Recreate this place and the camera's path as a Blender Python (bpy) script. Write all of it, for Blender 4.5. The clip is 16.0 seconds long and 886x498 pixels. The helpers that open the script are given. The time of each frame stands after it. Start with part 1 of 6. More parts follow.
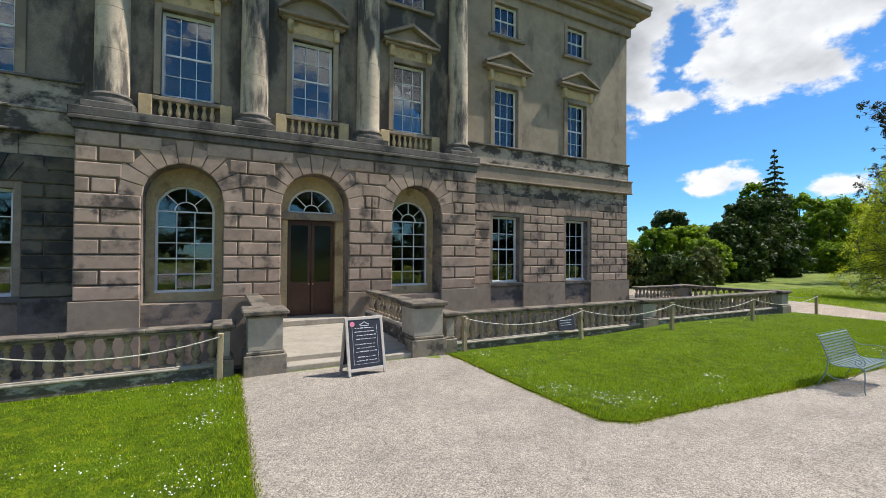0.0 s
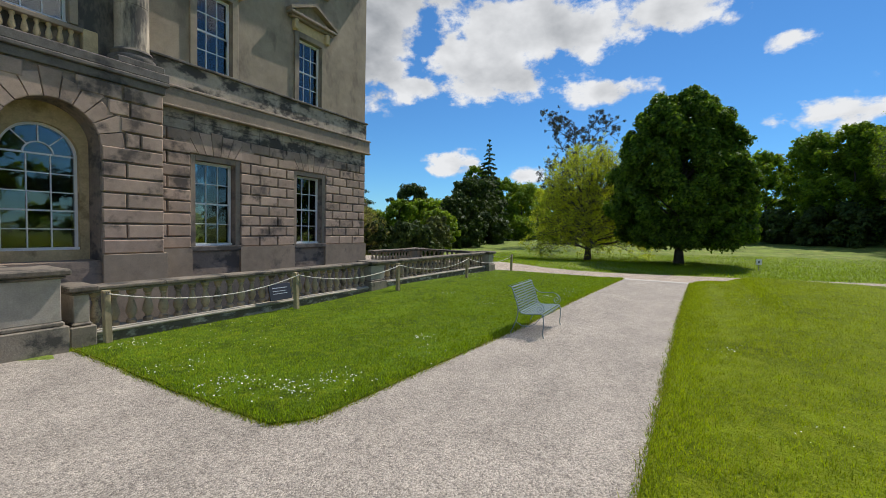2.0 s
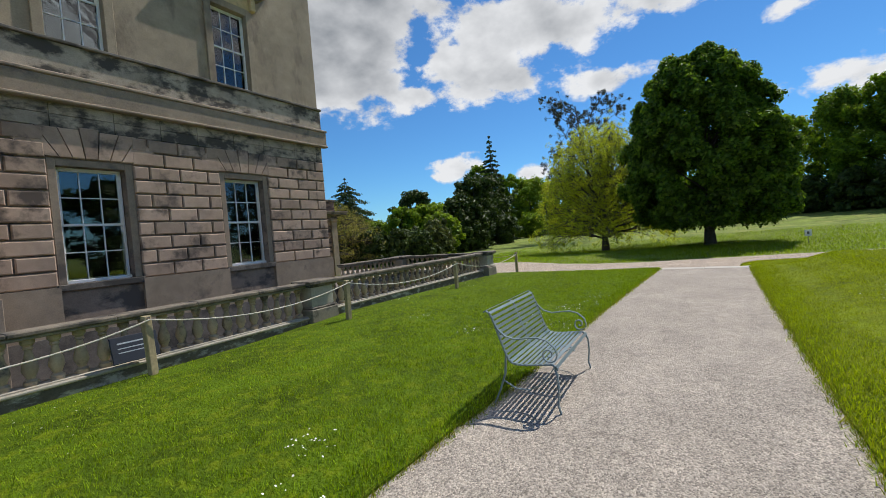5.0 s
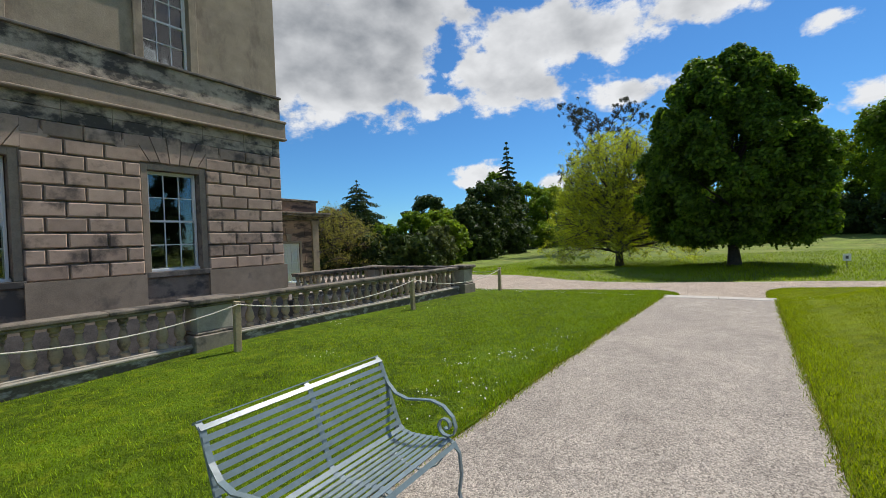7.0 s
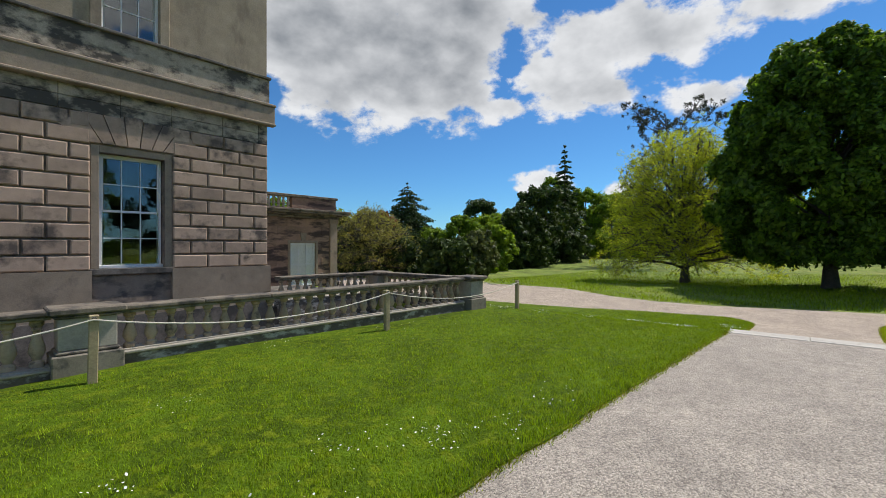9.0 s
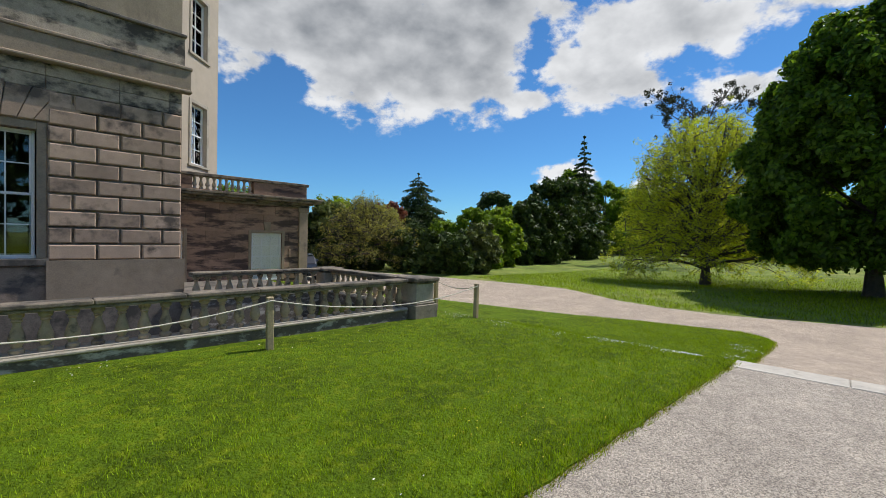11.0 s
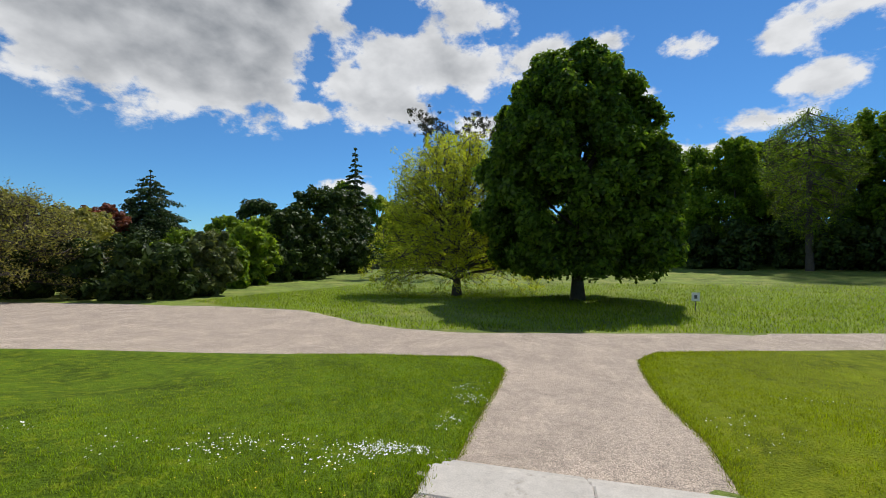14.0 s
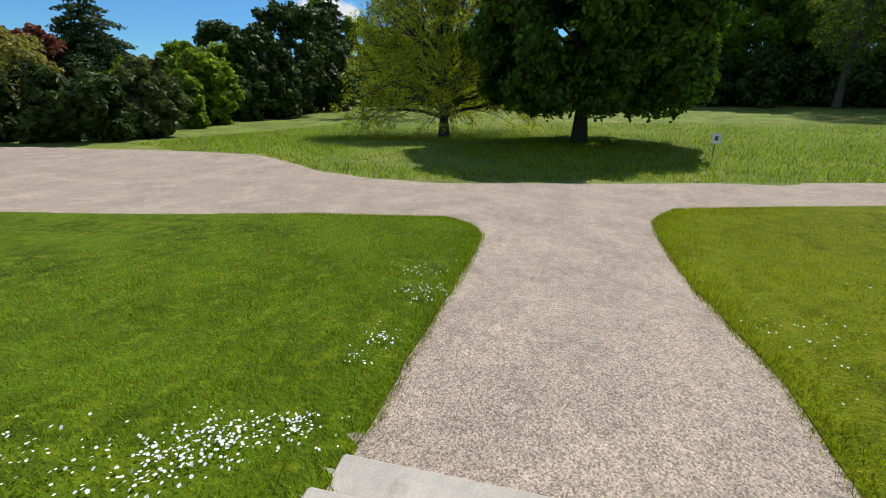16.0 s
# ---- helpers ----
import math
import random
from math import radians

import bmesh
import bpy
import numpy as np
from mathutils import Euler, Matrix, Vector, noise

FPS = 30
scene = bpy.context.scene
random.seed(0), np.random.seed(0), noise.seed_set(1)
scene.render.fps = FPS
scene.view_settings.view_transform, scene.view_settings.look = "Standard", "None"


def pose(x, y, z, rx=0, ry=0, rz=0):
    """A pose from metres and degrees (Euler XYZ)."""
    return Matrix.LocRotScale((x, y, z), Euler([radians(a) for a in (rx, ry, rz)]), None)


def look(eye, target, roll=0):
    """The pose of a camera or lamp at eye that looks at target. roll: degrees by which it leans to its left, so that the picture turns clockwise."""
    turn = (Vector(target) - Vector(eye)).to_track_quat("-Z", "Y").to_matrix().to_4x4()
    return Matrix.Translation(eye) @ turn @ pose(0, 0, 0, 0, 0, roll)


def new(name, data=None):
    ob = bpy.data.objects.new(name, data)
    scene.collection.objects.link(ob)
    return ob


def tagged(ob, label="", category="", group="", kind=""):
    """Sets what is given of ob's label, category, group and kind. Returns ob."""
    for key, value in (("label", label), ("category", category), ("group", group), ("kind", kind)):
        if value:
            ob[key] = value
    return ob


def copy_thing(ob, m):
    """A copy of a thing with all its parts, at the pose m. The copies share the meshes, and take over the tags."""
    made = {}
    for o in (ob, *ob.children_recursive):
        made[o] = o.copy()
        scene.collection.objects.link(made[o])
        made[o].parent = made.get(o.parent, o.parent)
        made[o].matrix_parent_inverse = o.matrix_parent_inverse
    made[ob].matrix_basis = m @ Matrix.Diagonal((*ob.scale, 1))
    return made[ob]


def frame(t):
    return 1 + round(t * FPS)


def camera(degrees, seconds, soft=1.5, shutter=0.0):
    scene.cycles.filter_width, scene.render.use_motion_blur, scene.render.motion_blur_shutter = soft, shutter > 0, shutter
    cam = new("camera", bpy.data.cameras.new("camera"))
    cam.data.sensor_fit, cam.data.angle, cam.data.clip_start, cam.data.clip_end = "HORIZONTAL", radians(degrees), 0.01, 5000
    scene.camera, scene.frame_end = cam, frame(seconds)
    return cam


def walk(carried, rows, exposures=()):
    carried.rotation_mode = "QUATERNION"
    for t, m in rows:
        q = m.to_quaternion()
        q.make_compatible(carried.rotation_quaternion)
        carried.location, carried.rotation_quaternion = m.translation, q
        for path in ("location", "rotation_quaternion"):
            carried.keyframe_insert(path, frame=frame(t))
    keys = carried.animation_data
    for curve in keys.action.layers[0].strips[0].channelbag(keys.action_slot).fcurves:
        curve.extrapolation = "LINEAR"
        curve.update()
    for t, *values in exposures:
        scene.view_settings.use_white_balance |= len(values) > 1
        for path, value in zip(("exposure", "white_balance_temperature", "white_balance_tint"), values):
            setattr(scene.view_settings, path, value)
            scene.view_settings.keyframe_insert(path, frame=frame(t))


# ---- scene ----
cam = camera(92.5, 16.0, 0.85)
PATH = [
    (0, (-14.75, -13.765, 2.277), (-13.823, -11.993, 2.303), 0.4),
    (0.5, (-14.322, -13.608, 2.183), (-12.879, -12.223, 2.183), -0.4),
    (1, (-13.774, -13.408, 2.111), (-12.105, -12.305, 2.082), 0.1),
    (1.5, (-13.276, -13.23, 2.01), (-11.583, -12.168, 1.933), 0.1),
    (2, (-12.707, -12.982, 1.93), (-10.982, -11.975, 1.832), 1.4),
    (2.5, (-12.237, -12.691, 1.815), (-10.512, -11.68, 1.776), -0.6),
    (3, (-11.654, -12.36, 1.741), (-9.9, -11.397, 1.736), -2.0),
    (3.5, (-11.034, -12.072, 1.666), (-9.271, -11.127, 1.651), -3.2),
    (4, (-10.363, -11.919, 1.617), (-8.617, -10.947, 1.542), -4.3),
    (4.2, (-10.056, -11.896, 1.628), (-8.322, -10.903, 1.557), -4.5),
    (6.3, (-7.226, -12.138, 1.676), (-5.561, -11.034, 1.592), -4.1),
    (6.5, (-6.954, -12.162, 1.692), (-5.274, -11.08, 1.617), -4.1),
    (7, (-6.288, -12.223, 1.703), (-4.643, -11.086, 1.668), -2.1),
    (7.5, (-5.613, -12.195, 1.695), (-4.048, -10.951, 1.755), 0.8),
    (8, (-4.952, -12.193, 1.702), (-3.435, -10.895, 1.818), 0.5),
    (8.5, (-4.218, -12.11, 1.686), (-2.742, -10.768, 1.821), 1.7),
    (8.7, (-3.93, -12.091, 1.672), (-2.441, -10.755, 1.695), 0.1),
    (10.8, (-0.903, -11.969, 1.737), (0.525, -10.569, 1.693), 1.0),
    (11, (-0.637, -11.941, 1.744), (0.77, -10.52, 1.702), 1.2),
    (11.5, (0.078, -11.976, 1.754), (1.36, -10.441, 1.755), 1.8),
    (12, (0.88, -11.993, 1.74), (2.252, -10.538, 1.74), 2.5),
    (12.5, (1.741, -12.038, 1.77), (3.455, -11.009, 1.79), 1.8),
    (13, (2.545, -11.894, 1.739), (4.432, -11.233, 1.795), 2.1),
    (13.5, (3.227, -11.755, 1.741), (5.129, -11.138, 1.794), 1.2),
    (14, (3.973, -11.593, 1.694), (5.889, -11.021, 1.735), 0.7),
    (14.5, (4.66, -11.484, 1.652), (6.592, -10.97, 1.687), -0.4),
    (15, (5.332, -11.43, 1.62), (7.266, -10.921, 1.627), -0.7),
    (15.5, (5.997, -11.43, 1.567), (7.906, -10.921, 1.257), -1.0),
    (15.8, (6.364, -11.435, 1.521), (8.209, -10.928, 0.929), 0.1),
    (16, (6.608, -11.439, 1.491), (8.419, -10.934, 0.809), 0.8),
]
walk(cam, [(t, look(eye, target, roll)) for t, eye, target, roll in PATH],
     [(0, 0.26), (1, 0.0), (2.5, -0.08), (11.5, -0.06), (12.5, 0.1), (13.2, -0.1), (15, -0.14), (16, -0.12)])

# ---- light: high sun along the front, blue sky with fair-weather cloud ----
SUN_AZ, SUN_EL = radians(-13.5), radians(55.0)
to_sun = Vector((math.cos(SUN_AZ) * math.cos(SUN_EL), math.sin(SUN_AZ) * math.cos(SUN_EL), math.sin(SUN_EL)))
world = bpy.data.worlds.new("sky")
scene.world = world
world.use_nodes = True
wn = world.node_tree.nodes
sky = wn.new("ShaderNodeTexSky")
sky.sky_type = "NISHITA"
sky.sun_disc = False
sky.sun_elevation = SUN_EL
sky.sun_rotation = radians(90) - SUN_AZ
sky.altitude = 100
sky.air_density, sky.dust_density, sky.ozone_density = 1.0, 0.0, 5.0
wn["Background"].inputs["Strength"].default_value = 0.097
deep = wn.new("ShaderNodeMix")
deep.data_type, deep.blend_type = "RGBA", "MULTIPLY"
deep.inputs["Factor"].default_value = 1.0
deep.inputs["B"].default_value = (0.57, 0.99, 1.27, 1)
world.node_tree.links.new(sky.outputs["Color"], deep.inputs["A"])
world.node_tree.links.new(deep.outputs["Result"], wn["Background"].inputs["Color"])
sun_lamp = bpy.data.lights.new("sun", "SUN")
sun_lamp.energy, sun_lamp.angle, sun_lamp.color = 4.6, radians(0.5), (1.0, 0.95, 0.87)
new("sun", sun_lamp).matrix_world = look(to_sun * 200, (0, 0, 0))


# ---- materials ----
def mat(name, base, rough=0.8, spread=0.25, scale=3.0, fine=60.0, bump=0.3, stain=None, stain_at=0.6, stain_scale=1.2,
        metal=0.0, per_piece=0.0, stain_stretch=1.0, bump_dist=0.006):
    """A worn surface: broad and fine noise on the colour, dark stains of their own shape, fine relief."""
    m = bpy.data.materials.new(name)
    m.use_nodes = True
    t = m.node_tree
    n, l = t.nodes, t.links
    p = n["Principled BSDF"]
    p.inputs["Roughness"].default_value, p.inputs["Metallic"].default_value = rough, metal
    geo = n.new("ShaderNodeNewGeometry")
    a, b, c = (n.new("ShaderNodeTexNoise") for _ in range(3))
    for tex, s in ((a, scale), (b, fine), (c, scale * 5)):
        tex.inputs["Scale"].default_value, tex.inputs["Detail"].default_value = s, 6
        l.new(geo.outputs["Position"], tex.inputs["Vector"])
    both, add = n.new("ShaderNodeMath"), n.new("ShaderNodeMath")
    both.operation = add.operation = "MULTIPLY_ADD"
    both.inputs[1].default_value = add.inputs[1].default_value = 0.7
    l.new(b.outputs["Fac"], both.inputs[0])
    l.new(a.outputs["Fac"], both.inputs[2])
    l.new(c.outputs["Fac"], add.inputs[0])
    l.new(both.outputs[0], add.inputs[2])
    last = add.outputs[0]
    if per_piece:
        info = n.new("ShaderNodeObjectInfo")
        mul = n.new("ShaderNodeMath")
        mul.operation = "MULTIPLY_ADD"
        mul.inputs[1].default_value = per_piece
        l.new(info.outputs["Random"], mul.inputs[0])
        l.new(last, mul.inputs[2])
        last = mul.outputs[0]
    ramp = n.new("ShaderNodeMapRange")
    ramp.inputs[1].default_value, ramp.inputs[2].default_value = 0.85, 1.55 + per_piece
    l.new(last, ramp.inputs[0])
    mix = n.new("ShaderNodeMix")
    mix.data_type = "RGBA"
    mix.inputs["A"].default_value = (*[c * (1 - spread) for c in base], 1)
    mix.inputs["B"].default_value = (*[min(1, c * (1 + spread)) for c in base], 1)
    l.new(ramp.outputs[0], mix.inputs["Factor"])
    col = mix.outputs["Result"]
    if stain:
        s = n.new("ShaderNodeTexNoise")
        mp = n.new("ShaderNodeMapping")
        mp.inputs["Scale"].default_value = (1, 1, stain_stretch)
        l.new(geo.outputs["Position"], mp.inputs["Vector"])
        l.new(mp.outputs[0], s.inputs["Vector"])
        s.inputs["Scale"].default_value, s.inputs["Detail"].default_value, s.inputs["Roughness"].default_value = stain_scale, 8, 0.62
        r = n.new("ShaderNodeMapRange")
        r.inputs[1].default_value, r.inputs[2].default_value = stain_at - 0.05, stain_at + 0.06
        l.new(s.outputs["Fac"], r.inputs[0])
        mix2 = n.new("ShaderNodeMix")
        mix2.data_type = "RGBA"
        mix2.inputs["B"].default_value = (*stain, 1)
        l.new(r.outputs[0], mix2.inputs["Factor"])
        l.new(col, mix2.inputs["A"])
        col = mix2.outputs["Result"]
    l.new(col, p.inputs["Base Color"])
    if bump:
        bp = n.new("ShaderNodeBump")
        bp.inputs["Strength"].default_value, bp.inputs["Distance"].default_value = bump, bump_dist
        l.new(b.outputs["Fac"], bp.inputs["Height"])
        l.new(bp.outputs[0], p.inputs["Normal"])
    return m


def leaf_mat(name, base, spread=0.35, glow=0.35, rough=0.55):
    """Leaves: colour differs leaf by leaf, some light passes through."""
    m = bpy.data.materials.new(name)
    m.use_nodes = True
    t = m.node_tree
    n, l = t.nodes, t.links
    p, out = n["Principled BSDF"], n["Material Output"]
    p.inputs["Roughness"].default_value, p.inputs["Specular IOR Level"].default_value = rough, 0.22
    geo = n.new("ShaderNodeNewGeometry")
    mix = n.new("ShaderNodeMix")
    mix.data_type = "RGBA"
    mix.inputs["A"].default_value = (*[c * (1 - spread) for c in base], 1)
    mix.inputs["B"].default_value = (base[0] * (1 + spread) + 0.01, base[1] * (1 + spread), base[2], 1)
    l.new(geo.outputs["Random Per Island"], mix.inputs["Factor"])
    l.new(mix.outputs["Result"], p.inputs["Base Color"])
    tr = n.new("ShaderNodeBsdfTranslucent")
    bright = n.new("ShaderNodeMix")
    bright.data_type, bright.blend_type = "RGBA", "MULTIPLY"
    bright.inputs["Factor"].default_value = 1
    bright.inputs["B"].default_value = (1.5, 1.5, 0.7, 1)
    l.new(mix.outputs["Result"], bright.inputs["A"])
    l.new(bright.outputs["Result"], tr.inputs["Color"])
    ms = n.new("ShaderNodeMixShader")
    ms.inputs[0].default_value = glow
    l.new(p.outputs[0], ms.inputs[1])
    l.new(tr.outputs[0], ms.inputs[2])
    l.new(ms.outputs[0], out.inputs["Surface"])
    return m


def glass_mat(name="window_glass", ior=2.0, tint=(0.75, 0.8, 0.8)):
    m = bpy.data.materials.new(name)
    m.use_nodes = True
    t = m.node_tree
    n, l = t.nodes, t.links
    n.remove(n["Principled BSDF"])
    tr, gl, fr, ms = (n.new(k) for k in ("ShaderNodeBsdfTransparent", "ShaderNodeBsdfGlossy", "ShaderNodeFresnel", "ShaderNodeMixShader"))
    tr.inputs["Color"].default_value = (*tint, 1)
    gl.inputs["Roughness"].default_value = 0.015
    fr.inputs["IOR"].default_value = ior
    wave, bp, geo = n.new("ShaderNodeTexNoise"), n.new("ShaderNodeBump"), n.new("ShaderNodeNewGeometry")
    wave.inputs["Scale"].default_value = 2.5
    bp.inputs["Strength"].default_value, bp.inputs["Distance"].default_value = 0.12, 0.02
    l.new(geo.outputs["Position"], wave.inputs["Vector"])
    l.new(wave.outputs["Fac"], bp.inputs["Height"])
    l.new(bp.outputs[0], gl.inputs["Normal"])
    l.new(fr.outputs[0], ms.inputs[0])
    l.new(tr.outputs[0], ms.inputs[1])
    l.new(gl.outputs[0], ms.inputs[2])
    l.new(ms.outputs[0], n["Material Output"].inputs["Surface"])
    return m


def gravel_mat(name="gravel", tone=(0.375, 0.325, 0.268)):
    m = mat(name, tone, 0.95, 0.24, 1.1, 9.0, 0.0)
    t = m.node_tree
    n, l = t.nodes, t.links
    p = n["Principled BSDF"]
    geo = n.new("ShaderNodeNewGeometry")
    vo, vo2 = n.new("ShaderNodeTexVoronoi"), n.new("ShaderNodeTexVoronoi")
    vo.inputs["Scale"].default_value, vo2.inputs["Scale"].default_value = 90, 38
    sep = n.new("ShaderNodeSeparateColor")
    for v in (vo, vo2):
        l.new(geo.outputs["Position"], v.inputs["Vector"])
    l.new(vo.outputs["Color"], sep.inputs[0])
    old = p.inputs["Base Color"].links[0].from_socket
    mr = n.new("ShaderNodeMapRange")
    mr.inputs[3].default_value, mr.inputs[4].default_value = 0.42, 1.5
    l.new(sep.outputs[0], mr.inputs[0])
    mul = n.new("ShaderNodeMix")
    mul.data_type, mul.blend_type = "RGBA", "MULTIPLY"
    mul.inputs["Factor"].default_value = 1
    comb = n.new("ShaderNodeCombineColor")
    for i in range(3):
        l.new(mr.outputs[0], comb.inputs[i])
    l.new(old, mul.inputs["A"])
    l.new(comb.outputs[0], mul.inputs["B"])
    l.new(mul.outputs["Result"], p.inputs["Base Color"])
    add = n.new("ShaderNodeMath")
    l.new(vo.outputs["Distance"], add.inputs[0])
    l.new(vo2.outputs["Distance"], add.inputs[1])
    bp = n.new("ShaderNodeBump")
    bp.invert = True
    bp.inputs["Strength"].default_value, bp.inputs["Distance"].default_value = 0.7, 0.0085
    l.new(add.outputs[0], bp.inputs["Height"])
    l.new(bp.outputs[0], p.inputs["Normal"])
    return m


M_RUST = mat("sandstone_block", (0.42, 0.303, 0.225), 0.9, 0.42, 1.4, 70, 0.5, (0.12, 0.092, 0.075), 0.575, 1.3, per_piece=0.5)
M_RUST_DARK = mat("blackened_sandstone_block", (0.15, 0.13, 0.095), 0.93, 0.45, 1.4, 60, 0.5, (0.045, 0.045, 0.04), 0.5, 1.2, per_piece=0.6)
M_ASHLAR = mat("ashlar", (0.27, 0.21, 0.165), 0.9, 0.28, 1.6, 40, 0.45, (0.10, 0.085, 0.075), 0.56, 1.3, stain_stretch=1.6)
M_BAND = mat("stained_band", (0.40, 0.335, 0.26), 0.92, 0.3, 1.4, 40, 0.5, (0.075, 0.066, 0.056), 0.51, 1.5, stain_stretch=1.5)
M_STRING = mat("string_course_stone", (0.30, 0.235, 0.172), 0.9, 0.28, 1.2, 40, 0.4, (0.12, 0.1, 0.085), 0.64, 1.0)
M_DARK = mat("sooty_and_dark_stone", (0.16, 0.14, 0.12), 0.95, 0.4, 1.5, 40, 0.5, (0.06, 0.055, 0.05), 0.55, 1.3)
M_STUCCO = mat("old_render", (0.345, 0.276, 0.196), 0.92, 0.26, 0.9, 30, 0.4, (0.21, 0.165, 0.12), 0.57, 0.9, stain_stretch=0.5)
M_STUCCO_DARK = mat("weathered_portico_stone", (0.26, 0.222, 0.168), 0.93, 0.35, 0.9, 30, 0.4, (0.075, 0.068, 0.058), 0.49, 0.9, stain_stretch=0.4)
M_COLUMN = mat("column_stone", (0.52, 0.43, 0.315), 0.85, 0.28, 1.2, 30, 0.4, (0.10, 0.085, 0.07), 0.56, 2.0, stain_stretch=0.22)
M_YELLOW = mat("ochre_stone", (0.54, 0.41, 0.225), 0.9, 0.25, 1.6, 30, 0.3, (0.30, 0.22, 0.11), 0.6, 1.5)
M_BALUST = mat("balustrade_stone", (0.25, 0.215, 0.165), 0.92, 0.3, 3.0, 50, 0.5, (0.07, 0.065, 0.055), 0.57, 2.6)
M_BALUSTER = mat("baluster_stone", (0.40, 0.31, 0.205), 0.9, 0.35, 4.0, 50, 0.4, (0.11, 0.09, 0.07), 0.58, 3.5, per_piece=0.6)
M_LICHEN = mat("lichened_base_stone", (0.13, 0.11, 0.09), 0.93, 0.35, 3.0, 40, 0.5, (0.46, 0.43, 0.38), 0.56, 3.2, stain_stretch=2.0)
M_COPING = mat("coping_stone", (0.20, 0.165, 0.125), 0.92, 0.35, 2.5, 50, 0.5, (0.07, 0.062, 0.052), 0.53, 2.2)
M_PALE = mat("pale_stone", (0.40, 0.355, 0.29), 0.88, 0.2, 2.5, 50, 0.3, (0.30, 0.27, 0.22), 0.6, 2.0)
M_STEP = mat("step_stone", (0.50, 0.46, 0.40), 0.9, 0.18, 2.5, 60, 0.4, (0.33, 0.29, 0.24), 0.62, 3.0)
M_PINKST = mat("pink_sandstone", (0.30, 0.195, 0.14), 0.9, 0.42, 1.2, 40, 0.4, (0.075, 0.05, 0.044), 0.53, 0.8, stain_stretch=4.0, per_piece=0.4)
M_WHITE = mat("white_paint", (0.78, 0.78, 0.78), 0.5, 0.05, 3, 40, 0.05)
M_BLIND = mat("window_blind", (0.80, 0.79, 0.75), 0.8, 0.06, 3, 40, 0.05)
M_DOOR = mat("varnished_oak_door", (0.085, 0.034, 0.018), 0.35, 0.3, 3, 60, 0.08)
M_BRASS = mat("brass", (0.7, 0.5, 0.2), 0.3, 0.1, 5, 60, 0.05, metal=1.0)
# Room shells: the dimness indoors is put into this dark colour.
M_ROOM = mat("darkened_room_shell", (0.16, 0.14, 0.12), 0.9, 0.1, 1, 20, 0.05)
M_GLASS = glass_mat()
M_CLEAR = glass_mat("clear_glass", 1.16, (0.98, 0.985, 0.98))
# Door panes: the unlit hall behind them is put into this near-black colour.
M_HALLDARK = mat("door_glass_hall_dark", (0.010, 0.012, 0.010), 0.1, 0.2, 2, 30, 0.0)
M_GRAVEL = gravel_mat()
M_DRIVE = gravel_mat("drive_gravel", (0.425, 0.345, 0.27))
M_LAWN = mat("mown_grass", (0.085, 0.14, 0.004), 0.95, 0.6, 0.9, 30, 1.0, (0.16, 0.21, 0.006), 0.56, 6.5, bump_dist=0.05)
M_MEADOW = mat("meadow_grass", (0.15, 0.205, 0.02), 0.95, 0.55, 0.35, 14, 1.0, (0.25, 0.27, 0.05), 0.57, 0.5, bump_dist=0.06)
M_LAWN.node_tree.nodes["Principled BSDF"].inputs["Specular IOR Level"].default_value = 0.15
M_BLADE = leaf_mat("grass_blade", (0.195, 0.288, 0.009), 0.65, 0.4, 0.7)
# Right lawn: sun shining through the grass is put into this yellower colour.
M_LAWN_SUNLIT = mat("sunlit_yellowish_lawn", (0.145, 0.185, 0.004), 0.95, 0.6, 0.6, 30, 1.0, (0.19, 0.22, 0.008), 0.56, 5.0, bump_dist=0.05)
M_LAWN_SUNLIT.node_tree.nodes["Principled BSDF"].inputs["Specular IOR Level"].default_value = 0.15
# Blades of that lawn, with the same sunlight put into the colour.
M_BLADE_SUNLIT = leaf_mat("sunlit_yellowish_blade", (0.27, 0.335, 0.008), 0.6, 0.4, 0.7)
M_STRAW = leaf_mat("dry_edge_blade", (0.24, 0.24, 0.04), 0.45, 0.4, 0.7)
M_POST = mat("weathered_softwood", (0.42, 0.33, 0.19), 0.8, 0.25, 4, 40, 0.3, (0.28, 0.22, 0.13), 0.58, 5, stain_stretch=0.15)
M_ROPE = mat("rope", (0.62, 0.57, 0.47), 0.9, 0.2, 20, 200, 0.3)
M_BENCH = mat("grey_green_paint", (0.185, 0.24, 0.252), 0.3, 0.15, 8, 60, 0.1, (0.16, 0.20, 0.20), 0.62, 12)
M_BARK = mat("bark", (0.085, 0.07, 0.055), 0.95, 0.35, 3, 14, 0.8, bump_dist=0.04)
M_BLACK = mat("blackboard_paint", (0.022, 0.026, 0.04), 0.55, 0.2, 4, 60, 0.05)
M_FRAMEW = mat("limed_wood_frame", (0.55, 0.49, 0.43), 0.6, 0.15, 5, 60, 0.1)
M_CHALK = mat("white_chalk", (0.75, 0.75, 0.78), 0.9, 0.1, 5, 60, 0.0)
M_DAISY = mat("daisy_petal", (0.82, 0.82, 0.78), 0.7, 0.06, 5, 60, 0.0)
M_LEAD = mat("lead", (0.10, 0.10, 0.105), 0.7, 0.2, 3, 40, 0.2)


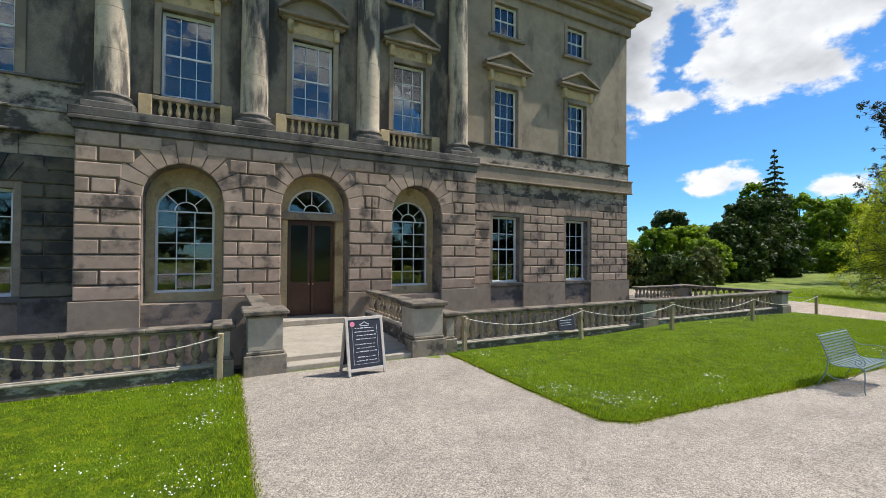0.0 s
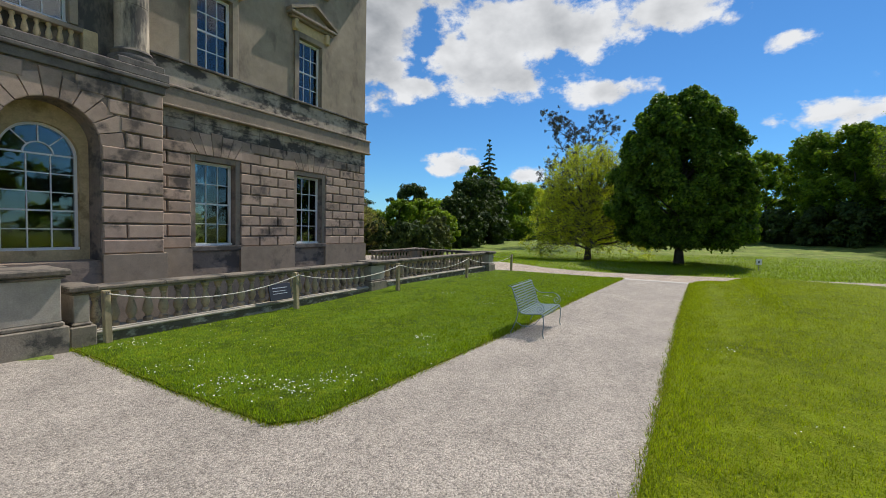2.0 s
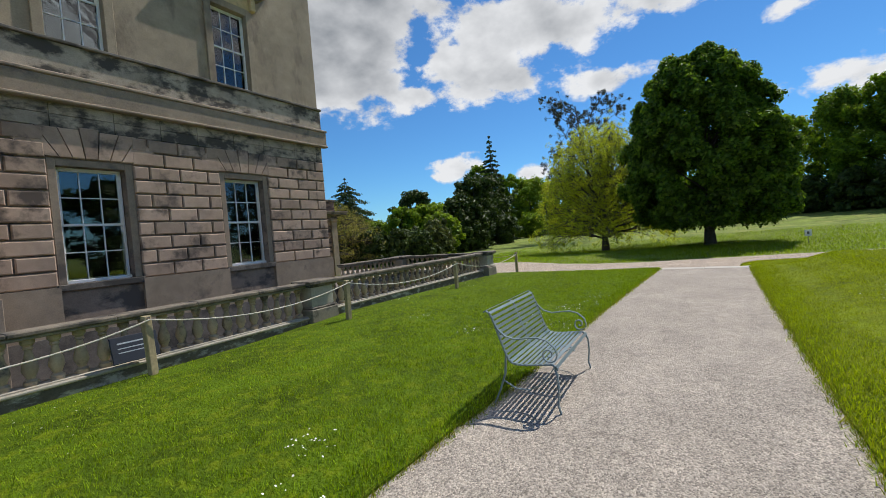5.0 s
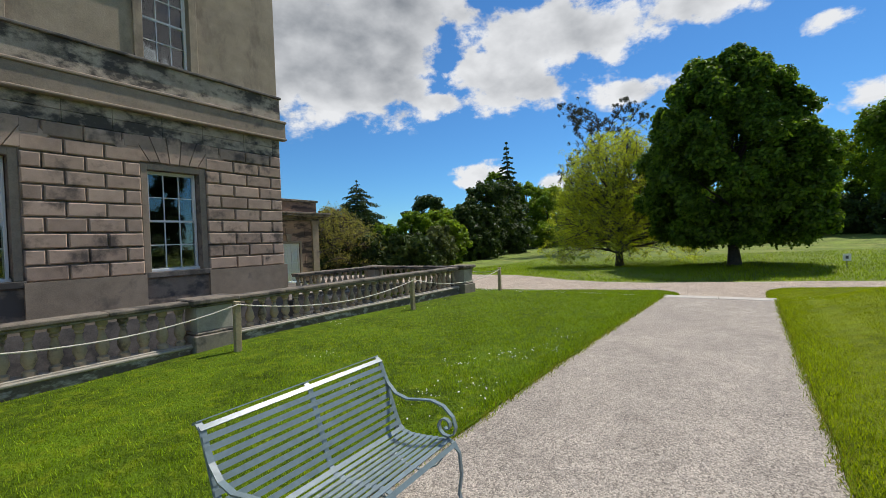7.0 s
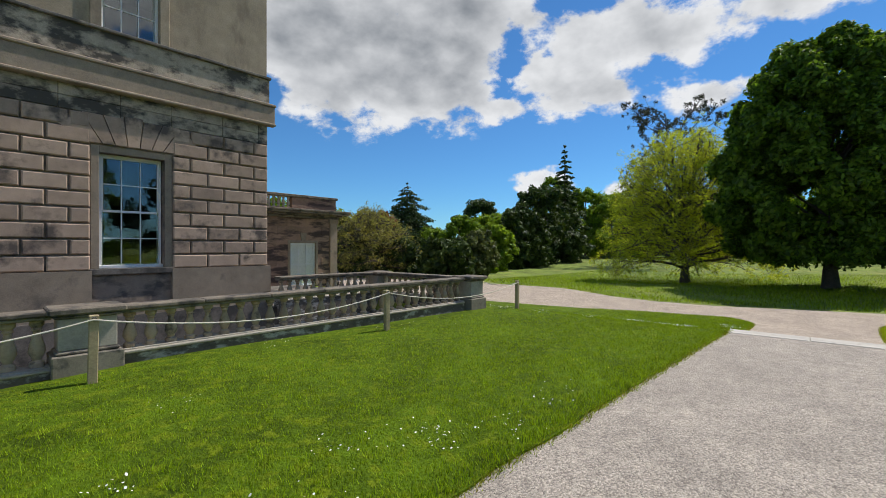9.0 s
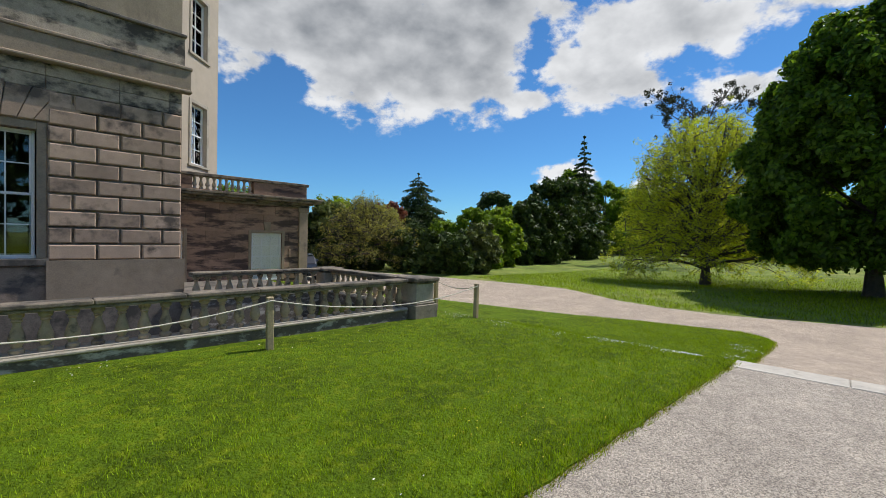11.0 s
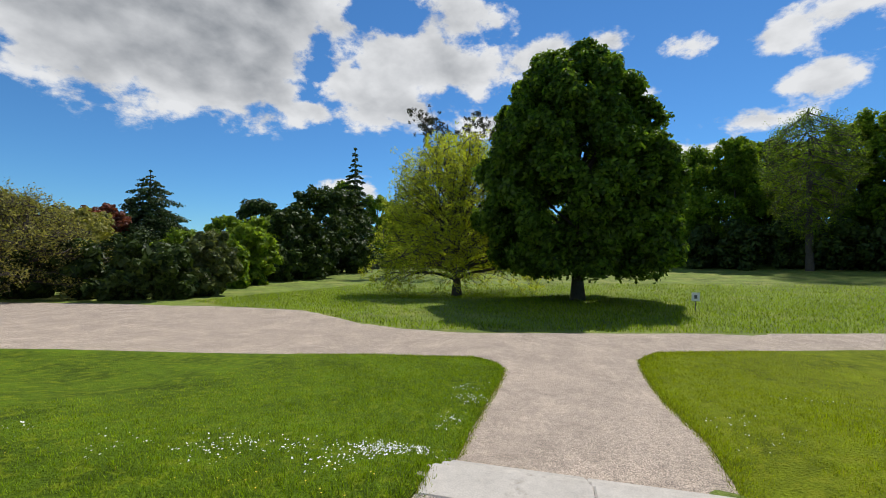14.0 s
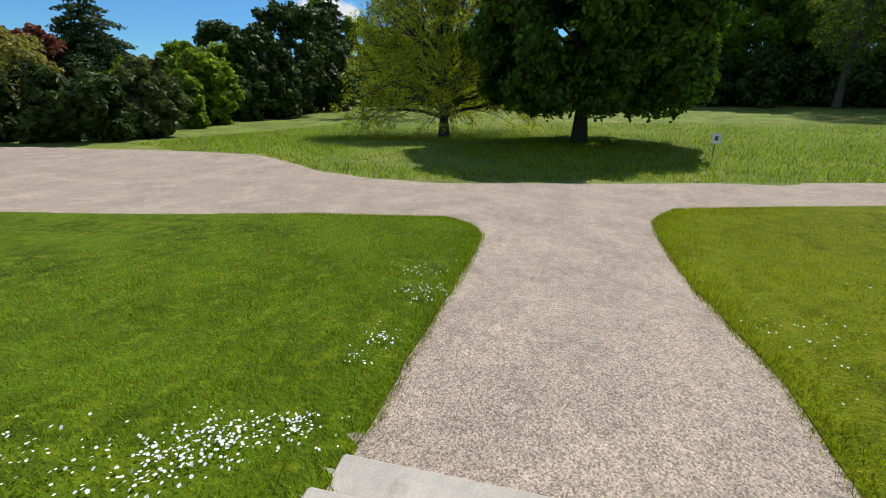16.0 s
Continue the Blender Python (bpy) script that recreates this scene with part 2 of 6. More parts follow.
# ---- helpers for meshes ----
class Geo:
    """Lists of corners and faces, with simple solids to add."""

    def __init__(self):
        self.v, self.f = [], []

    def add(self, v, f):
        k = len(self.v)
        self.v.extend(v)
        self.f.extend([tuple(i + k for i in q) for q in f])
        return self

    def box(self, x0, y0, z0, x1, y1, z1, c=0.0):
        """A box; c cuts its long edges off."""
        if c <= 0:
            v = [(x, y, z) for x in (x0, x1) for y in (y0, y1) for z in (z0, z1)]
            return self.add(v, [(0, 1, 3, 2), (4, 6, 7, 5), (0, 4, 5, 1), (2, 3, 7, 6), (0, 2, 6, 4), (1, 5, 7, 3)])
        v, f = [], []
        for z, k in ((z0, c), (z0 + c, 0), (z1 - c, 0), (z1, c)):
            v += [(x0 + c + k, y0 + k, z), (x1 - c - k, y0 + k, z), (x1 - k, y0 + c + k, z), (x1 - k, y1 - c - k, z),
                  (x1 - c - k, y1 - k, z), (x0 + c + k, y1 - k, z), (x0 + k, y1 - c - k, z), (x0 + k, y0 + c + k, z)]
        for r in range(3):
            for i in range(8):
                j = (i + 1) % 8
                f.append((r * 8 + i, r * 8 + j, r * 8 + 8 + j, r * 8 + 8 + i))
        f += [tuple(range(7, -1, -1)), tuple(range(24, 32))]
        return self.add(v, f)

    def face_block(self, x0, x1, z0, z1, yb, yf, c):
        """A stone whose front edges are cut off; the front looks to -y."""
        v = [(x0, yb, z0), (x1, yb, z0), (x1, yb, z1), (x0, yb, z1)]
        v += [(x0, yf + c, z0), (x1, yf + c, z0), (x1, yf + c, z1), (x0, yf + c, z1)]
        v += [(x0 + c, yf, z0 + c), (x1 - c, yf, z0 + c), (x1 - c, yf, z1 - c), (x0 + c, yf, z1 - c)]
        f = [(8, 9, 10, 11)]
        for i in range(4):
            j = (i + 1) % 4
            f += [(i, j, 4 + j, 4 + i), (4 + i, 4 + j, 8 + j, 8 + i)]
        return self.add(v, f)

    def prism(self, ring, yb, yf, c=0.0):
        """A plate with the outline ring of (x, z), from yb to the front yf, with cut front edges."""
        n = len(ring)
        cx, cz = sum(p[0] for p in ring) / n, sum(p[1] for p in ring) / n
        inner = []
        for x, z in ring:
            d = math.hypot(x - cx, z - cz) or 1
            inner.append((x + (cx - x) / d * c * 1.4, z + (cz - z) / d * c * 1.4))
        v = [(x, yb, z) for x, z in ring] + [(x, yf + c, z) for x, z in ring] + [(x, yf, z) for x, z in inner]
        f = [tuple(range(2 * n, 3 * n)), tuple(range(n - 1, -1, -1))]
        for i in range(n):
            j = (i + 1) % n
            f += [(i, j, n + j, n + i), (n + i, n + j, 2 * n + j, 2 * n + i)]
        return self.add(v, f)

    def lathe(self, profile, n=12, at=(0, 0, 0)):
        v, f = [], []
        for r, z in profile:
            v += [(at[0] + r * math.cos(2 * math.pi * i / n), at[1] + r * math.sin(2 * math.pi * i / n), at[2] + z) for i in range(n)]
        for k in range(len(profile) - 1):
            for i in range(n):
                j = (i + 1) % n
                f.append((k * n + i, k * n + j, k * n + n + j, k * n + n + i))
        f += [tuple(range(n - 1, -1, -1)), tuple(range((len(profile) - 1) * n, len(profile) * n))]
        return self.add(v, f)

    def tube(self, pts, r0, r1=None, n=6):
        """A tube along points, tapering from r0 to r1."""
        r1 = r0 if r1 is None else r1
        pts = [Vector(p) for p in pts]
        m, v, f = len(pts), [], []
        for k, p in enumerate(pts):
            d = (pts[min(k + 1, m - 1)] - pts[max(k - 1, 0)]).normalized()
            a = d.cross(Vector((0, 0, 1)) if abs(d.z) < 0.95 else Vector((1, 0, 0))).normalized()
            b = d.cross(a)
            r = r0 + (r1 - r0) * k / max(1, m - 1)
            v += [tuple(p + a * (r * math.cos(2 * math.pi * i / n)) + b * (r * math.sin(2 * math.pi * i / n))) for i in range(n)]
        for k in range(m - 1):
            for i in range(n):
                j = (i + 1) % n
                f.append((k * n + i, k * n + j, k * n + n + j, k * n + n + i))
        f += [tuple(range(n - 1, -1, -1)), tuple(range((m - 1) * n, m * n))]
        return self.add(v, f)

    def strap(self, pts, width, thick, axis=(1, 0, 0)):
        """A flat bar along points; width lies along axis."""
        pts = [Vector(p) for p in pts]
        ax = Vector(axis).normalized()
        m, v, f = len(pts), [], []
        for k, p in enumerate(pts):
            d = (pts[min(k + 1, m - 1)] - pts[max(k - 1, 0)]).normalized()
            b = d.cross(ax).normalized()
            v += [tuple(p + ax * (width / 2 * s) + b * (thick / 2 * u)) for s, u in ((-1, -1), (1, -1), (1, 1), (-1, 1))]
        for k in range(m - 1):
            for i in range(4):
                j = (i + 1) % 4
                f.append((k * 4 + i, k * 4 + j, k * 4 + 4 + j, k * 4 + 4 + i))
        f += [(3, 2, 1, 0), tuple(range(m * 4 - 4, m * 4))]
        return self.add(v, f)

    def mesh(self, name, material, smooth=False):
        me = bpy.data.meshes.new(name)
        me.from_pydata([tuple(p) for p in self.v], [], self.f)
        bm = bmesh.new()
        bm.from_mesh(me)
        bmesh.ops.recalc_face_normals(bm, faces=bm.faces)
        bm.to_mesh(me)
        bm.free()
        me.materials.append(material)
        if smooth:
            me.polygons.foreach_set("use_smooth", [True] * len(me.polygons))
            me.set_sharp_from_angle(angle=radians(40))
        me.update()
        return me


def part(name, geo, material, parent=None, label="", smooth=False):
    """ONE mesh object under a thing (or, with no parent, a thing by itself)."""
    ob = new(name, geo.mesh(name, material, smooth) if isinstance(geo, Geo) else geo)
    if parent is not None:
        ob.parent = parent
    if label:
        tagged(ob, label)
    return ob


def thing(name, label, category, group="", kind="", at=None):
    ob = new(name)
    if at is not None:
        ob.matrix_basis = at
    return tagged(ob, label, category, group, kind)


def structure(name, geo, material, label, category, smooth=False):
    return tagged(part(name, geo, material, smooth=smooth), label, category, kind="structure")


def smooth01(a, b, x):
    t = min(1.0, max(0.0, (x - a) / (b - a)))
    return t * t * (3 - 2 * t)


def ground_z(x, y):
    """The lie of the land: a terrace, a bank, the drive, then the park."""
    w = smooth01(-10.4, -9.4, y) + smooth01(13.2, 14.2, -y)
    z = -0.10 * min(1.0, max(0.0, (x + 2) / 9)) - 0.42 * smooth01(7.2 - 0.7 * w, 8.5 + 1.0 * w, x) - 0.33 * smooth01(8.5, 14.5, x)
    d = min(60.0, max(0.0, x - 24))
    z += d * (max(-45.0, min(0.0, y)) * -0.0011 - 0.002) + 0.55 * smooth01(45, 75, x)
    z += 0.42 * smooth01(13.4, 15.1, -y) * smooth01(-7.0, 2.0, x) * (1 - smooth01(8.5, 14.5, x))
    z -= 0.13 * smooth01(-5.35, -4.75, y) * (1 - smooth01(-5, -1, x)) * (1 - smooth01(-4.3, -4.2, y)) * (1 - smooth01(-14.6, -14.3, x) + smooth01(-10.4, -10.0, x))
    z -= 0.45 * math.exp(-((x - 37) ** 2 + (y + 1) ** 2) / 70)
    return z


def inside(poly, x, y):
    c = False
    for (x0, y0), (x1, y1) in zip(poly, poly[1:] + poly[:1]):
        if (y0 > y) != (y1 > y) and x < (x1 - x0) * (y - y0) / (y1 - y0) + x0:
            c = not c
    return c


def nearest_on(poly, x, y):
    best = None
    for (x0, y0), (x1, y1) in zip(poly, poly[1:] + poly[:1]):
        dx, dy = x1 - x0, y1 - y0
        t = max(0, min(1, ((x - x0) * dx + (y - y0) * dy) / (dx * dx + dy * dy)))
        q = (x0 + t * dx, y0 + t * dy)
        d = (q[0] - x) ** 2 + (q[1] - y) ** 2
        if best is None or d < best[0]:
            best = (d, q)
    return best[1]


def sheet(poly, step, lift, skirt, wobble=0.0):
    """A sheet over the land inside an outline, with a turned-down rim."""
    xs = [p[0] for p in poly]
    ys = [p[1] for p in poly]
    x0, y0 = min(xs), min(ys)
    nx, ny = int((max(xs) - x0) / step) + 2, int((max(ys) - y0) / step) + 2
    cells = [(i, j) for i in range(nx) for j in range(ny) if inside(poly, x0 + (i + 0.5) * step, y0 + (j + 0.5) * step)]
    used, faces, count = {}, [], {}
    for i, j in cells:
        ring = [(i, j), (i + 1, j), (i + 1, j + 1), (i, j + 1)]
        faces.append([used.setdefault(q, len(used)) for q in ring])
        for a, b in zip(ring, ring[1:] + ring[:1]):
            count[(used[a], used[b])] = 1
    rim = [(a, b) for a, b in count if (b, a) not in count]
    on_rim = {a for e in rim for a in e}
    v = [None] * len(used)
    for (i, j), k in used.items():
        x, y = x0 + i * step, y0 + j * step
        if k in on_rim:
            x, y = nearest_on(poly, x, y)
            x += wobble * noise.noise((x * 2.3, y * 2.3, 1.0))
            y += wobble * noise.noise((x * 2.3, y * 2.3, 7.0))
        v[k] = (x, y, ground_z(x, y) + lift - (skirt * 0.35 if k in on_rim else 0))
    g = Geo()
    low = {}
    for k in on_rim:
        low[k] = len(v)
        v.append((v[k][0], v[k][1], v[k][2] - skirt))
    faces += [[b, a, low[a], low[b]] for a, b in rim]
    return g.add(v, faces)


# ---- ground, gravel, lawns ----
LAWN_TERRACE = [(-10.1, -4.6), (-10.15, -8.0), (-10.1, -9.6), (-9.8, -9.86), (-8, -9.95), (-5, -10.15), (0, -10.25), (5, -10.4), (7.4, -10.5),
                (9.2, -10.4), (12.1, -10.3), (13.6, -10.2), (14.2, -9.9), (14.6, -9.3), (13.9, -6.5), (12.4, -3), (11.2, 0.3), (9.5, 3.5),
                (8.3, 5.4), (6.5, 5.4), (6.4, -4.6)]
LAWN_LEFT = [(-14.45, -4.6), (-14.45, -9.5), (-14.55, -14), (-14.5, -22), (-42, -22), (-42, -4.6)]
LAWN_RIGHT = [(-11.0, -12.72), (0, -12.86), (7.3, -13.05), (9.9, -13.25), (11.8, -13.15), (14.5, -13.2), (15.7, -13.3), (16.8, -13.9),
              (18.1, -16.9), (19.5, -20.5), (23, -30), (25, -45), (-12, -45), (-11.4, -16)]
DRIVE = [(8.1, -13.4), (8.1, -10.3), (9.0, -9.0), (9.5, 2.0), (9.0, 24), (15, 27), (17, 20), (18.9, 14.2), (21.1, 6.6), (21.3, 0.4), (20.0, -1.9), (18.7, -3.9),
         (18.1, -6.0), (18.1, -8.2), (19.6, -12.5), (21.3, -17.4), (23.5, -23), (27, -31), (29, -45), (23, -45), (16, -20)]


def ground():
    """One sheet out to the horizon, finer near the walk."""
    def steps(lo, hi, step):
        far = [3, 8, 16, 30, 55, 100, 200, 400, 800, 1600, 2600]
        mid = list(np.arange(lo, hi + 0.001, step))
        return [lo - d for d in reversed(far)] + mid + [hi + d for d in far]
    xs, ys = steps(-24, 96, 0.8), steps(-48, 60, 0.8)
    xs = sorted(set([round(float(x), 3) for x in xs] + [7.45, 7.7, 8.0, 8.2]))
    v = []
    for x in xs:
        for y in ys:
            z = ground_z(x, y)
            if 7.3 < x < 8.1 and -13.3 < y < -10.2:
                z -= 0.3
            if -32 < x < 5.5 and -4.1 < y < 3:
                z -= 2.3
            if x > 20:
                z += 0.12 * noise.noise((x * 0.12, y * 0.12, 0)) + 0.04 * noise.noise((x * 0.6, y * 0.6, 3))
            v.append((x, y, z - 0.012))
    ny = len(ys)
    f = [(i * ny + j, (i + 1) * ny + j, (i + 1) * ny + j + 1, i * ny + j + 1) for i in range(len(xs) - 1) for j in range(ny - 1)]
    g = Geo()
    g.add(v, f)
    return structure("ground", g, M_MEADOW, "rough green meadow grass of the park", "ground", True)


ground()
structure("gravel_path", sheet([(-45, -40), (-45, -4.5), (-14.6, -4.5), (-14.4, -5.15), (-10.0, -5.15), (-9.9, -4.55), (7.55, -4.55), (7.55, -13.4), (5, -14), (-10, -14), (-10, -40)], 0.6, 0.008, 0.05),
          M_GRAVEL, "pale compacted gravel walk before the house", "path", True)
structure("drive", sheet(DRIVE, 0.5, 0.012, 0.05, 0.1), M_DRIVE, "broad pale pinkish gravel drive", "drive", True)
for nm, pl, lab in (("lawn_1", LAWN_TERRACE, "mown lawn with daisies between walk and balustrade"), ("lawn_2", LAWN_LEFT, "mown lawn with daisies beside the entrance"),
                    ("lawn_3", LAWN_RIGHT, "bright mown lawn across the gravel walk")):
    structure(nm, sheet(pl, 0.3 if nm == "lawn_1" else 0.5, 0.05, 0.06, 0.05), M_LAWN_SUNLIT if nm == "lawn_3" else M_LAWN, lab, "lawn", True)


# ---- stone steps down to the drive ----
def steps():
    st = thing("stone_steps", "short flight of worn pale stone steps in the gravel walk", "steps")
    for k, (x0, x1, z) in enumerate(((7.13, 7.62, -0.08), (7.58, 7.97, -0.22), (7.93, 8.32, -0.37))):
        for j in range(2):
            a = -13.12 + j * 1.32
            part("step", Geo().box(x0, a + 0.003, z - 0.24, x1 + 0.012 * (j % 2), a + 1.319, z - 0.002 * j, 0.014), M_STEP, st)
    pivot = Vector((7.2, -13.1, 0))
    st.matrix_basis = Matrix.Translation(pivot) @ pose(0, 0, 0, 0, 0, 2.4) @ Matrix.Translation(-pivot)
    for y in (-10.45,):
        g = Geo()
        for k in range(5):
            x = 7.2 + k * 0.26
            g.box(x, y - 0.06, ground_z(x + 0.1, y) - 0.2, x + 0.25, y + 0.06, ground_z(x + 0.12, y) + 0.035 + 0.012 * (k % 2), 0.015)
        part("edging", g, M_PALE, st)


steps()


# ---- the house ----
def wall_cells(g, x0, x1, z0, z1, y0, y1, holes):
    """A wall slab between y0 and y1 with square holes (xa, xb, za, zb) right through."""
    xs = sorted({x0, x1, *[min(max(h[i], x0), x1) for h in holes for i in (0, 1)]})
    zs = sorted({z0, z1, *[min(max(h[i], z0), z1) for h in holes for i in (2, 3)]})
    for xa, xb in zip(xs, xs[1:]):
        run = None
        for za, zb in zip(zs, zs[1:]):
            cx, cz = (xa + xb) / 2, (za + zb) / 2
            open_ = any(h[0] < cx < h[1] and h[2] < cz < h[3] for h in holes)
            if open_:
                if run:
                    g.box(xa, y0, run[0], xb, y1, run[1])
                run = None
            else:
                run = (run[0], zb) if run else (za, zb)
        if run:
            g.box(xa, y0, run[0], xb, y1, run[1])


def arch_head(g, cx, r, zs, xa, xb, z1, y0, y1, n=20):
    """The wall above a round arch, from its springing zs up to z1."""
    pts = [(cx - r * math.cos(math.pi * i / n), zs + r * math.sin(math.pi * i / n)) for i in range(n + 1)]
    top = [(xa, z1)] + [(xa + (xb - xa) * i / n, z1) for i in range(1, n)] + [(xb, z1)]
    v = []
    for p, q in zip(pts, top):
        v += [(p[0], y0, p[1]), (q[0], y0, q[1]), (p[0], y1, p[1]), (q[0], y1, q[1])]
    f = []
    for i in range(n):
        a, b = 4 * i, 4 * i + 4
        f += [(a, b, b + 1, a + 1), (a + 2, a + 3, b + 3, b + 2), (a, a + 2, b + 2, b)]
    g.add(v, f)
    if xa < cx - r:
        g.add([(xa, y0, zs), (cx - r, y0, zs), (xa, y0, z1), (xa, y1, zs), (cx - r, y1, zs), (xa, y1, z1)], [(0, 1, 2), (3, 5, 4)])
        g.add([(cx + r, y0, zs), (xb, y0, zs), (xb, y0, z1), (cx + r, y1, zs), (xb, y1, zs), (xb, y1, z1)], [(0, 1, 2), (3, 5, 4)])


def sash_window(name, x0, x1, z0, z1, y, rows, cols, label, blind=False):
    """A white sash window: frame, two sashes, glazing bars and single panes."""
    w = thing(name, label, "window", kind="structure")
    g = Geo()
    t = 0.055
    g.box(x0, y, z0, x0 + t, y + 0.09, z1, 0.006).box(x1 - t, y, z0, x1, y + 0.09, z1, 0.006)
    g.box(x0 + t, y, z1 - t, x1 - t, y + 0.09, z1, 0.006)
    part("window_frame", g, M_WHITE, w)
    part("window_sill", Geo().box(x0 - 0.02, y - 0.05, z0 - 0.02, x1 + 0.02, y + 0.09, z0 + 0.07, 0.008), M_WHITE, w)
    ax0, ax1, az0, az1 = x0 + t, x1 - t, z0 + 0.07, z1 - t
    mid = az0 + (az1 - az0) * (rows // 2) / rows
    g = Geo()
    g.box(ax0, y + 0.012, mid - 0.022, ax1, y + 0.07, mid + 0.022, 0.004)
    for a, b, d in ((az0, mid, 0.03), (mid, az1, 0.0)):
        g.box(ax0, y + 0.012 + d, a, ax0 + 0.03, y + 0.05 + d, b).box(ax1 - 0.03, y + 0.012 + d, a, ax1, y + 0.05 + d, b)
        g.box(ax0 + 0.03, y + 0.014 + d, a, ax1 - 0.03, y + 0.048 + d, a + 0.03).box(ax0 + 0.03, y + 0.014 + d, b - 0.03, ax1 - 0.03, y + 0.048 + d, b)
    part("sash", g, M_WHITE, w)
    ph, pw = (az1 - az0) / rows, (ax1 - ax0) / cols
    bar = Geo()
    for i in range(1, cols):
        x = ax0 + pw * i
        bar.box(x - 0.011, y + 0.016, az0, x + 0.011, y + 0.062, az1)
    for j in range(1, rows):
        if j != rows // 2:
            z = az0 + ph * j
            bar.box(ax0, y + 0.018, z - 0.011, ax1, y + 0.06, z + 0.011)
    part("glazing_bar", bar, M_WHITE, w)
    glass = M_CLEAR if blind else M_GLASS
    pane = Geo().box(-pw / 2 + 0.002, 0, -ph / 2 + 0.002, pw / 2 - 0.002, 0.004, ph / 2 - 0.002).mesh("pane", glass)
    for i in range(cols):
        for j in range(rows):
            ob = part("pane", pane, M_GLASS, w)
            ob.location = (ax0 + pw * (i + 0.5), y + 0.04, az0 + ph * (j + 0.5))
            ob.rotation_euler = (radians(random.uniform(-0.5, 0.5)), 0, radians(random.uniform(-0.5, 0.5)))
    if blind:
        part("blind", Geo().box(ax0, y + 0.05, az0, ax1, y + 0.056, az1), M_BLIND, w)
        for ob in w.children:
            if ob.name.startswith("pane"):
                ob.visible_shadow = False
    return w


def arched_window(name, cx, half, z0, zs, y):
    """A tall round-headed white window: five panes high, three wide, with a fan."""
    w = thing(name, "tall round-headed white window with small panes", "window", kind="structure")
    x0, x1 = cx - half, cx + half
    t = 0.06
    g = Geo()
    g.box(x0, y, z0, x0 + t, y + 0.09, zs).box(x1 - t, y, z0, x1, y + 0.09, zs)
    part("window_frame", g, M_WHITE, w)
    part("window_sill", Geo().box(x0 - 0.06, y - 0.08, z0 - 0.05, x1 + 0.06, y + 0.09, z0 + 0.06, 0.01), M_WHITE, w)
    g = Geo()
    n = 20
    ring = [(math.cos(math.pi * i / n), math.sin(math.pi * i / n)) for i in range(n + 1)]
    for r0, r1, d in ((half - t, half, 0.09), (half * 0.36, half * 0.36 + 0.03, 0.05)):
        v = []
        for c, s in ring:
            v += [(cx - c * r0, y, zs + s * r0), (cx - c * r1, y, zs + s * r1), (cx - c * r0, y + d, zs + s * r0), (cx - c * r1, y + d, zs + s * r1)]
        f = []
        for i in range(n):
            a, b = 4 * i, 4 * i + 4
            f += [(a, b, b + 1, a + 1), (a + 2, a + 3, b + 3, b + 2), (a, a + 2, b + 2, b), (a + 1, b + 1, b + 3, a + 3)]
        g.add(v, f)
    for k in (1, 2, 3):
        a = math.pi * k / 4
        g.strap([(cx - math.cos(a) * half * 0.37, y + 0.03, zs + math.sin(a) * half * 0.37), (cx - math.cos(a) * (half - t), y + 0.03, zs + math.sin(a) * (half - t))], 0.04, 0.024, (0, 1, 0))
    part("fanlight_bar", g, M_WHITE, w)
    rows, cols = 5, 3
    a0, a1 = x0 + t, x1 - t
    bar = Geo()
    ph, pw = (zs - z0 - 0.06) / rows, (a1 - a0) / cols
    for i in range(1, cols):
        bar.box(a0 + pw * i - 0.012, y + 0.015, z0 + 0.06, a0 + pw * i + 0.012, y + 0.06, zs)
    for j in range(1, rows + 1):
        z = z0 + 0.06 + ph * j
        d = 0.02 if j in (2, rows) else 0.012
        bar.box(a0, y + 0.017, z - d, a1, y + 0.058, z + d)
    part("glazing_bar", bar, M_WHITE, w)
    pane = Geo().box(-pw / 2, 0, -ph / 2, pw / 2, 0.004, ph / 2).mesh("pane", M_GLASS)
    for i in range(cols):
        for j in range(rows):
            ob = part("pane", pane, M_GLASS, w)
            ob.location = (a0 + pw * (i + 0.5), y + 0.04, z0 + 0.06 + ph * (j + 0.5))
            ob.rotation_euler = (radians(random.uniform(-0.6, 0.6)), 0, radians(random.uniform(-0.6, 0.6)))
    fan = Geo()
    fan.prism([(cx - c * (half - t), zs + s * (half - t)) for c, s in ring], y + 0.044, y + 0.04)
    part("pane", fan, M_GLASS, w)
    return w


WIN_X = [(-5.45, -4.2), (-1.68, -0.47)]            # wing, ground floor
LEFT_X = [(-20.4, -19.15), (-24.1, -22.9)]          # the same beyond the portico
UP_X = [(-5.42, -4.30), (-1.66, -0.55)]
PAV_UP = [(-16.24, -14.99), (-12.9, -11.66), (-9.62, -8.42)]
Z_PLINTH, Z_BLOCK, Z_STR0, Z_STR1, Z_SILL = 1.16, 4.60, 5.2, 5.75, 6.45
X_R, X_P0, X_P1, X_L = 2.08, -17.85, -6.72, -26.6
Y_W, Y_P = -0.15, -0.87
Z_TOP = 13.1

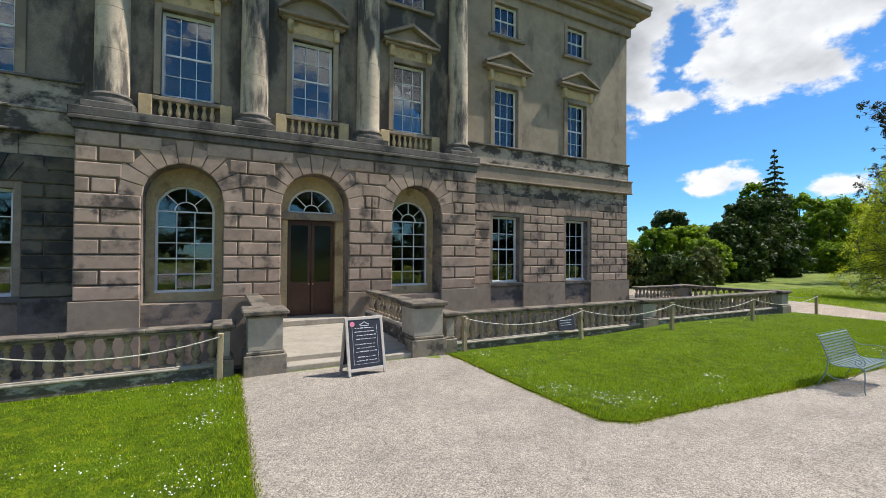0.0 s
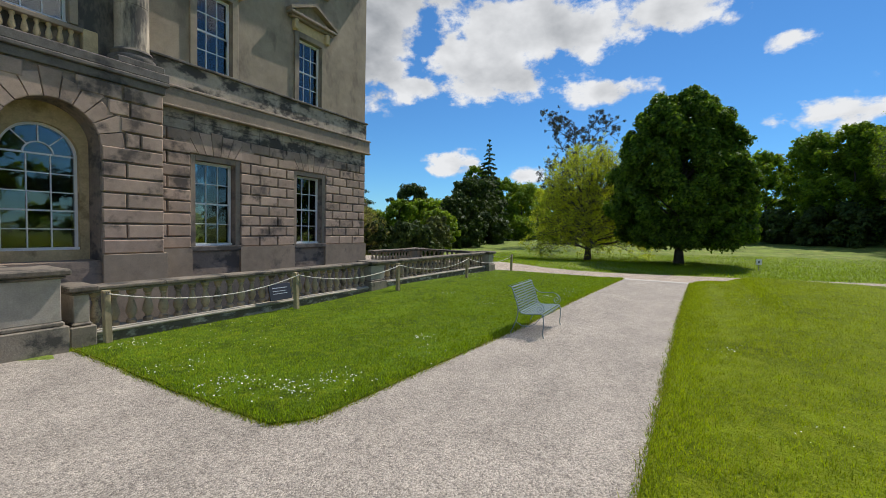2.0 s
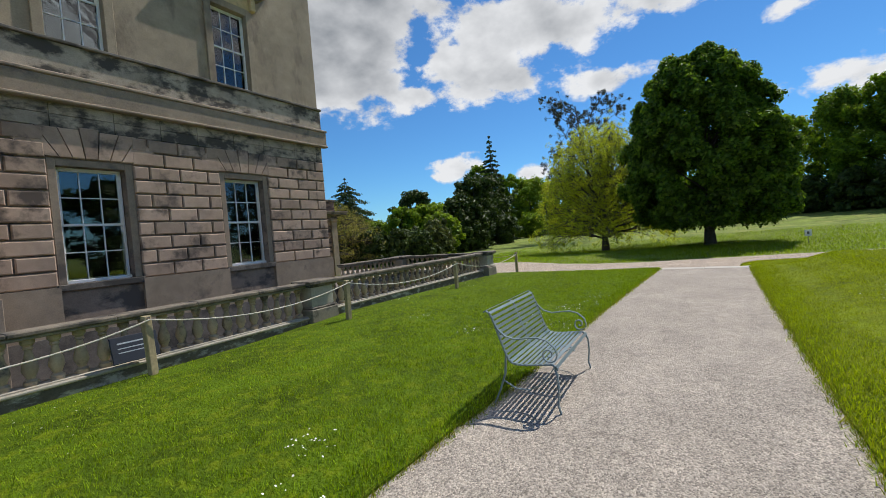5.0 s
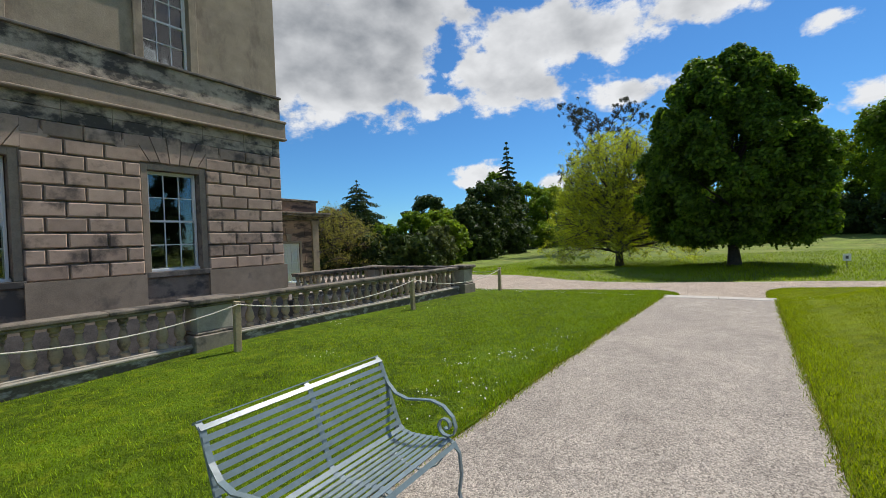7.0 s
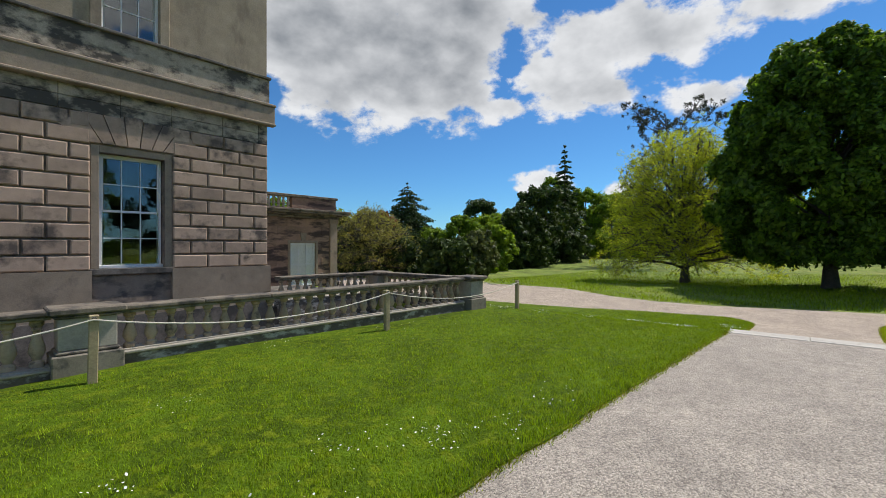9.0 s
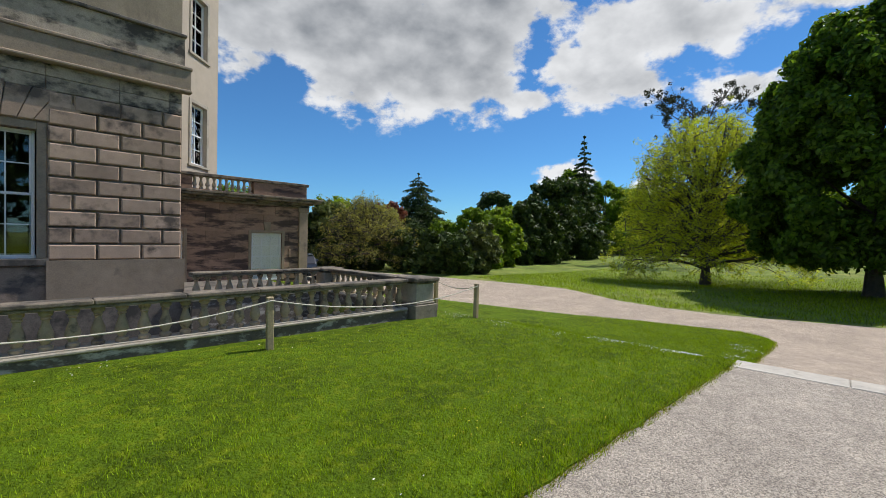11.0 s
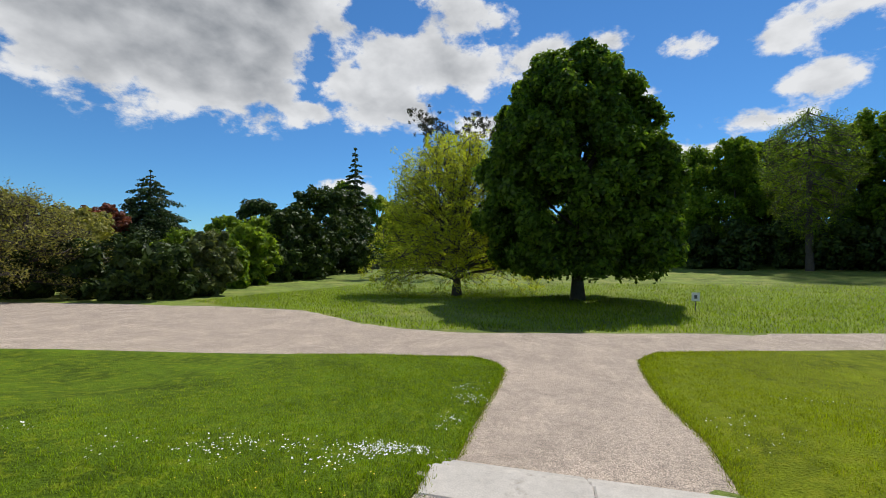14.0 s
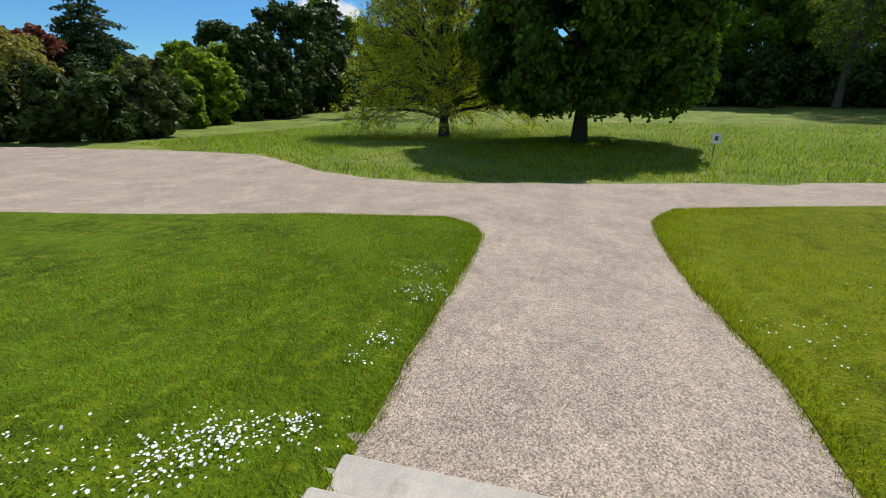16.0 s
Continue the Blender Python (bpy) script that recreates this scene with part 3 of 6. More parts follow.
# wing walls, right and left of the portico
HOLES_R = [(a - 0.02, b + 0.02, 1.2, 3.78) for a, b in WIN_X] + [(a, b, 6.52, 8.84) for a, b in UP_X] + [(a, b, 10.95, 12.15) for a, b in UP_X]
HOLES_L = [(a - 0.02, b + 0.02, 1.2, 3.78) for a, b in LEFT_X] + [(a, b, 6.52, 8.84) for a, b in LEFT_X] + [(a, b, 10.95, 12.15) for a, b in LEFT_X]
house_walls = []
for nm, xa, xb, holes in (("wall_front_right", X_P1, X_R, HOLES_R), ("wall_front_left", X_L, X_P0, HOLES_L)):
    g = Geo()
    wall_cells(g, xa, xb, -2.4, Z_STR1, Y_W, 0.5, holes)
    house_walls.append(structure(nm, g, M_ASHLAR, "rusticated sandstone ground storey of the house", "wall"))
    g = Geo()
    wall_cells(g, xa, xb, Z_STR1, Z_TOP, Y_W + 0.02, 0.5, holes)
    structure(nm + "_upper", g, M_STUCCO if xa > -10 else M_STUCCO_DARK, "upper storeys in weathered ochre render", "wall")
wall_r, wall_l = house_walls

# plinth, string course and bands, each a course of its own
for xa, xb, wins in ((X_P1, X_R, WIN_X), (X_L, X_P0, LEFT_X)):
    g = Geo()
    wall_cells(g, xa, xb + (0.06 if xb == X_R else 0), -2.4, Z_PLINTH, Y_W - 0.1, Y_W + 0.02, [(a - 0.16, b + 0.16, 0.2, 2) for a, b in wins])
    structure("plinth", g, M_STRING if xb == X_R else M_DARK, "plain sandstone plinth", "plinth")
    # strip of dark stone over the lower part of the plinth
    structure("basement_wall", Geo().box(xa, Y_W - 0.13, -2.3, xb, Y_W - 0.102, 0.12), M_DARK, "dark basement walling", "wall")
    e = 0.16 if xb == X_R else 0
    g = Geo()
    g.box(xa, Y_W - 0.16, Z_STR0, xb + e, Y_W + 0.01, Z_STR1 - 0.08, 0.012)
    g.box(xa, Y_W - 0.20, Z_STR1 - 0.08, xb + e + 0.03, Y_W + 0.01, Z_STR1, 0.02)
    g.box(xa, Y_W - 0.21, Z_STR0 - 0.07, xb + e + 0.02, Y_W + 0.01, Z_STR0, 0.02)
    structure("string_course", g, M_STRING if xb == X_R else M_BAND, "broad moulded string course in buff stone", "trim")
    structure("stained_band", Geo().box(xa, Y_W - 0.045, Z_STR1, xb + e * 0.3, Y_W + 0.03, Z_SILL, 0.0), M_BAND, "stone band streaked with black stains", "trim")
    structure("sill_course", Geo().box(xa, Y_W - 0.12, Z_SILL, xb + e * 0.5, Y_W + 0.03, Z_SILL + 0.07, 0.015), M_DARK, "thin black-stained sill moulding", "trim")
    g = Geo()
    x = xa
    while x < xb - 0.05:
        x2 = min(xb, x + random.uniform(0.8, 1.3))
        for z0, z1 in ((Z_BLOCK, 4.88), (4.88, Z_STR0 - 0.07)):
            g.face_block(x + 0.004, x2 - 0.004, z0 + 0.004, z1 - 0.004, Y_W + 0.01, Y_W - 0.03, 0.008)
        x = x2
    structure("frieze_course", g, M_BAND, "two courses of soot-stained ashlar", "trim")

# the main cornice
for xa, xb, yf in ((X_P1, X_R, Y_W), (X_L, X_P0, Y_W), (X_P0, X_P1, -0.75)):
    e = 0.75 if xb == X_R else 0
    g = Geo()
    g.box(xa, yf - 0.12, Z_TOP - 0.55, xb + e * 0.2, 0.5, Z_TOP - 0.1, 0.02)
    for z, d in ((Z_TOP - 0.1, 0.3), (Z_TOP + 0.12, 0.42), (Z_TOP + 0.3, 0.74), (Z_TOP + 0.5, 0.82)):
        g.box(xa, yf - d, z, xb + min(e, d), 0.6, z + 0.22, 0.03)
    structure("main_cornice", g, M_STRING, "heavy moulded stone cornice under the roof", "trim")
structure("roof", Geo().box(X_L, -0.2, Z_TOP + 0.55, X_R, 16, Z_TOP + 0.75), M_LEAD, "flat lead roof behind the cornice", "roof")
# sides, back and rooms
structure("wall_east", Geo().box(X_R - 0.5, 0.5, -1.2, X_R, 16, Z_TOP + 0.5), M_STUCCO, "rendered side wall of the house", "wall")
structure("wall_west", Geo().box(X_L, 0.5, -1.2, X_L + 0.5, 16, Z_TOP + 0.5), M_STUCCO, "rendered side wall of the house", "wall")
structure("wall_back", Geo().box(X_L + 0.5, 15.5, -1.2, X_R - 0.5, 16, Z_TOP + 0.5), M_STUCCO, "rendered back wall of the house", "wall")
# Plain rooms added behind the glass, coloured dark to look dim.
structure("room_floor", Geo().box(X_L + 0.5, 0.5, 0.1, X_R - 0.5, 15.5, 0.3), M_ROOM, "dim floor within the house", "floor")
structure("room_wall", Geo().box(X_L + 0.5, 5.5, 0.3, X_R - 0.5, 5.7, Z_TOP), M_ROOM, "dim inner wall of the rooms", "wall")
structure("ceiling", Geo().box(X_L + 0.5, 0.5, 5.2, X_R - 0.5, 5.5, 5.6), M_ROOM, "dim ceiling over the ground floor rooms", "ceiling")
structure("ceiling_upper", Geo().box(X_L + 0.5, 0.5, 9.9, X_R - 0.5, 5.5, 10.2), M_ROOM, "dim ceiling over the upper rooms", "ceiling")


def window_surround(xa, xb, z0, z1, mat_, y=Y_W, w=0.17, proud=0.05):
    g = Geo()
    g.box(xa - w, y - proud, z0, xa, y + 0.02, z1 + w, 0.01).box(xb, y - proud, z0, xb + w, y + 0.02, z1 + w, 0.01)
    g.box(xa, y - proud, z1, xb, y + 0.02, z1 + w, 0.01)
    structure("architrave", g, mat_, "plain raised stone window surround", "trim")


def pediment(xc, half, z, kind, y):
    """A window hood on a frieze: triangular or curved."""
    h = thing("window_pediment", "weathered stone %s pediment over a window" % ("curved" if kind else "triangular"), "pediment", kind="structure")
    part("frieze", Geo().box(xc - half + 0.28, y - 0.06, z - 0.02, xc + half - 0.28, y + 0.02, z + 0.34, 0.01), M_YELLOW, h)
    g = Geo()
    g.box(xc - half, y - 0.32, z + 0.42, xc + half, y + 0.02, z + 0.52, 0.02)
    g.box(xc - half + 0.1, y - 0.2, z + 0.34, xc + half - 0.1, y + 0.02, z + 0.42, 0.02)
    part("cornice", g, M_STRING, h)
    rise = 0.52
    n = 14 if kind else 2
    pts = []
    for i in range(n + 1):
        u = -1 + 2 * i / n
        pts.append((xc + half * u, z + 0.52 + (rise * (1 - u * u) if kind else rise * (1 - abs(u)))))
    g = Geo()
    for (xa, za), (xb, zb) in zip(pts, pts[1:]):
        v = [(xx, yy, zz + dz) for xx, zz in ((xa, za), (xb, zb)) for yy in (y - 0.33, y + 0.02) for dz in (0, 0.11)]
        g.add(v, [(0, 1, 3, 2), (4, 6, 7, 5), (0, 4, 5, 1), (2, 3, 7, 6), (0, 2, 6, 4), (1, 5, 7, 3)])
    part("raking_cornice", g, M_STRING, h)
    part("tympanum", Geo().prism(pts, y + 0.02, y - 0.1), M_STUCCO, h)
    for s in (-1, 1):
        x = xc + s * (half - 0.36)
        part("bracket", Geo().box(x - 0.09, y - 0.2, z - 0.05, x + 0.09, y + 0.02, z + 0.34, 0.03), M_YELLOW, h)


k = 0
for xs_, lab in ((WIN_X, "ground"), (LEFT_X, "ground"), (UP_X, "upper"), (LEFT_X, "upper"), (UP_X, "attic"), (LEFT_X, "attic")):
    for xa, xb in xs_:
        k += 1
        if lab == "ground":
            sash_window("window_%d" % k, xa, xb, 1.2, 3.78, 0.06, 4, 3, "white twelve-pane sash window deep in a stone surround")
            window_surround(xa - 0.02, xb + 0.02, 1.2, 3.78, M_STRING, Y_W, 0.15, 0.012)
            structure("sill", Geo().box(xa - 0.2, Y_W - 0.09, 1.06, xb + 0.2, 0.1, 1.2, 0.012), M_DARK, "dark stained stone window sill", "sill")
        elif lab == "upper":
            sash_window("window_%d" % k, xa, xb, 6.52, 8.84, 0.0, 4, 3, "white twelve-pane sash window under a stone pediment")
            window_surround(xa, xb, 6.52, 8.84, M_STUCCO, Y_W + 0.02, 0.2, 0.07)
            pediment((xa + xb) / 2, 1.12, 9.06, 0, Y_W + 0.02)
        else:
            sash_window("window_%d" % k, xa, xb, 10.95, 12.15, 0.0, 2, 3, "small white attic sash window")
            window_surround(xa, xb, 10.95, 12.15, M_STUCCO, Y_W + 0.02, 0.15, 0.05)
            structure("attic_sill", Geo().box(xa - 0.3, Y_W - 0.12, 10.75, xb + 0.3, Y_W + 0.02, 10.87, 0.015), M_STRING, "stone sill of an attic window", "sill")

# ---- the portico: ground storey ----
ARCH = [(-15.62, 0.9), (-12.26, 0.97), (-8.98, 0.88)]
ZS, Z_PT = 3.68, 5.22
g = Geo()
wall_cells(g, X_P0, X_P1, -2.4, ZS, Y_P, -0.1, [(c - r, c + r, 0.2 if i == 1 else 0.95, ZS) for i, (c, r) in enumerate(ARCH)])
edges = [X_P0, (ARCH[0][0] + ARCH[1][0]) / 2, (ARCH[1][0] + ARCH[2][0]) / 2, X_P1]
for i, (c, r) in enumerate(ARCH):
    arch_head(g, c, r, ZS, edges[i], edges[i + 1], Z_PT, Y_P, -0.1)
wall_p = structure("wall_portico", g, M_ASHLAR, "rusticated arched ground storey of the portico", "wall")
# the recessed wall inside the arches
g = Geo()
for i, (c, r) in enumerate(ARCH):
    if i == 1:
        wall_cells(g, c - r, c + r, 0.2, 3.42, -0.25, 0.3, [(c - 0.72, c + 0.72, 0.3, 3.42)])
        arch_head(g, c, 0.72, 3.55, c - r, c + r, 4.75, -0.25, 0.3)
        g.box(c - r, -0.25, 3.42, c - 0.72, 0.3, 3.55).box(c + 0.72, -0.25, 3.42, c + r, 0.3, 3.55)
    else:
        wall_cells(g, c - r, c + r, 0.9, 3.4, -0.25, 0.3, [(c - 0.7, c + 0.7, 1.2, 3.4)])
        arch_head(g, c, 0.7, 3.4, c - r, c + r, 4.75, -0.25, 0.3)
structure("wall_recess", g, M_YELLOW, "smooth ochre recess within the arches", "wall")
for i, nm in ((0, "window_21"), (2, "window_22")):
    arched_window(nm, ARCH[i][0], 0.7, 1.2, 3.4, -0.12)
g = Geo()
cuts = [X_P0 - 0.06] + [q for c, r in ARCH for q in (c - r, c + r)] + [X_P1 + 0.06]
for a, b in zip(cuts[::2], cuts[1::2]):
    g.box(a, Y_P - 0.1, -2.4, b, Y_P + 0.02, 1.1, 0.01)
g.box(ARCH[0][0] - 0.9, -0.8, -0.8, ARCH[0][0] + 0.9, -0.2, 0.96).box(ARCH[2][0] - 0.88, -0.8, -0.8, ARCH[2][0] + 0.88, -0.2, 0.96)
structure("plinth_portico", g, M_STRING, "plain sandstone plinth of the portico", "plinth")
g = Geo()
g.box(X_P0 - 0.05, Y_P - 0.08, Z_PT, X_P1 + 0.05, 0.2, 5.42, 0.015)
g.box(X_P0 - 0.12, Y_P - 0.16, 5.42, X_P1 + 0.12, 0.2, 5.52, 0.02)
g.box(X_P0 - 0.12, Y_P - 0.14, 5.52, X_P1 + 0.12, 0.2, 5.74, 0.02)
structure("portico_cornice", g, M_DARK, "dark weathered stone ledge under the columns", "trim")

# front door
door = thing("door_1", "tall dark varnished double door with glass under a fanlight", "door", kind="structure")
dc = ARCH[1][0]
for s in (-1, 1):
    leaf = part("door_leaf", Geo().box(dc + (0.005 if s > 0 else -0.70), -0.1, 0.36, dc + (0.70 if s > 0 else -0.005), -0.04, 3.3, 0.008), M_DOOR, door)
    g = Geo()
    a, b = (dc + 0.005, dc + 0.70) if s > 0 else (dc - 0.70, dc - 0.005)
    for z0, z1 in ((0.5, 1.25),):
        g.box(a + 0.12, -0.115, z0, b - 0.12, -0.1, z1, 0.006)
    part("panel", g, M_DOOR, leaf)
    part("pane", Geo().box(a + 0.1, -0.108, 1.4, b - 0.1, -0.102, 3.15), M_HALLDARK, leaf)
    hd = part("door_handle", Geo().lathe([(0.0, 0), (0.028, 0.004), (0.03, 0.02), (0.012, 0.03), (0.0, 0.031)], 10, (0, 0, 0)), M_BRASS, leaf, "small brass knob")
    hd.matrix_basis = pose(dc + s * 0.06, -0.1, 1.33, 90, 0, 0)
part("lintel", Geo().box(dc - 0.93, -0.36, 3.3, dc + 0.93, -0.2, 3.52, 0.02), M_STRING, door, "moulded stone lintel")
part("threshold", Geo().box(dc - 0.95, -1.05, 0.2, dc + 0.95, -0.05, 0.36, 0.015), M_PALE, door, "pale stone threshold")
g = Geo()
ring = [(math.cos(math.pi * i / 20), math.sin(math.pi * i / 20)) for i in range(21)]
for r0, r1 in ((0.66, 0.72), (0.22, 0.25)):
    v, f = [], []
    for c, s in ring:
        v += [(dc - c * r0, -0.16, 3.55 + s * r0), (dc - c * r1, -0.16, 3.55 + s * r1), (dc - c * r0, -0.1, 3.55 + s * r0), (dc - c * r1, -0.1, 3.55 + s * r1)]
    for i in range(20):
        a, b = 4 * i, 4 * i + 4
        f += [(a, b, b + 1, a + 1), (a + 2, a + 3, b + 3, b + 2), (a, a + 2, b + 2, b), (a + 1, b + 1, b + 3, a + 3)]
    g.add(v, f)
for kk in (1, 2, 3):
    a = math.pi * kk / 4
    g.strap([(dc - math.cos(a) * 0.24, -0.13, 3.55 + math.sin(a) * 0.24), (dc - math.cos(a) * 0.67, -0.13, 3.55 + math.sin(a) * 0.67)], 0.05, 0.025, (0, 1, 0))
g.box(dc - 0.72, -0.16, 3.53, dc + 0.72, -0.1, 3.575)
part("fanlight_bar", g, M_WHITE, door, "white fanlight tracery")
part("fanlight_pane", Geo().prism([(dc - c * 0.69, 3.55 + s * 0.69) for c, s in ring], -0.118, -0.122), M_GLASS, door)

# ---- the portico: upper storey ----
g = Geo()
wall_cells(g, X_P0, X_P1, 5.74, Z_TOP, -0.2, 0.5, [(a, b, 6.5, 8.84) for a, b in PAV_UP] + [(a, b, 10.95, 12.15) for a, b in PAV_UP])
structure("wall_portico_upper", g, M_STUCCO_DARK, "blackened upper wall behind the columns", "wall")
for i, (xa, xb) in enumerate(PAV_UP):
    sash_window("window_%d" % (31 + i), xa, xb, 6.5, 8.84, -0.05, 4, 3, "white twelve-pane sash window between portico columns")
    window_surround(xa, xb, 6.5, 8.84, M_STUCCO, -0.2, 0.16, 0.07)
    pediment((xa + xb) / 2, 1.05, 9.02, 1 if i == 1 else 0, -0.2)
    sash_window("window_%d" % (41 + i), xa, xb, 10.95, 12.15, -0.05, 2, 3, "small white attic sash window")
    structure("attic_sill", Geo().box(xa - 0.3, -0.32, 10.75, xb + 0.3, -0.2, 10.87, 0.015), M_STRING, "stone sill of an attic window", "sill")
COLS = [-17.24, -13.95, -10.57, -7.22]
col = thing("column", "tall round sandstone column streaked with black", "column", "portico columns")
part("base", Geo().box(-0.52, -0.52, 0, 0.52, 0.52, 0.16, 0.015).lathe([(0.5, 0.16), (0.52, 0.22), (0.5, 0.28), (0.43, 0.31), (0.43, 0.36), (0.46, 0.40), (0.43, 0.45), (0.385, 0.47)], 28), M_DARK, col, "", True)
drums = [(0.385, 0.46), (0.37, 0.52)]
for z, r in ((1.55, 0.366), (2.6, 0.36), (3.65, 0.352), (4.7, 0.34), (5.7, 0.325)):
    drums += [(r, z - 0.008), (r - 0.012, z), (r, z + 0.008)]
drums += [(0.312, 6.6), (0.325, 6.66)]
part("shaft", Geo().lathe(drums, 32), M_COLUMN, col, "", True)
part("capital", Geo().lathe([(0.325, 6.66), (0.37, 6.74), (0.35, 6.85), (0.42, 7.0), (0.52, 7.12), (0.52, 7.16)], 24).box(-0.53, -0.53, 7.16, 0.53, 0.53, 7.26, 0.01), M_COLUMN, col, "", True)
for i, x in enumerate(COLS):
    m = pose(x, -0.44, 5.745)
    if i:
        copy_thing(col, m)
    else:
        col.matrix_basis = m
structure("entablature", Geo().box(X_P0, -0.98, Z_TOP - 0.1, X_P1, -0.2, Z_TOP + 0.2, 0.03), M_STRING, "stone entablature over the columns", "trim")
# small balustrades under the upper portico windows
BAL_SMALL = Geo().lathe([(0.055, 0), (0.055, 0.05), (0.03, 0.08), (0.07, 0.17), (0.06, 0.24), (0.03, 0.36), (0.045, 0.4), (0.055, 0.42), (0.055, 0.46)], 10).mesh("baluster", M_YELLOW, True)
for xa, xb in PAV_UP:
    bp_ = thing("window_balustrade", "row of ochre stone balusters below a window", "balustrade")
    xm = (xa + xb) / 2
    part("rail", Geo().box(xm - 0.8, -0.42, 6.31, xm + 0.8, -0.2, 6.42, 0.015), M_STRING, bp_)
    part("foot", Geo().box(xm - 0.8, -0.42, 5.745, xm + 0.8, -0.2, 5.85, 0.01), M_DARK, bp_)
    for i in range(7):
        ob = part("baluster", BAL_SMALL, M_YELLOW, bp_)
        ob.location = (xm - 0.6 + 0.2 * i, -0.32, 5.85)
    for s in (-1, 1):
        part("end_block", Geo().box(xm + s * 0.94 - 0.15, -0.42, 5.745, xm + s * 0.94 + 0.15, -0.2, 6.42, 0.012), M_YELLOW, bp_)
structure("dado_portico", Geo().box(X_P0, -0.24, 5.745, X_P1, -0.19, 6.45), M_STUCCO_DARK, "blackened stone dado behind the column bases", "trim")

# pilaster strips of rusticated quoins and stone blocks: each block a piece of its own
BLOCKS = {}


def block(parent, x0, x1, z0, z1, yf, mat_=M_RUST):
    w, h = round(x1 - x0, 2), round(z1 - z0, 3)
    key = (w, h, mat_.name)
    if key not in BLOCKS:
        BLOCKS[key] = Geo().face_block(-w / 2 + 0.016, w / 2 - 0.016, -h / 2 + 0.016, h / 2 - 0.016, 0.09, 0, 0.026).mesh("stone_block", mat_)
    ob = part("stone_block", BLOCKS[key], mat_, parent)
    ob.location = ((x0 + x1) / 2, yf + random.uniform(-0.004, 0.004), (z0 + z1) / 2)


def courses(parent, x0, x1, z0, z1, n, length, yf, holes, arches=(), mat_=M_RUST):
    """Staggered courses that leave out the holes and the rings of the arches."""
    h = (z1 - z0) / n
    for r in range(n):
        za, zb = z0 + r * h, z0 + (r + 1) * h
        spans = [(x0, x1)]
        cut = [(a, b) for a, b, c, d in holes if c < zb - 0.05 and d > za + 0.05]
        for cx, rad, zs in arches:
            zm = max(0.0, (za + zb) / 2 - zs)
            if 0 < zm < rad:
                half = math.sqrt(rad * rad - zm * zm)
                cut.append((cx - half, cx + half))
        for a, b in cut:
            spans = [s for p, q in spans for s in ((p, min(q, a)), (max(p, b), q)) if s[1] - s[0] > 0.12]
        for p, q in spans:
            m = max(1, round((q - p) / length))
            step = (q - p) / m
            if r % 2 and m == 1 and q - p > length * 0.8:
                mid = p + (q - p) * 0.38
                pts = [p, mid, q]
            elif r % 2:
                pts = [p] + [p + step * (i + 0.5) for i in range(m)] + [q]
            else:
                pts = [p + step * i for i in range(m + 1)]
            for a, b in zip(pts, pts[1:]):
                if b - a > 0.08:
                    block(parent, round(a, 3), round(b, 3), za, zb, yf, mat_)


WH = [(a - 0.17, b + 0.17, 1.0, 4.0) for a, b in WIN_X]
FAN = [(a - 0.17, b + 0.17, 3.95, 4.6) for a, b in WIN_X]
courses(wall_r, X_P1 + 0.02, X_R, Z_PLINTH, Z_BLOCK, 10, 0.80, Y_W - 0.065, WH + FAN)
courses(wall_l, X_L, X_P0 - 0.02, Z_PLINTH, Z_BLOCK, 10, 0.80, Y_W - 0.065, [(a - 0.17, b + 0.17, 1.0, 4.6) for a, b in LEFT_X], (), M_RUST_DARK)
for wl, xs_ in ((wall_r, WIN_X), (wall_l, LEFT_X)):
    for xa, xb in xs_:
        xm, n = (xa + xb) / 2, 7
        for i in range(n):
            a0, a1 = (i / n - 0.5) * 2, ((i + 1) / n - 0.5) * 2
            b0, b1 = 0.8 * a0 + 0.006, 0.8 * a1 - 0.006
            t0, t1 = 1.32 * a0 + 0.006, 1.32 * a1 - 0.006
            zt = 4.6 if abs(i - 3) > 0 else 4.66
            if i == 0 or i == n - 1:
                ring_ = [(xm + b0, 3.96), (xm + b1, 3.96), (xm + t1, zt), (xm + t0, 4.26)] if i == 0 else [(xm + b0, 3.96), (xm + b1, 3.96), (xm + t1, 4.26), (xm + t0, zt)]
            else:
                ring_ = [(xm + b0, 3.96), (xm + b1, 3.96), (xm + t1, zt), (xm + t0, zt)]
            part("stone_block", Geo().prism(ring_, Y_W + 0.02, Y_W - 0.06, 0.014), M_RUST if wl is wall_r else M_RUST_DARK, wl)
AH = [(c - r, c + r, 0.9, ZS) for c, r in ARCH]
courses(wall_p, X_P0, X_P1, 1.1, Z_PT - 0.02, 11, 0.92, Y_P - 0.065, AH, [(c, r + 0.52, ZS) for c, r in ARCH])
for c, r in ARCH:
    n = 11
    for i in range(n):
        a0, a1 = math.pi * i / n + 0.008, math.pi * (i + 1) / n - 0.008
        R = r + (0.62 if i % 2 else 0.50)
        R = min(R, (Z_PT - 0.03 - ZS) / max(0.2, max(math.sin(a0), math.sin(a1))))
        ring_ = [(c - r * math.cos(a0), ZS + r * math.sin(a0)), (c - R * math.cos(a0), ZS + R * math.sin(a0)), (c - R * math.cos(a1), ZS + R * math.sin(a1)), (c - r * math.cos(a1), ZS + r * math.sin(a1))]
        part("stone_block", Geo().prism(ring_, Y_P + 0.02, Y_P - 0.05, 0.014), M_RUST, wall_p)


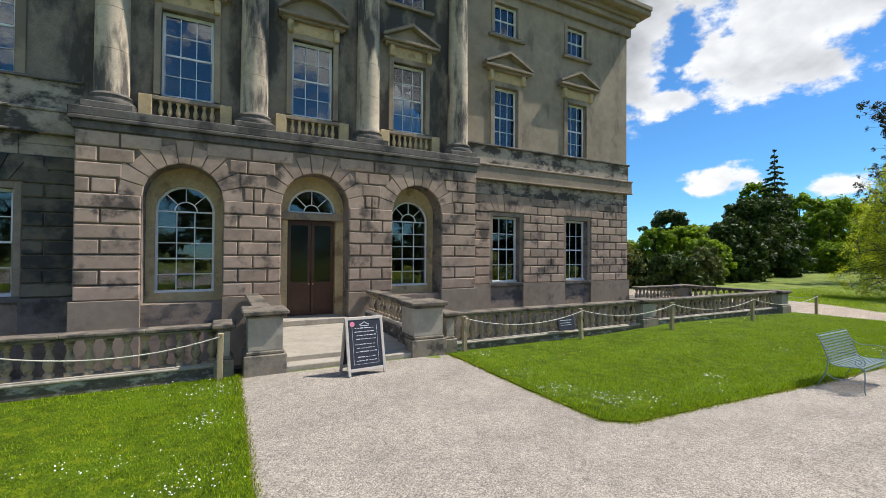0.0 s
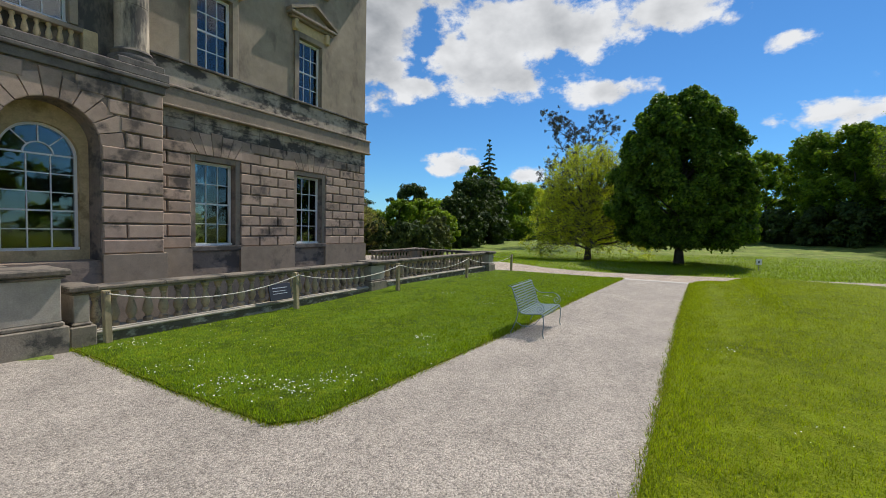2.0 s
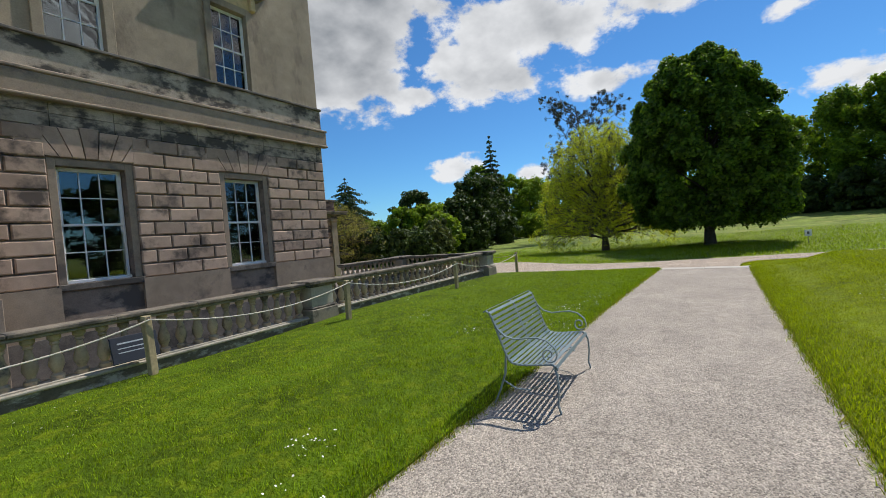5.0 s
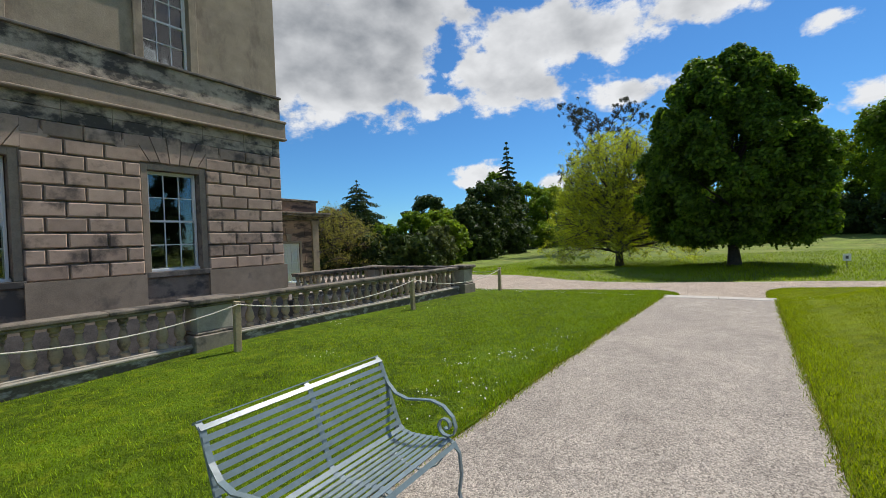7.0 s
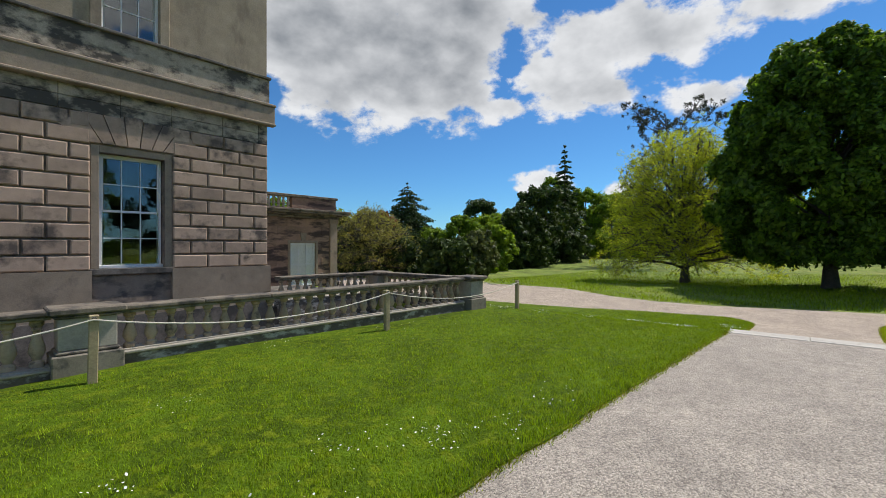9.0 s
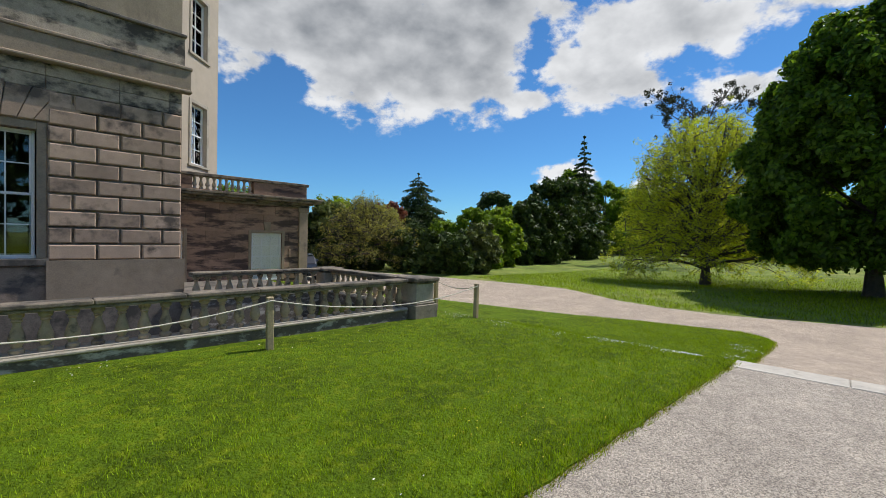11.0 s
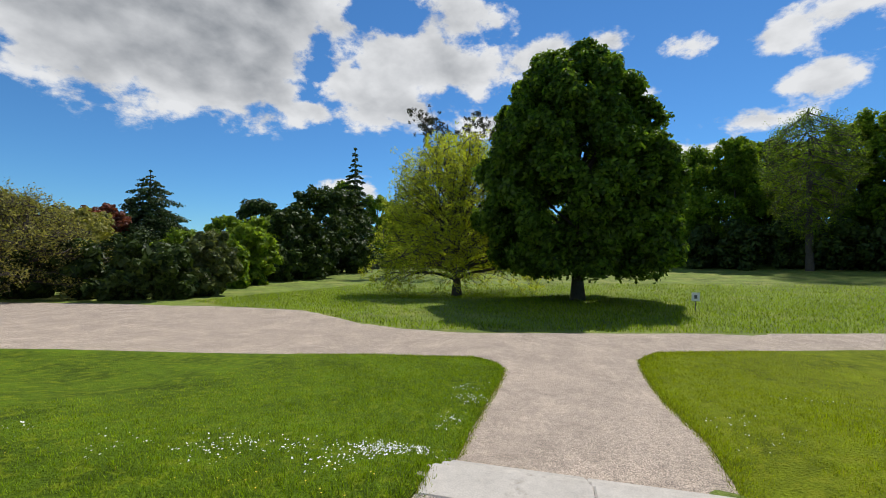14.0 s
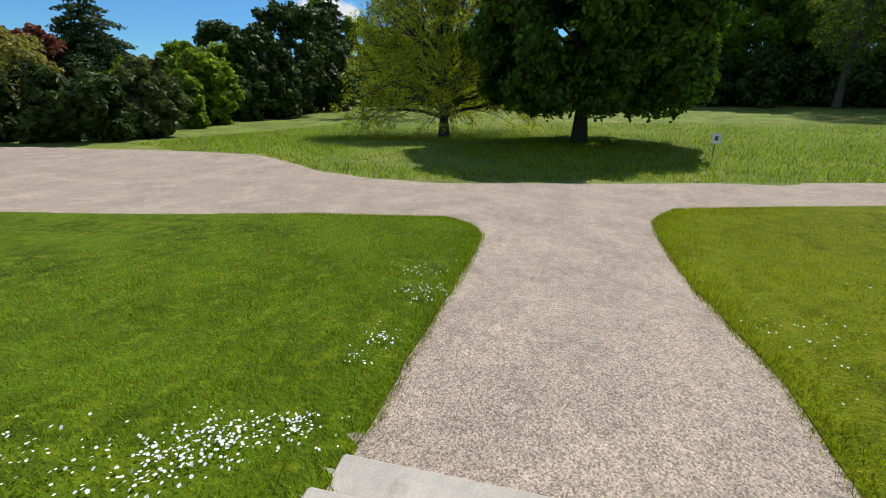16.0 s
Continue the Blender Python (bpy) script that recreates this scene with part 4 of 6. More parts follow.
# ---- balustrade round the area before the house ----
BAL = Geo().lathe([(0.078, 0), (0.078, 0.05), (0.045, 0.075), (0.055, 0.1), (0.088, 0.165), (0.08, 0.23), (0.042, 0.345), (0.038, 0.39), (0.058, 0.405), (0.046, 0.43), (0.074, 0.46), (0.074, 0.513)], 12).mesh("baluster", M_BALUSTER, True)


def balustrade(label, x0, x1, y, along="x", z=0.0, drop=0.0):
    """A run of turned balusters between a moulded foot and a coping; along y when so told."""
    b = thing("balustrade", label, "balustrade")
    L = x1 - x0
    m = pose(x0, y, z) if along == "x" else pose(y, x0, z, 0, 0, 90)
    b.matrix_basis = m
    n = max(1, round(L / 1.15))
    for i in range(n):
        a, c = L * i / n, L * (i + 1) / n
        part("coping", Geo().box(a + 0.002, -0.185, 0.785, c - 0.002, 0.185, 0.848 + random.uniform(-0.003, 0.003), 0.014), M_COPING, b)
    part("under_moulding", Geo().box(0, -0.14, 0.735, L, 0.14, 0.785, 0.012), M_BALUST, b)
    part("foot_moulding", Geo().box(0, -0.19, 0.155 - drop, L, 0.19, 0.205 - drop, 0.015).box(0, -0.15, 0.205 - drop, L, 0.15, 0.222 - drop), M_PALE, b)
    part("base_course", Geo().box(0, -0.16, -0.6, L, 0.16, 0.155 - drop, 0.0), M_LICHEN, b)
    k = max(2, round(L / 0.262))
    for i in range(k):
        ob = part("baluster", BAL, M_BALUSTER, b)
        ob.location = (L * (i + 0.5) / k, 0, 0.222 - drop)
        ob.scale = (1, 1, 1 + drop / 0.513)
        ob.rotation_euler = (0, 0, random.uniform(0, 6))
    return b


def pedestal(x, y, w, d, h, label, name="balustrade_pedestal", z=0.0):
    p = thing(name, label, "pedestal")
    p.location = (x, y, z)
    part("base", Geo().box(-w / 2 - 0.07, -d / 2 - 0.07, -0.5, w / 2 + 0.07, d / 2 + 0.07, h * 0.30, 0.015).box(-w / 2 - 0.03, -d / 2 - 0.03, h * 0.30, w / 2 + 0.03, d / 2 + 0.03, h * 0.36, 0.02), M_BALUST, p)
    part("die", Geo().box(-w / 2, -d / 2, h * 0.36, w / 2, d / 2, h - 0.14, 0.01), M_PALE, p)
    part("cap", Geo().box(-w / 2 - 0.05, -d / 2 - 0.05, h - 0.14, w / 2 + 0.05, d / 2 + 0.05, h - 0.09, 0.02).box(-w / 2 - 0.10, -d / 2 - 0.10, h - 0.09, w / 2 + 0.10, d / 2 + 0.10, h, 0.02), M_COPING, p)
    return p


YB = -4.52
balustrade("weathered stone balustrade with moss and dark stains before the house", -9.72, -2.86, YB, drop=0.09)
balustrade("weathered stone balustrade along the terrace lawn", -2.14, 5.48, YB)
balustrade("weathered stone balustrade beside the entrance bridge", -30.0, -14.75, YB, z=0.06, drop=0.09)
balustrade("stone balustrade returning towards the house", -4.1, -0.7, 5.86, "y")
balustrade("stone balustrade closing the area beside the house", 2.2, 5.5, -0.5)
pedestal(-2.5, YB, 0.62, 0.42, 0.88, "stone pedestal with a moulded foot between two balustrades")
pedestal(5.9, YB, 0.54, 0.54, 0.88, "stone corner pedestal with a broad cap at the lawn")
pedestal(5.86, -0.5, 0.5, 0.5, 0.86, "stone corner pedestal near the house corner")
pedestal(-9.88, -4.6, 0.2, 0.5, 0.9, "narrow stone half pedestal beside the entrance pier")
pedestal(-14.68, -4.6, 0.2, 0.5, 0.96, "narrow stone half pedestal beside the entrance pier")
pedestal(-13.98, -4.72, 0.62, 0.72, 1.2, "tall stone entrance pier with a wide flat cap", "entrance_pier")
pedestal(-10.56, -4.72, 0.72, 0.72, 1.2, "tall stone entrance pier with a wide flat cap", "entrance_pier")
for x in (-13.98, -10.62):
    balustrade("raised stone balustrade along the entrance bridge", -4.3, -1.0, x, "y", 0.32)
br = thing("entrance_bridge", "pale stone slab bridge and step up to the front door", "bridge")
part("landing", Geo().box(-13.72, -4.75, -0.4, -10.88, -0.95, 0.2, 0.01), M_PALE, br)
part("step", Geo().box(-13.66, -5.1, -0.3, -10.95, -4.72, 0.1, 0.015), M_PALE, br)
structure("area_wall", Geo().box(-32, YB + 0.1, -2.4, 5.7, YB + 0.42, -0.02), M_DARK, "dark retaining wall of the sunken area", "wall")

structure("area_floor", Geo().box(-32, YB + 0.42, -2.3, 5.7, -0.1, -1.9), M_DARK, "dark paving of the sunken area", "floor")
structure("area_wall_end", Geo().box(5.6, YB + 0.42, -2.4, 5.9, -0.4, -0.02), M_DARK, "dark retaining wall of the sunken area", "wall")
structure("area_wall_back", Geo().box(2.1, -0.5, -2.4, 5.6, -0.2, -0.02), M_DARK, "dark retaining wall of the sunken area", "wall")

# Dark slab, added to cover the bright ground behind the back balusters.
structure("court_slab", Geo().box(2.1, -0.2, -0.6, 6.3, 6.0, -0.02), M_DARK, "added dark slab beside the house", "pavement")

# ---- posts and rope ----
POSTS = [(-9.68, -5.2, 0.86), (-6.2, -5.42, 0.84), (-2.58, -5.55, 0.84), (2.06, -5.47, 0.83), (6.95, -5.42, 0.80), (7.2, -3.8, 0.80), (-14.75, -5.25, 0.86), (-17.9, -5.3, 0.86)]
post = None
for i, (x, y, h) in enumerate(POSTS):
    zg = ground_z(x, y) + 0.03
    m = pose(x, y, zg, random.uniform(-1.5, 1.5), random.uniform(-1.5, 1.5), random.uniform(-8, 8))
    if post is None:
        post = thing("rope_post", "square weathered softwood post on the lawn", "post", "rope fence posts")
        part("shaft", Geo().box(-0.048, -0.048, -0.2, 0.048, 0.048, 0.83, 0.008), M_POST, post)
        part("rope_eye", Geo().tube([(0.02 * math.cos(a), -0.056, 0.79 + 0.02 * math.sin(a)) for a in np.linspace(0, 6.28, 9)], 0.005), M_LEAD, post)
        post.matrix_basis = m
    else:
        copy_thing(post, m)
for a, b, sag in ((0, 1, 0.24), (1, 2, 0.22), (2, 3, 0.24), (3, 4, 0.26), (4, 5, 0.12), (7, 6, 0.22)):
    xa, ya, _ = POSTS[a]
    xb, yb, _ = POSTS[b]
    za, zb = ground_z(xa, ya) + 0.81, ground_z(xb, yb) + 0.81
    pts = [(xa + (xb - xa) * t, ya - 0.056 + (yb - ya) * t, za + (zb - za) * t - sag * 4 * t * (1 - t)) for t in np.linspace(0, 1, 20)]
    tagged(part("rope", Geo().tube(pts, 0.011, None, 6), M_ROPE, None, "", True), "pale slack rope hung between lawn posts", "rope", "fence ropes")


# ---- garden bench ----
def bench():
    b = thing("garden_bench", "grey-green painted strap-iron garden bench with scrolled arms", "bench")
    b.matrix_basis = pose(-4.715, -10.165, 0.012, 0, 0, 2)
    half = 0.62
    prof = [(0.075, 0.875), (0.05, 0.885), (0.015, 0.86), (-0.01, 0.80), (-0.045, 0.70), (-0.08, 0.60), (-0.115, 0.50), (-0.14, 0.44), (-0.18, 0.405), (-0.25, 0.395), (-0.35, 0.40), (-0.45, 0.412), (-0.54, 0.42), (-0.58, 0.41), (-0.60, 0.375)]
    cum = [0]
    for p, q in zip(prof, prof[1:]):
        cum.append(cum[-1] + math.dist(p, q))

    def at(s):
        for i in range(len(prof) - 1):
            if s <= cum[i + 1] or i == len(prof) - 2:
                t = (s - cum[i]) / (cum[i + 1] - cum[i])
                y, z = (prof[i][k] + (prof[i + 1][k] - prof[i][k]) * t for k in (0, 1))
                d = Vector((0, prof[i + 1][0] - prof[i][0], prof[i + 1][1] - prof[i][1])).normalized()
                return y, z, d
    n = 21
    for i in range(n):
        y, z, d = at(cum[-1] * (i + 0.35) / n)
        nn = Vector((1, 0, 0)).cross(d)
        w = 0.0145 if i else 0.019
        g = Geo()
        v = [tuple(Vector((sx * (half + 0.012), y, z)) + d * (w * sy) + nn * (0.003 * sz + 0.006 * (-1))) for sx in (-1, 1) for sy in (-1, 1) for sz in (-1, 1)]
        g.add(v, [(0, 1, 3, 2), (4, 6, 7, 5), (0, 4, 5, 1), (2, 3, 7, 6), (0, 2, 6, 4), (1, 5, 7, 3)])
        part("slat", g, M_BENCH, b)
    for x in (-half, 0.0, half):
        part("frame", Geo().strap([(x, y, z) for y, z in prof], 0.032, 0.008), M_BENCH, b)
    for x in (-half, half):
        s = 1 if x > 0 else -1
        pts = [(x, -0.01, 0.80), (x, -0.05, 0.72), (x, -0.12, 0.655), (x, -0.22, 0.63), (x, -0.32, 0.645), (x, -0.42, 0.655), (x, -0.51, 0.635), (x, -0.58, 0.575), (x, -0.60, 0.51)]
        for k in range(1, 15):
            a = k * 0.62
            r = 0.078 * (1 - k / 17)
            pts.append((x, -0.525 - r * math.cos(a), 0.51 - r * math.sin(a)))
        part("arm", Geo().strap(pts, 0.03, 0.009), M_BENCH, b, "scrolled flat-iron arm")
        part("leg", Geo().strap([(x, -0.56, 0.42), (x + s * 0.03, -0.60, 0.34), (x + s * 0.04, -0.605, 0.2), (x + s * 0.03, -0.59, 0.08), (x + s * 0.03, -0.61, 0.0)], 0.022, 0.014), M_BENCH, b)
        part("leg", Geo().strap([(x, -0.12, 0.48), (x, -0.1, 0.3), (x, -0.04, 0.14), (x, 0.03, 0.0)], 0.022, 0.014), M_BENCH, b)
        part("stretcher", Geo().strap([(x, -0.57, 0.40), (x, -0.45, 0.24), (x, -0.33, 0.17), (x, -0.2, 0.17), (x, -0.07, 0.24)], 0.02, 0.008), M_BENCH, b)


bench()


# ---- chalkboard at the door ----
def chalkboard():
    b = thing("sandwich_board", "folding chalkboard with limed wood frame and chalk writing", "sign")
    b.matrix_basis = pose(-12.3, -5.78, 0.012, 0, 0, 5)
    W, Hh = 0.38, 1.08
    for side in (-1, 1):
        pn = part("front_leaf" if side < 0 else "back_leaf", Geo().box(-W + 0.05, -0.008, 0.12, W - 0.05, 0.008, Hh - 0.05), M_BLACK, b)
        pn.matrix_basis = pose(0, side * 0.24, 0, side * 12.5, 0, 0)
        fr = Geo()
        fr.box(-W, -0.02, 0, -W + 0.055, 0.02, Hh, 0.006).box(W - 0.055, -0.02, 0, W, 0.02, Hh, 0.006)
        fr.box(-W + 0.055, -0.02, Hh - 0.055, W - 0.055, 0.02, Hh, 0.006).box(-W + 0.055, -0.02, 0.07, W - 0.055, 0.02, 0.13, 0.006)
        part("frame", fr, M_FRAMEW, pn)
        if side < 0:
            g = Geo()
            rr = random.Random(4)
            for row in range(9):
                z = 0.86 - row * 0.068 - (0.03 if row > 3 else 0) - (0.03 if row > 6 else 0)
                x = -0.21 + rr.uniform(0, 0.05)
                while x < 0.19:
                    w = rr.uniform(0.03, 0.09)
                    g.box(x, -0.0105, z, min(0.22, x + w), -0.009, z + rr.uniform(0.007, 0.017))
                    x += w + 0.018
            g.box(-0.25, -0.0105, 0.2, -0.246, -0.009, 0.92).box(0.246, -0.0105, 0.2, 0.25, -0.009, 0.92).box(-0.246, -0.0105, 0.2, 0.246, -0.009, 0.204)
            part("chalk_writing", g, M_CHALK, pn, "rows of white chalk writing")
            badge = part("badge", Geo().lathe([(0.0, 0), (0.05, 0.001), (0.05, 0.003), (0, 0.004)], 9), mat("pink_badge", (0.8, 0.25, 0.35), 0.6), pn, "pink paper badge")
            badge.matrix_basis = pose(-0.24, -0.009, 0.95, 90, 0, 0)
            part("chalk_drawing", Geo().strap([(-0.1, -0.0098, 0.93), (-0.04, -0.0098, 0.955), (0, -0.0098, 0.985), (0.04, -0.0098, 0.955), (0.1, -0.0098, 0.93)], 0.0014, 0.012, (0, 1, 0)).box(-0.09, -0.0105, 0.905, 0.09, -0.009, 0.917), M_CHALK, pn)


chalkboard()

# ---- small signs ----
sg = thing("notice_panel", "small dark slate notice panel leaning on the balustrade foot", "sign")
sg.matrix_basis = pose(-6.14, -4.84, 0.18, -14, 0, 0)
part("panel", Geo().box(-0.3, -0.015, 0, 0.3, 0.015, 0.38, 0.006), M_BLACK, sg)
part("lettering", Geo().box(-0.22, -0.018, 0.27, 0.2, -0.015, 0.29).box(-0.22, -0.018, 0.2, 0.16, -0.015, 0.215).box(-0.22, -0.018, 0.14, 0.18, -0.015, 0.155), mat("grey_lettering", (0.4, 0.42, 0.46), 0.7), sg)
sp = thing("meadow_sign", "small white square sign on a thin post in the meadow", "sign")
sp.matrix_basis = pose(27.6, -17.55, ground_z(27.6, -17.55), 0, 0, -75)
part("post", Geo().tube([(0, 0, -0.1), (0, 0, 0.75)], 0.022, None, 8), M_LEAD, sp)
part("board", Geo().box(-0.2, -0.03, 0.5, 0.2, -0.022, 0.92, 0.002), M_WHITE, sp)
part("symbol", Geo().box(-0.07, -0.034, 0.62, 0.07, -0.03, 0.8), M_LEAD, sp)


# ---- low side building, behind the corner of the house ----
def side_building():
    y = 6.0
    g = Geo()
    wall_cells(g, 2.1, 8.35, -1.2, 3.05, y, y + 0.45, [(6.03, 7.3, -0.1, 1.88), (2.3, 3.57, -0.1, 1.88)])
    w = structure("wall_side_building", g, M_PINKST, "pink and brown sandstone front of the low side building", "wall")
    structure("wall_side_building_end", Geo().box(7.9, y + 0.45, -1.2, 8.35, 15, 3.05), M_PINKST, "end wall of the low side building", "wall")
    z = -0.6
    r = 0
    while z < 3.0:
        x = 2.1 + (0.5 if r % 2 else 0)
        while x < 8.2:
            x2 = min(8.2, x + 1.1)
            if not any(a - 0.14 < x2 and b + 0.14 > x and z < 1.95 for a, b in ((6.03, 7.3), (2.3, 3.57))):
                ob = part("stone_block", Geo().face_block(x + 0.006, x2 - 0.006, z + 0.006, z + 0.354, y + 0.05, y - 0.02, 0.01), M_PINKST, w)
            x = x2
        z += 0.36
        r += 1
    structure("pilaster", Geo().box(8.05, y - 0.1, -1.2, 8.45, y + 0.4, 2.85, 0.012).box(8.0, y - 0.14, 2.85, 8.5, y + 0.4, 3.05, 0.02), M_STRING, "stone corner pilaster of the side building", "trim")
    g = Geo()
    for z0, d in ((3.05, 0.12), (3.15, 0.25), (3.24, 0.5), (3.33, 0.56)):
        g.box(2.1, y - d, z0, 8.4 + d, y + 9, z0 + 0.09, 0.015)
    structure("side_cornice", g, M_COPING, "projecting stone cornice of the side building", "trim")
    pb = thing("roof_balustrade", "stone parapet with pale balusters on the low roof", "parapet")
    part("solid_parapet", Geo().box(6.1, y - 0.02, 3.42, 8.42, y + 0.3, 3.98, 0.01).box(2.1, y - 0.02, 3.42, 3.85, y + 0.3, 3.98, 0.01).box(3.85, y, 3.42, 6.1, y + 0.28, 3.5), M_PINKST, pb)
    part("coping", Geo().box(2.1, y - 0.08, 3.98, 8.5, y + 0.36, 4.1, 0.02), M_COPING, pb)
    me = Geo().lathe([(0.07, 0), (0.07, 0.04), (0.04, 0.08), (0.085, 0.17), (0.04, 0.33), (0.05, 0.4), (0.07, 0.44), (0.07, 0.48)], 10).mesh("baluster", M_PALE, True)
    for i in range(10):
        ob = part("baluster", me, M_PALE, pb)
        ob.location = (3.96 + 0.226 * i, y + 0.13, 3.5)
    for k, (a, b) in enumerate(((6.03, 7.3), (2.3, 3.57))):
        sash_window("window_%d" % (51 + k), a, b, -0.1, 1.88, y + 0.06, 4, 3, "white sash window with a drawn pale blind", True)
        window_surround(a, b, -0.1, 1.88, M_STRING, y, 0.12, 0.03)
        structure("keystone", Geo().prism([((a + b) / 2 - 0.11, 1.98), ((a + b) / 2 + 0.11, 1.98), ((a + b) / 2 + 0.16, 2.35), ((a + b) / 2 - 0.16, 2.35)], y + 0.02, y - 0.06, 0.01), M_STRING, "stone keystone over a window", "trim")
    # the canted bay that rises behind it
    bay = M_CREAM
    structure("wall_bay_front", Geo().box(2.0, 6.35, -1, 3.42, 6.8, 13.2), bay, "cream rendered wall beside the canted bay", "wall")
    ln = math.hypot(1.97, 1.97)
    g = Geo()
    wall_cells(g, 0, ln, -1, 13.2, 0, 0.4, [(0.86, 1.92, 4.55, 6.95), (0.86, 1.92, 8.9, 11.2)])
    ob = structure("wall_bay", g, bay, "sunlit cream rendered canted bay wall", "wall")
    m = pose(3.42, 6.35, 0, 0, 0, 45)
    ob.matrix_basis = m
    for k, (z0, z1) in enumerate(((4.55, 6.95), (8.9, 11.2))):
        w = sash_window("window_%d" % (61 + k), 0.86, 1.92, z0, z1, 0.14, 4, 2, "white sash window in the cream bay", True)
        w.matrix_basis = m
        g = Geo()
        g.box(0.72, -0.04, z0, 0.86, 0.02, z1 + 0.14, 0.01).box(1.92, -0.04, z0, 2.06, 0.02, z1 + 0.14, 0.01).box(0.86, -0.04, z1, 1.92, 0.02, z1 + 0.14, 0.01).box(0.66, -0.07, z0 - 0.1, 2.12, 0.1, z0, 0.01)
        a = structure("bay_architrave", g, M_PALE, "pale stone surround of a bay window", "trim")
        a.matrix_basis = m
    structure("wall_bay_side", Geo().box(5.0, 8.35, -1, 5.4, 14, 13.2), bay, "cream rendered flank of the bay", "wall")


M_CREAM = mat("cream_render", (0.45, 0.38, 0.30), 0.9, 0.1, 0.8, 30, 0.2, (0.46, 0.39, 0.31), 0.6, 0.6)
side_building()


# ---- parked car beyond the side building ----
def car():
    c = thing("parked_car", "dark blue-grey estate car parked on the gravel", "car")
    c.matrix_basis = pose(10.7, 11.2, ground_z(10.7, 11.2) + 0.012, 0, 0, 66)
    paint = mat("car_paint", (0.06, 0.075, 0.10), 0.25, 0.05, 2, 20, 0.0, metal=0.4)
    rubber = mat("tyre_rubber", (0.02, 0.02, 0.02), 0.8)
    alloy = mat("alloy_wheel", (0.55, 0.56, 0.58), 0.35, 0.05, metal=1.0)

    def shell(rows):
        g = Geo()
        v, f = [], []
        for x, hw, zl, zh, tuck in rows:
            v += [(x, -hw, zl), (x, -hw, (zl + zh) / 2), (x, -hw + tuck, zh), (x, hw - tuck, zh), (x, hw, (zl + zh) / 2), (x, hw, zl)]
        for i in range(len(rows) - 1):
            for j in range(6):
                k = (j + 1) % 6
                f.append((6 * i + j, 6 * i + k, 6 * i + 6 + k, 6 * i + 6 + j))
        f += [tuple(range(5, -1, -1)), tuple(range(6 * len(rows) - 6, 6 * len(rows)))]
        return g.add(v, f)
    part("body", shell([(-2.2, 0.7, 0.4, 0.75, 0.1), (-2.05, 0.85, 0.28, 0.9, 0.06), (-1.0, 0.9, 0.25, 0.95, 0.05), (1.0, 0.9, 0.25, 0.95, 0.05), (1.9, 0.86, 0.28, 0.85, 0.08), (2.2, 0.72, 0.4, 0.7, 0.1)]), paint, c, "", True)
    part("cabin_glass", shell([(-2.0, 0.75, 0.88, 0.95, 0.05), (-1.5, 0.8, 0.88, 1.36, 0.16), (0.2, 0.8, 0.88, 1.38, 0.16), (1.0, 0.78, 0.88, 0.96, 0.06)]), M_BLACK, c, "opaque dark glazing")
    part("roof", shell([(-1.55, 0.64, 1.34, 1.40, 0.05), (-0.7, 0.66, 1.36, 1.45, 0.08), (0.25, 0.64, 1.35, 1.41, 0.05)]), paint, c, "", True)
    for x in (-1.35, 1.35):
        for s in (-1, 1):
            wh = part("wheel", Geo().lathe([(0.2, 0), (0.31, 0.0), (0.33, 0.04), (0.33, 0.17), (0.31, 0.21), (0.2, 0.21)], 20), rubber, c)
            wh.matrix_basis = pose(x, s * 0.92, 0.33, s * 90, 0, 0)
            part("rim", Geo().lathe([(0.0, -0.005), (0.05, -0.01), (0.2, 0.004), (0.2, 0.03), (0, 0.03)], 14), alloy, wh)
    for s in (-1, 1):
        part("headlight", Geo().box(2.05, s * 0.6 - 0.14, 0.6, 2.17, s * 0.6 + 0.14, 0.74, 0.03), M_PALE, c)
        part("mirror", Geo().box(0.75, s * 0.98 - 0.1, 0.92, 0.9, s * 0.98 + 0.1, 1.05, 0.03), paint, c)


car()


# ---- trees ----
def leaves(name, centres, radii, count, size, material, seed, droop=0.0, flat=1.0):
    """Many single leaves in clumps about the given centres, as one mesh."""
    rng = np.random.default_rng(seed)
    centres, radii = np.asarray(centres, float), np.asarray(radii, float)
    wgt = radii ** 2
    pick = rng.choice(len(centres), count, p=wgt / wgt.sum())
    d = rng.normal(size=(count, 3))
    d /= np.linalg.norm(d, axis=1)[:, None]
    r = radii[pick] * (0.25 + 0.95 * rng.random(count) ** 0.6)
    d2 = d * np.array([1, 1, flat])
    pos = centres[pick] + d2 * r[:, None]
    pos[:, 2] -= droop * r * rng.random(count)
    nrm = d + rng.normal(size=(count, 3)) * 0.55 + np.array([0, 0, 0.35])
    nrm /= np.linalg.norm(nrm, axis=1)[:, None]
    t = rng.normal(size=(count, 3))
    t -= nrm * (t * nrm).sum(1)[:, None]
    t /= np.linalg.norm(t, axis=1)[:, None]
    b = np.cross(nrm, t)
    s = size * (0.6 + 0.8 * rng.random(count))[:, None]
    v = np.stack([pos - t * s, pos + b * s * 0.55 + nrm * s * 0.12, pos + t * s, pos - b * s * 0.55 + nrm * s * 0.12], 1).reshape(-1, 3)
    me = bpy.data.meshes.new(name)
    me.vertices.add(count * 4)
    me.vertices.foreach_set("co", v.astype(np.float32).ravel())
    me.loops.add(count * 4)
    me.loops.foreach_set("vertex_index", np.arange(count * 4, dtype=np.int32))
    me.polygons.add(count)
    me.polygons.foreach_set("loop_start", np.arange(count, dtype=np.int32) * 4)
    me.update(calc_edges=True)
    me.materials.append(material)
    return me


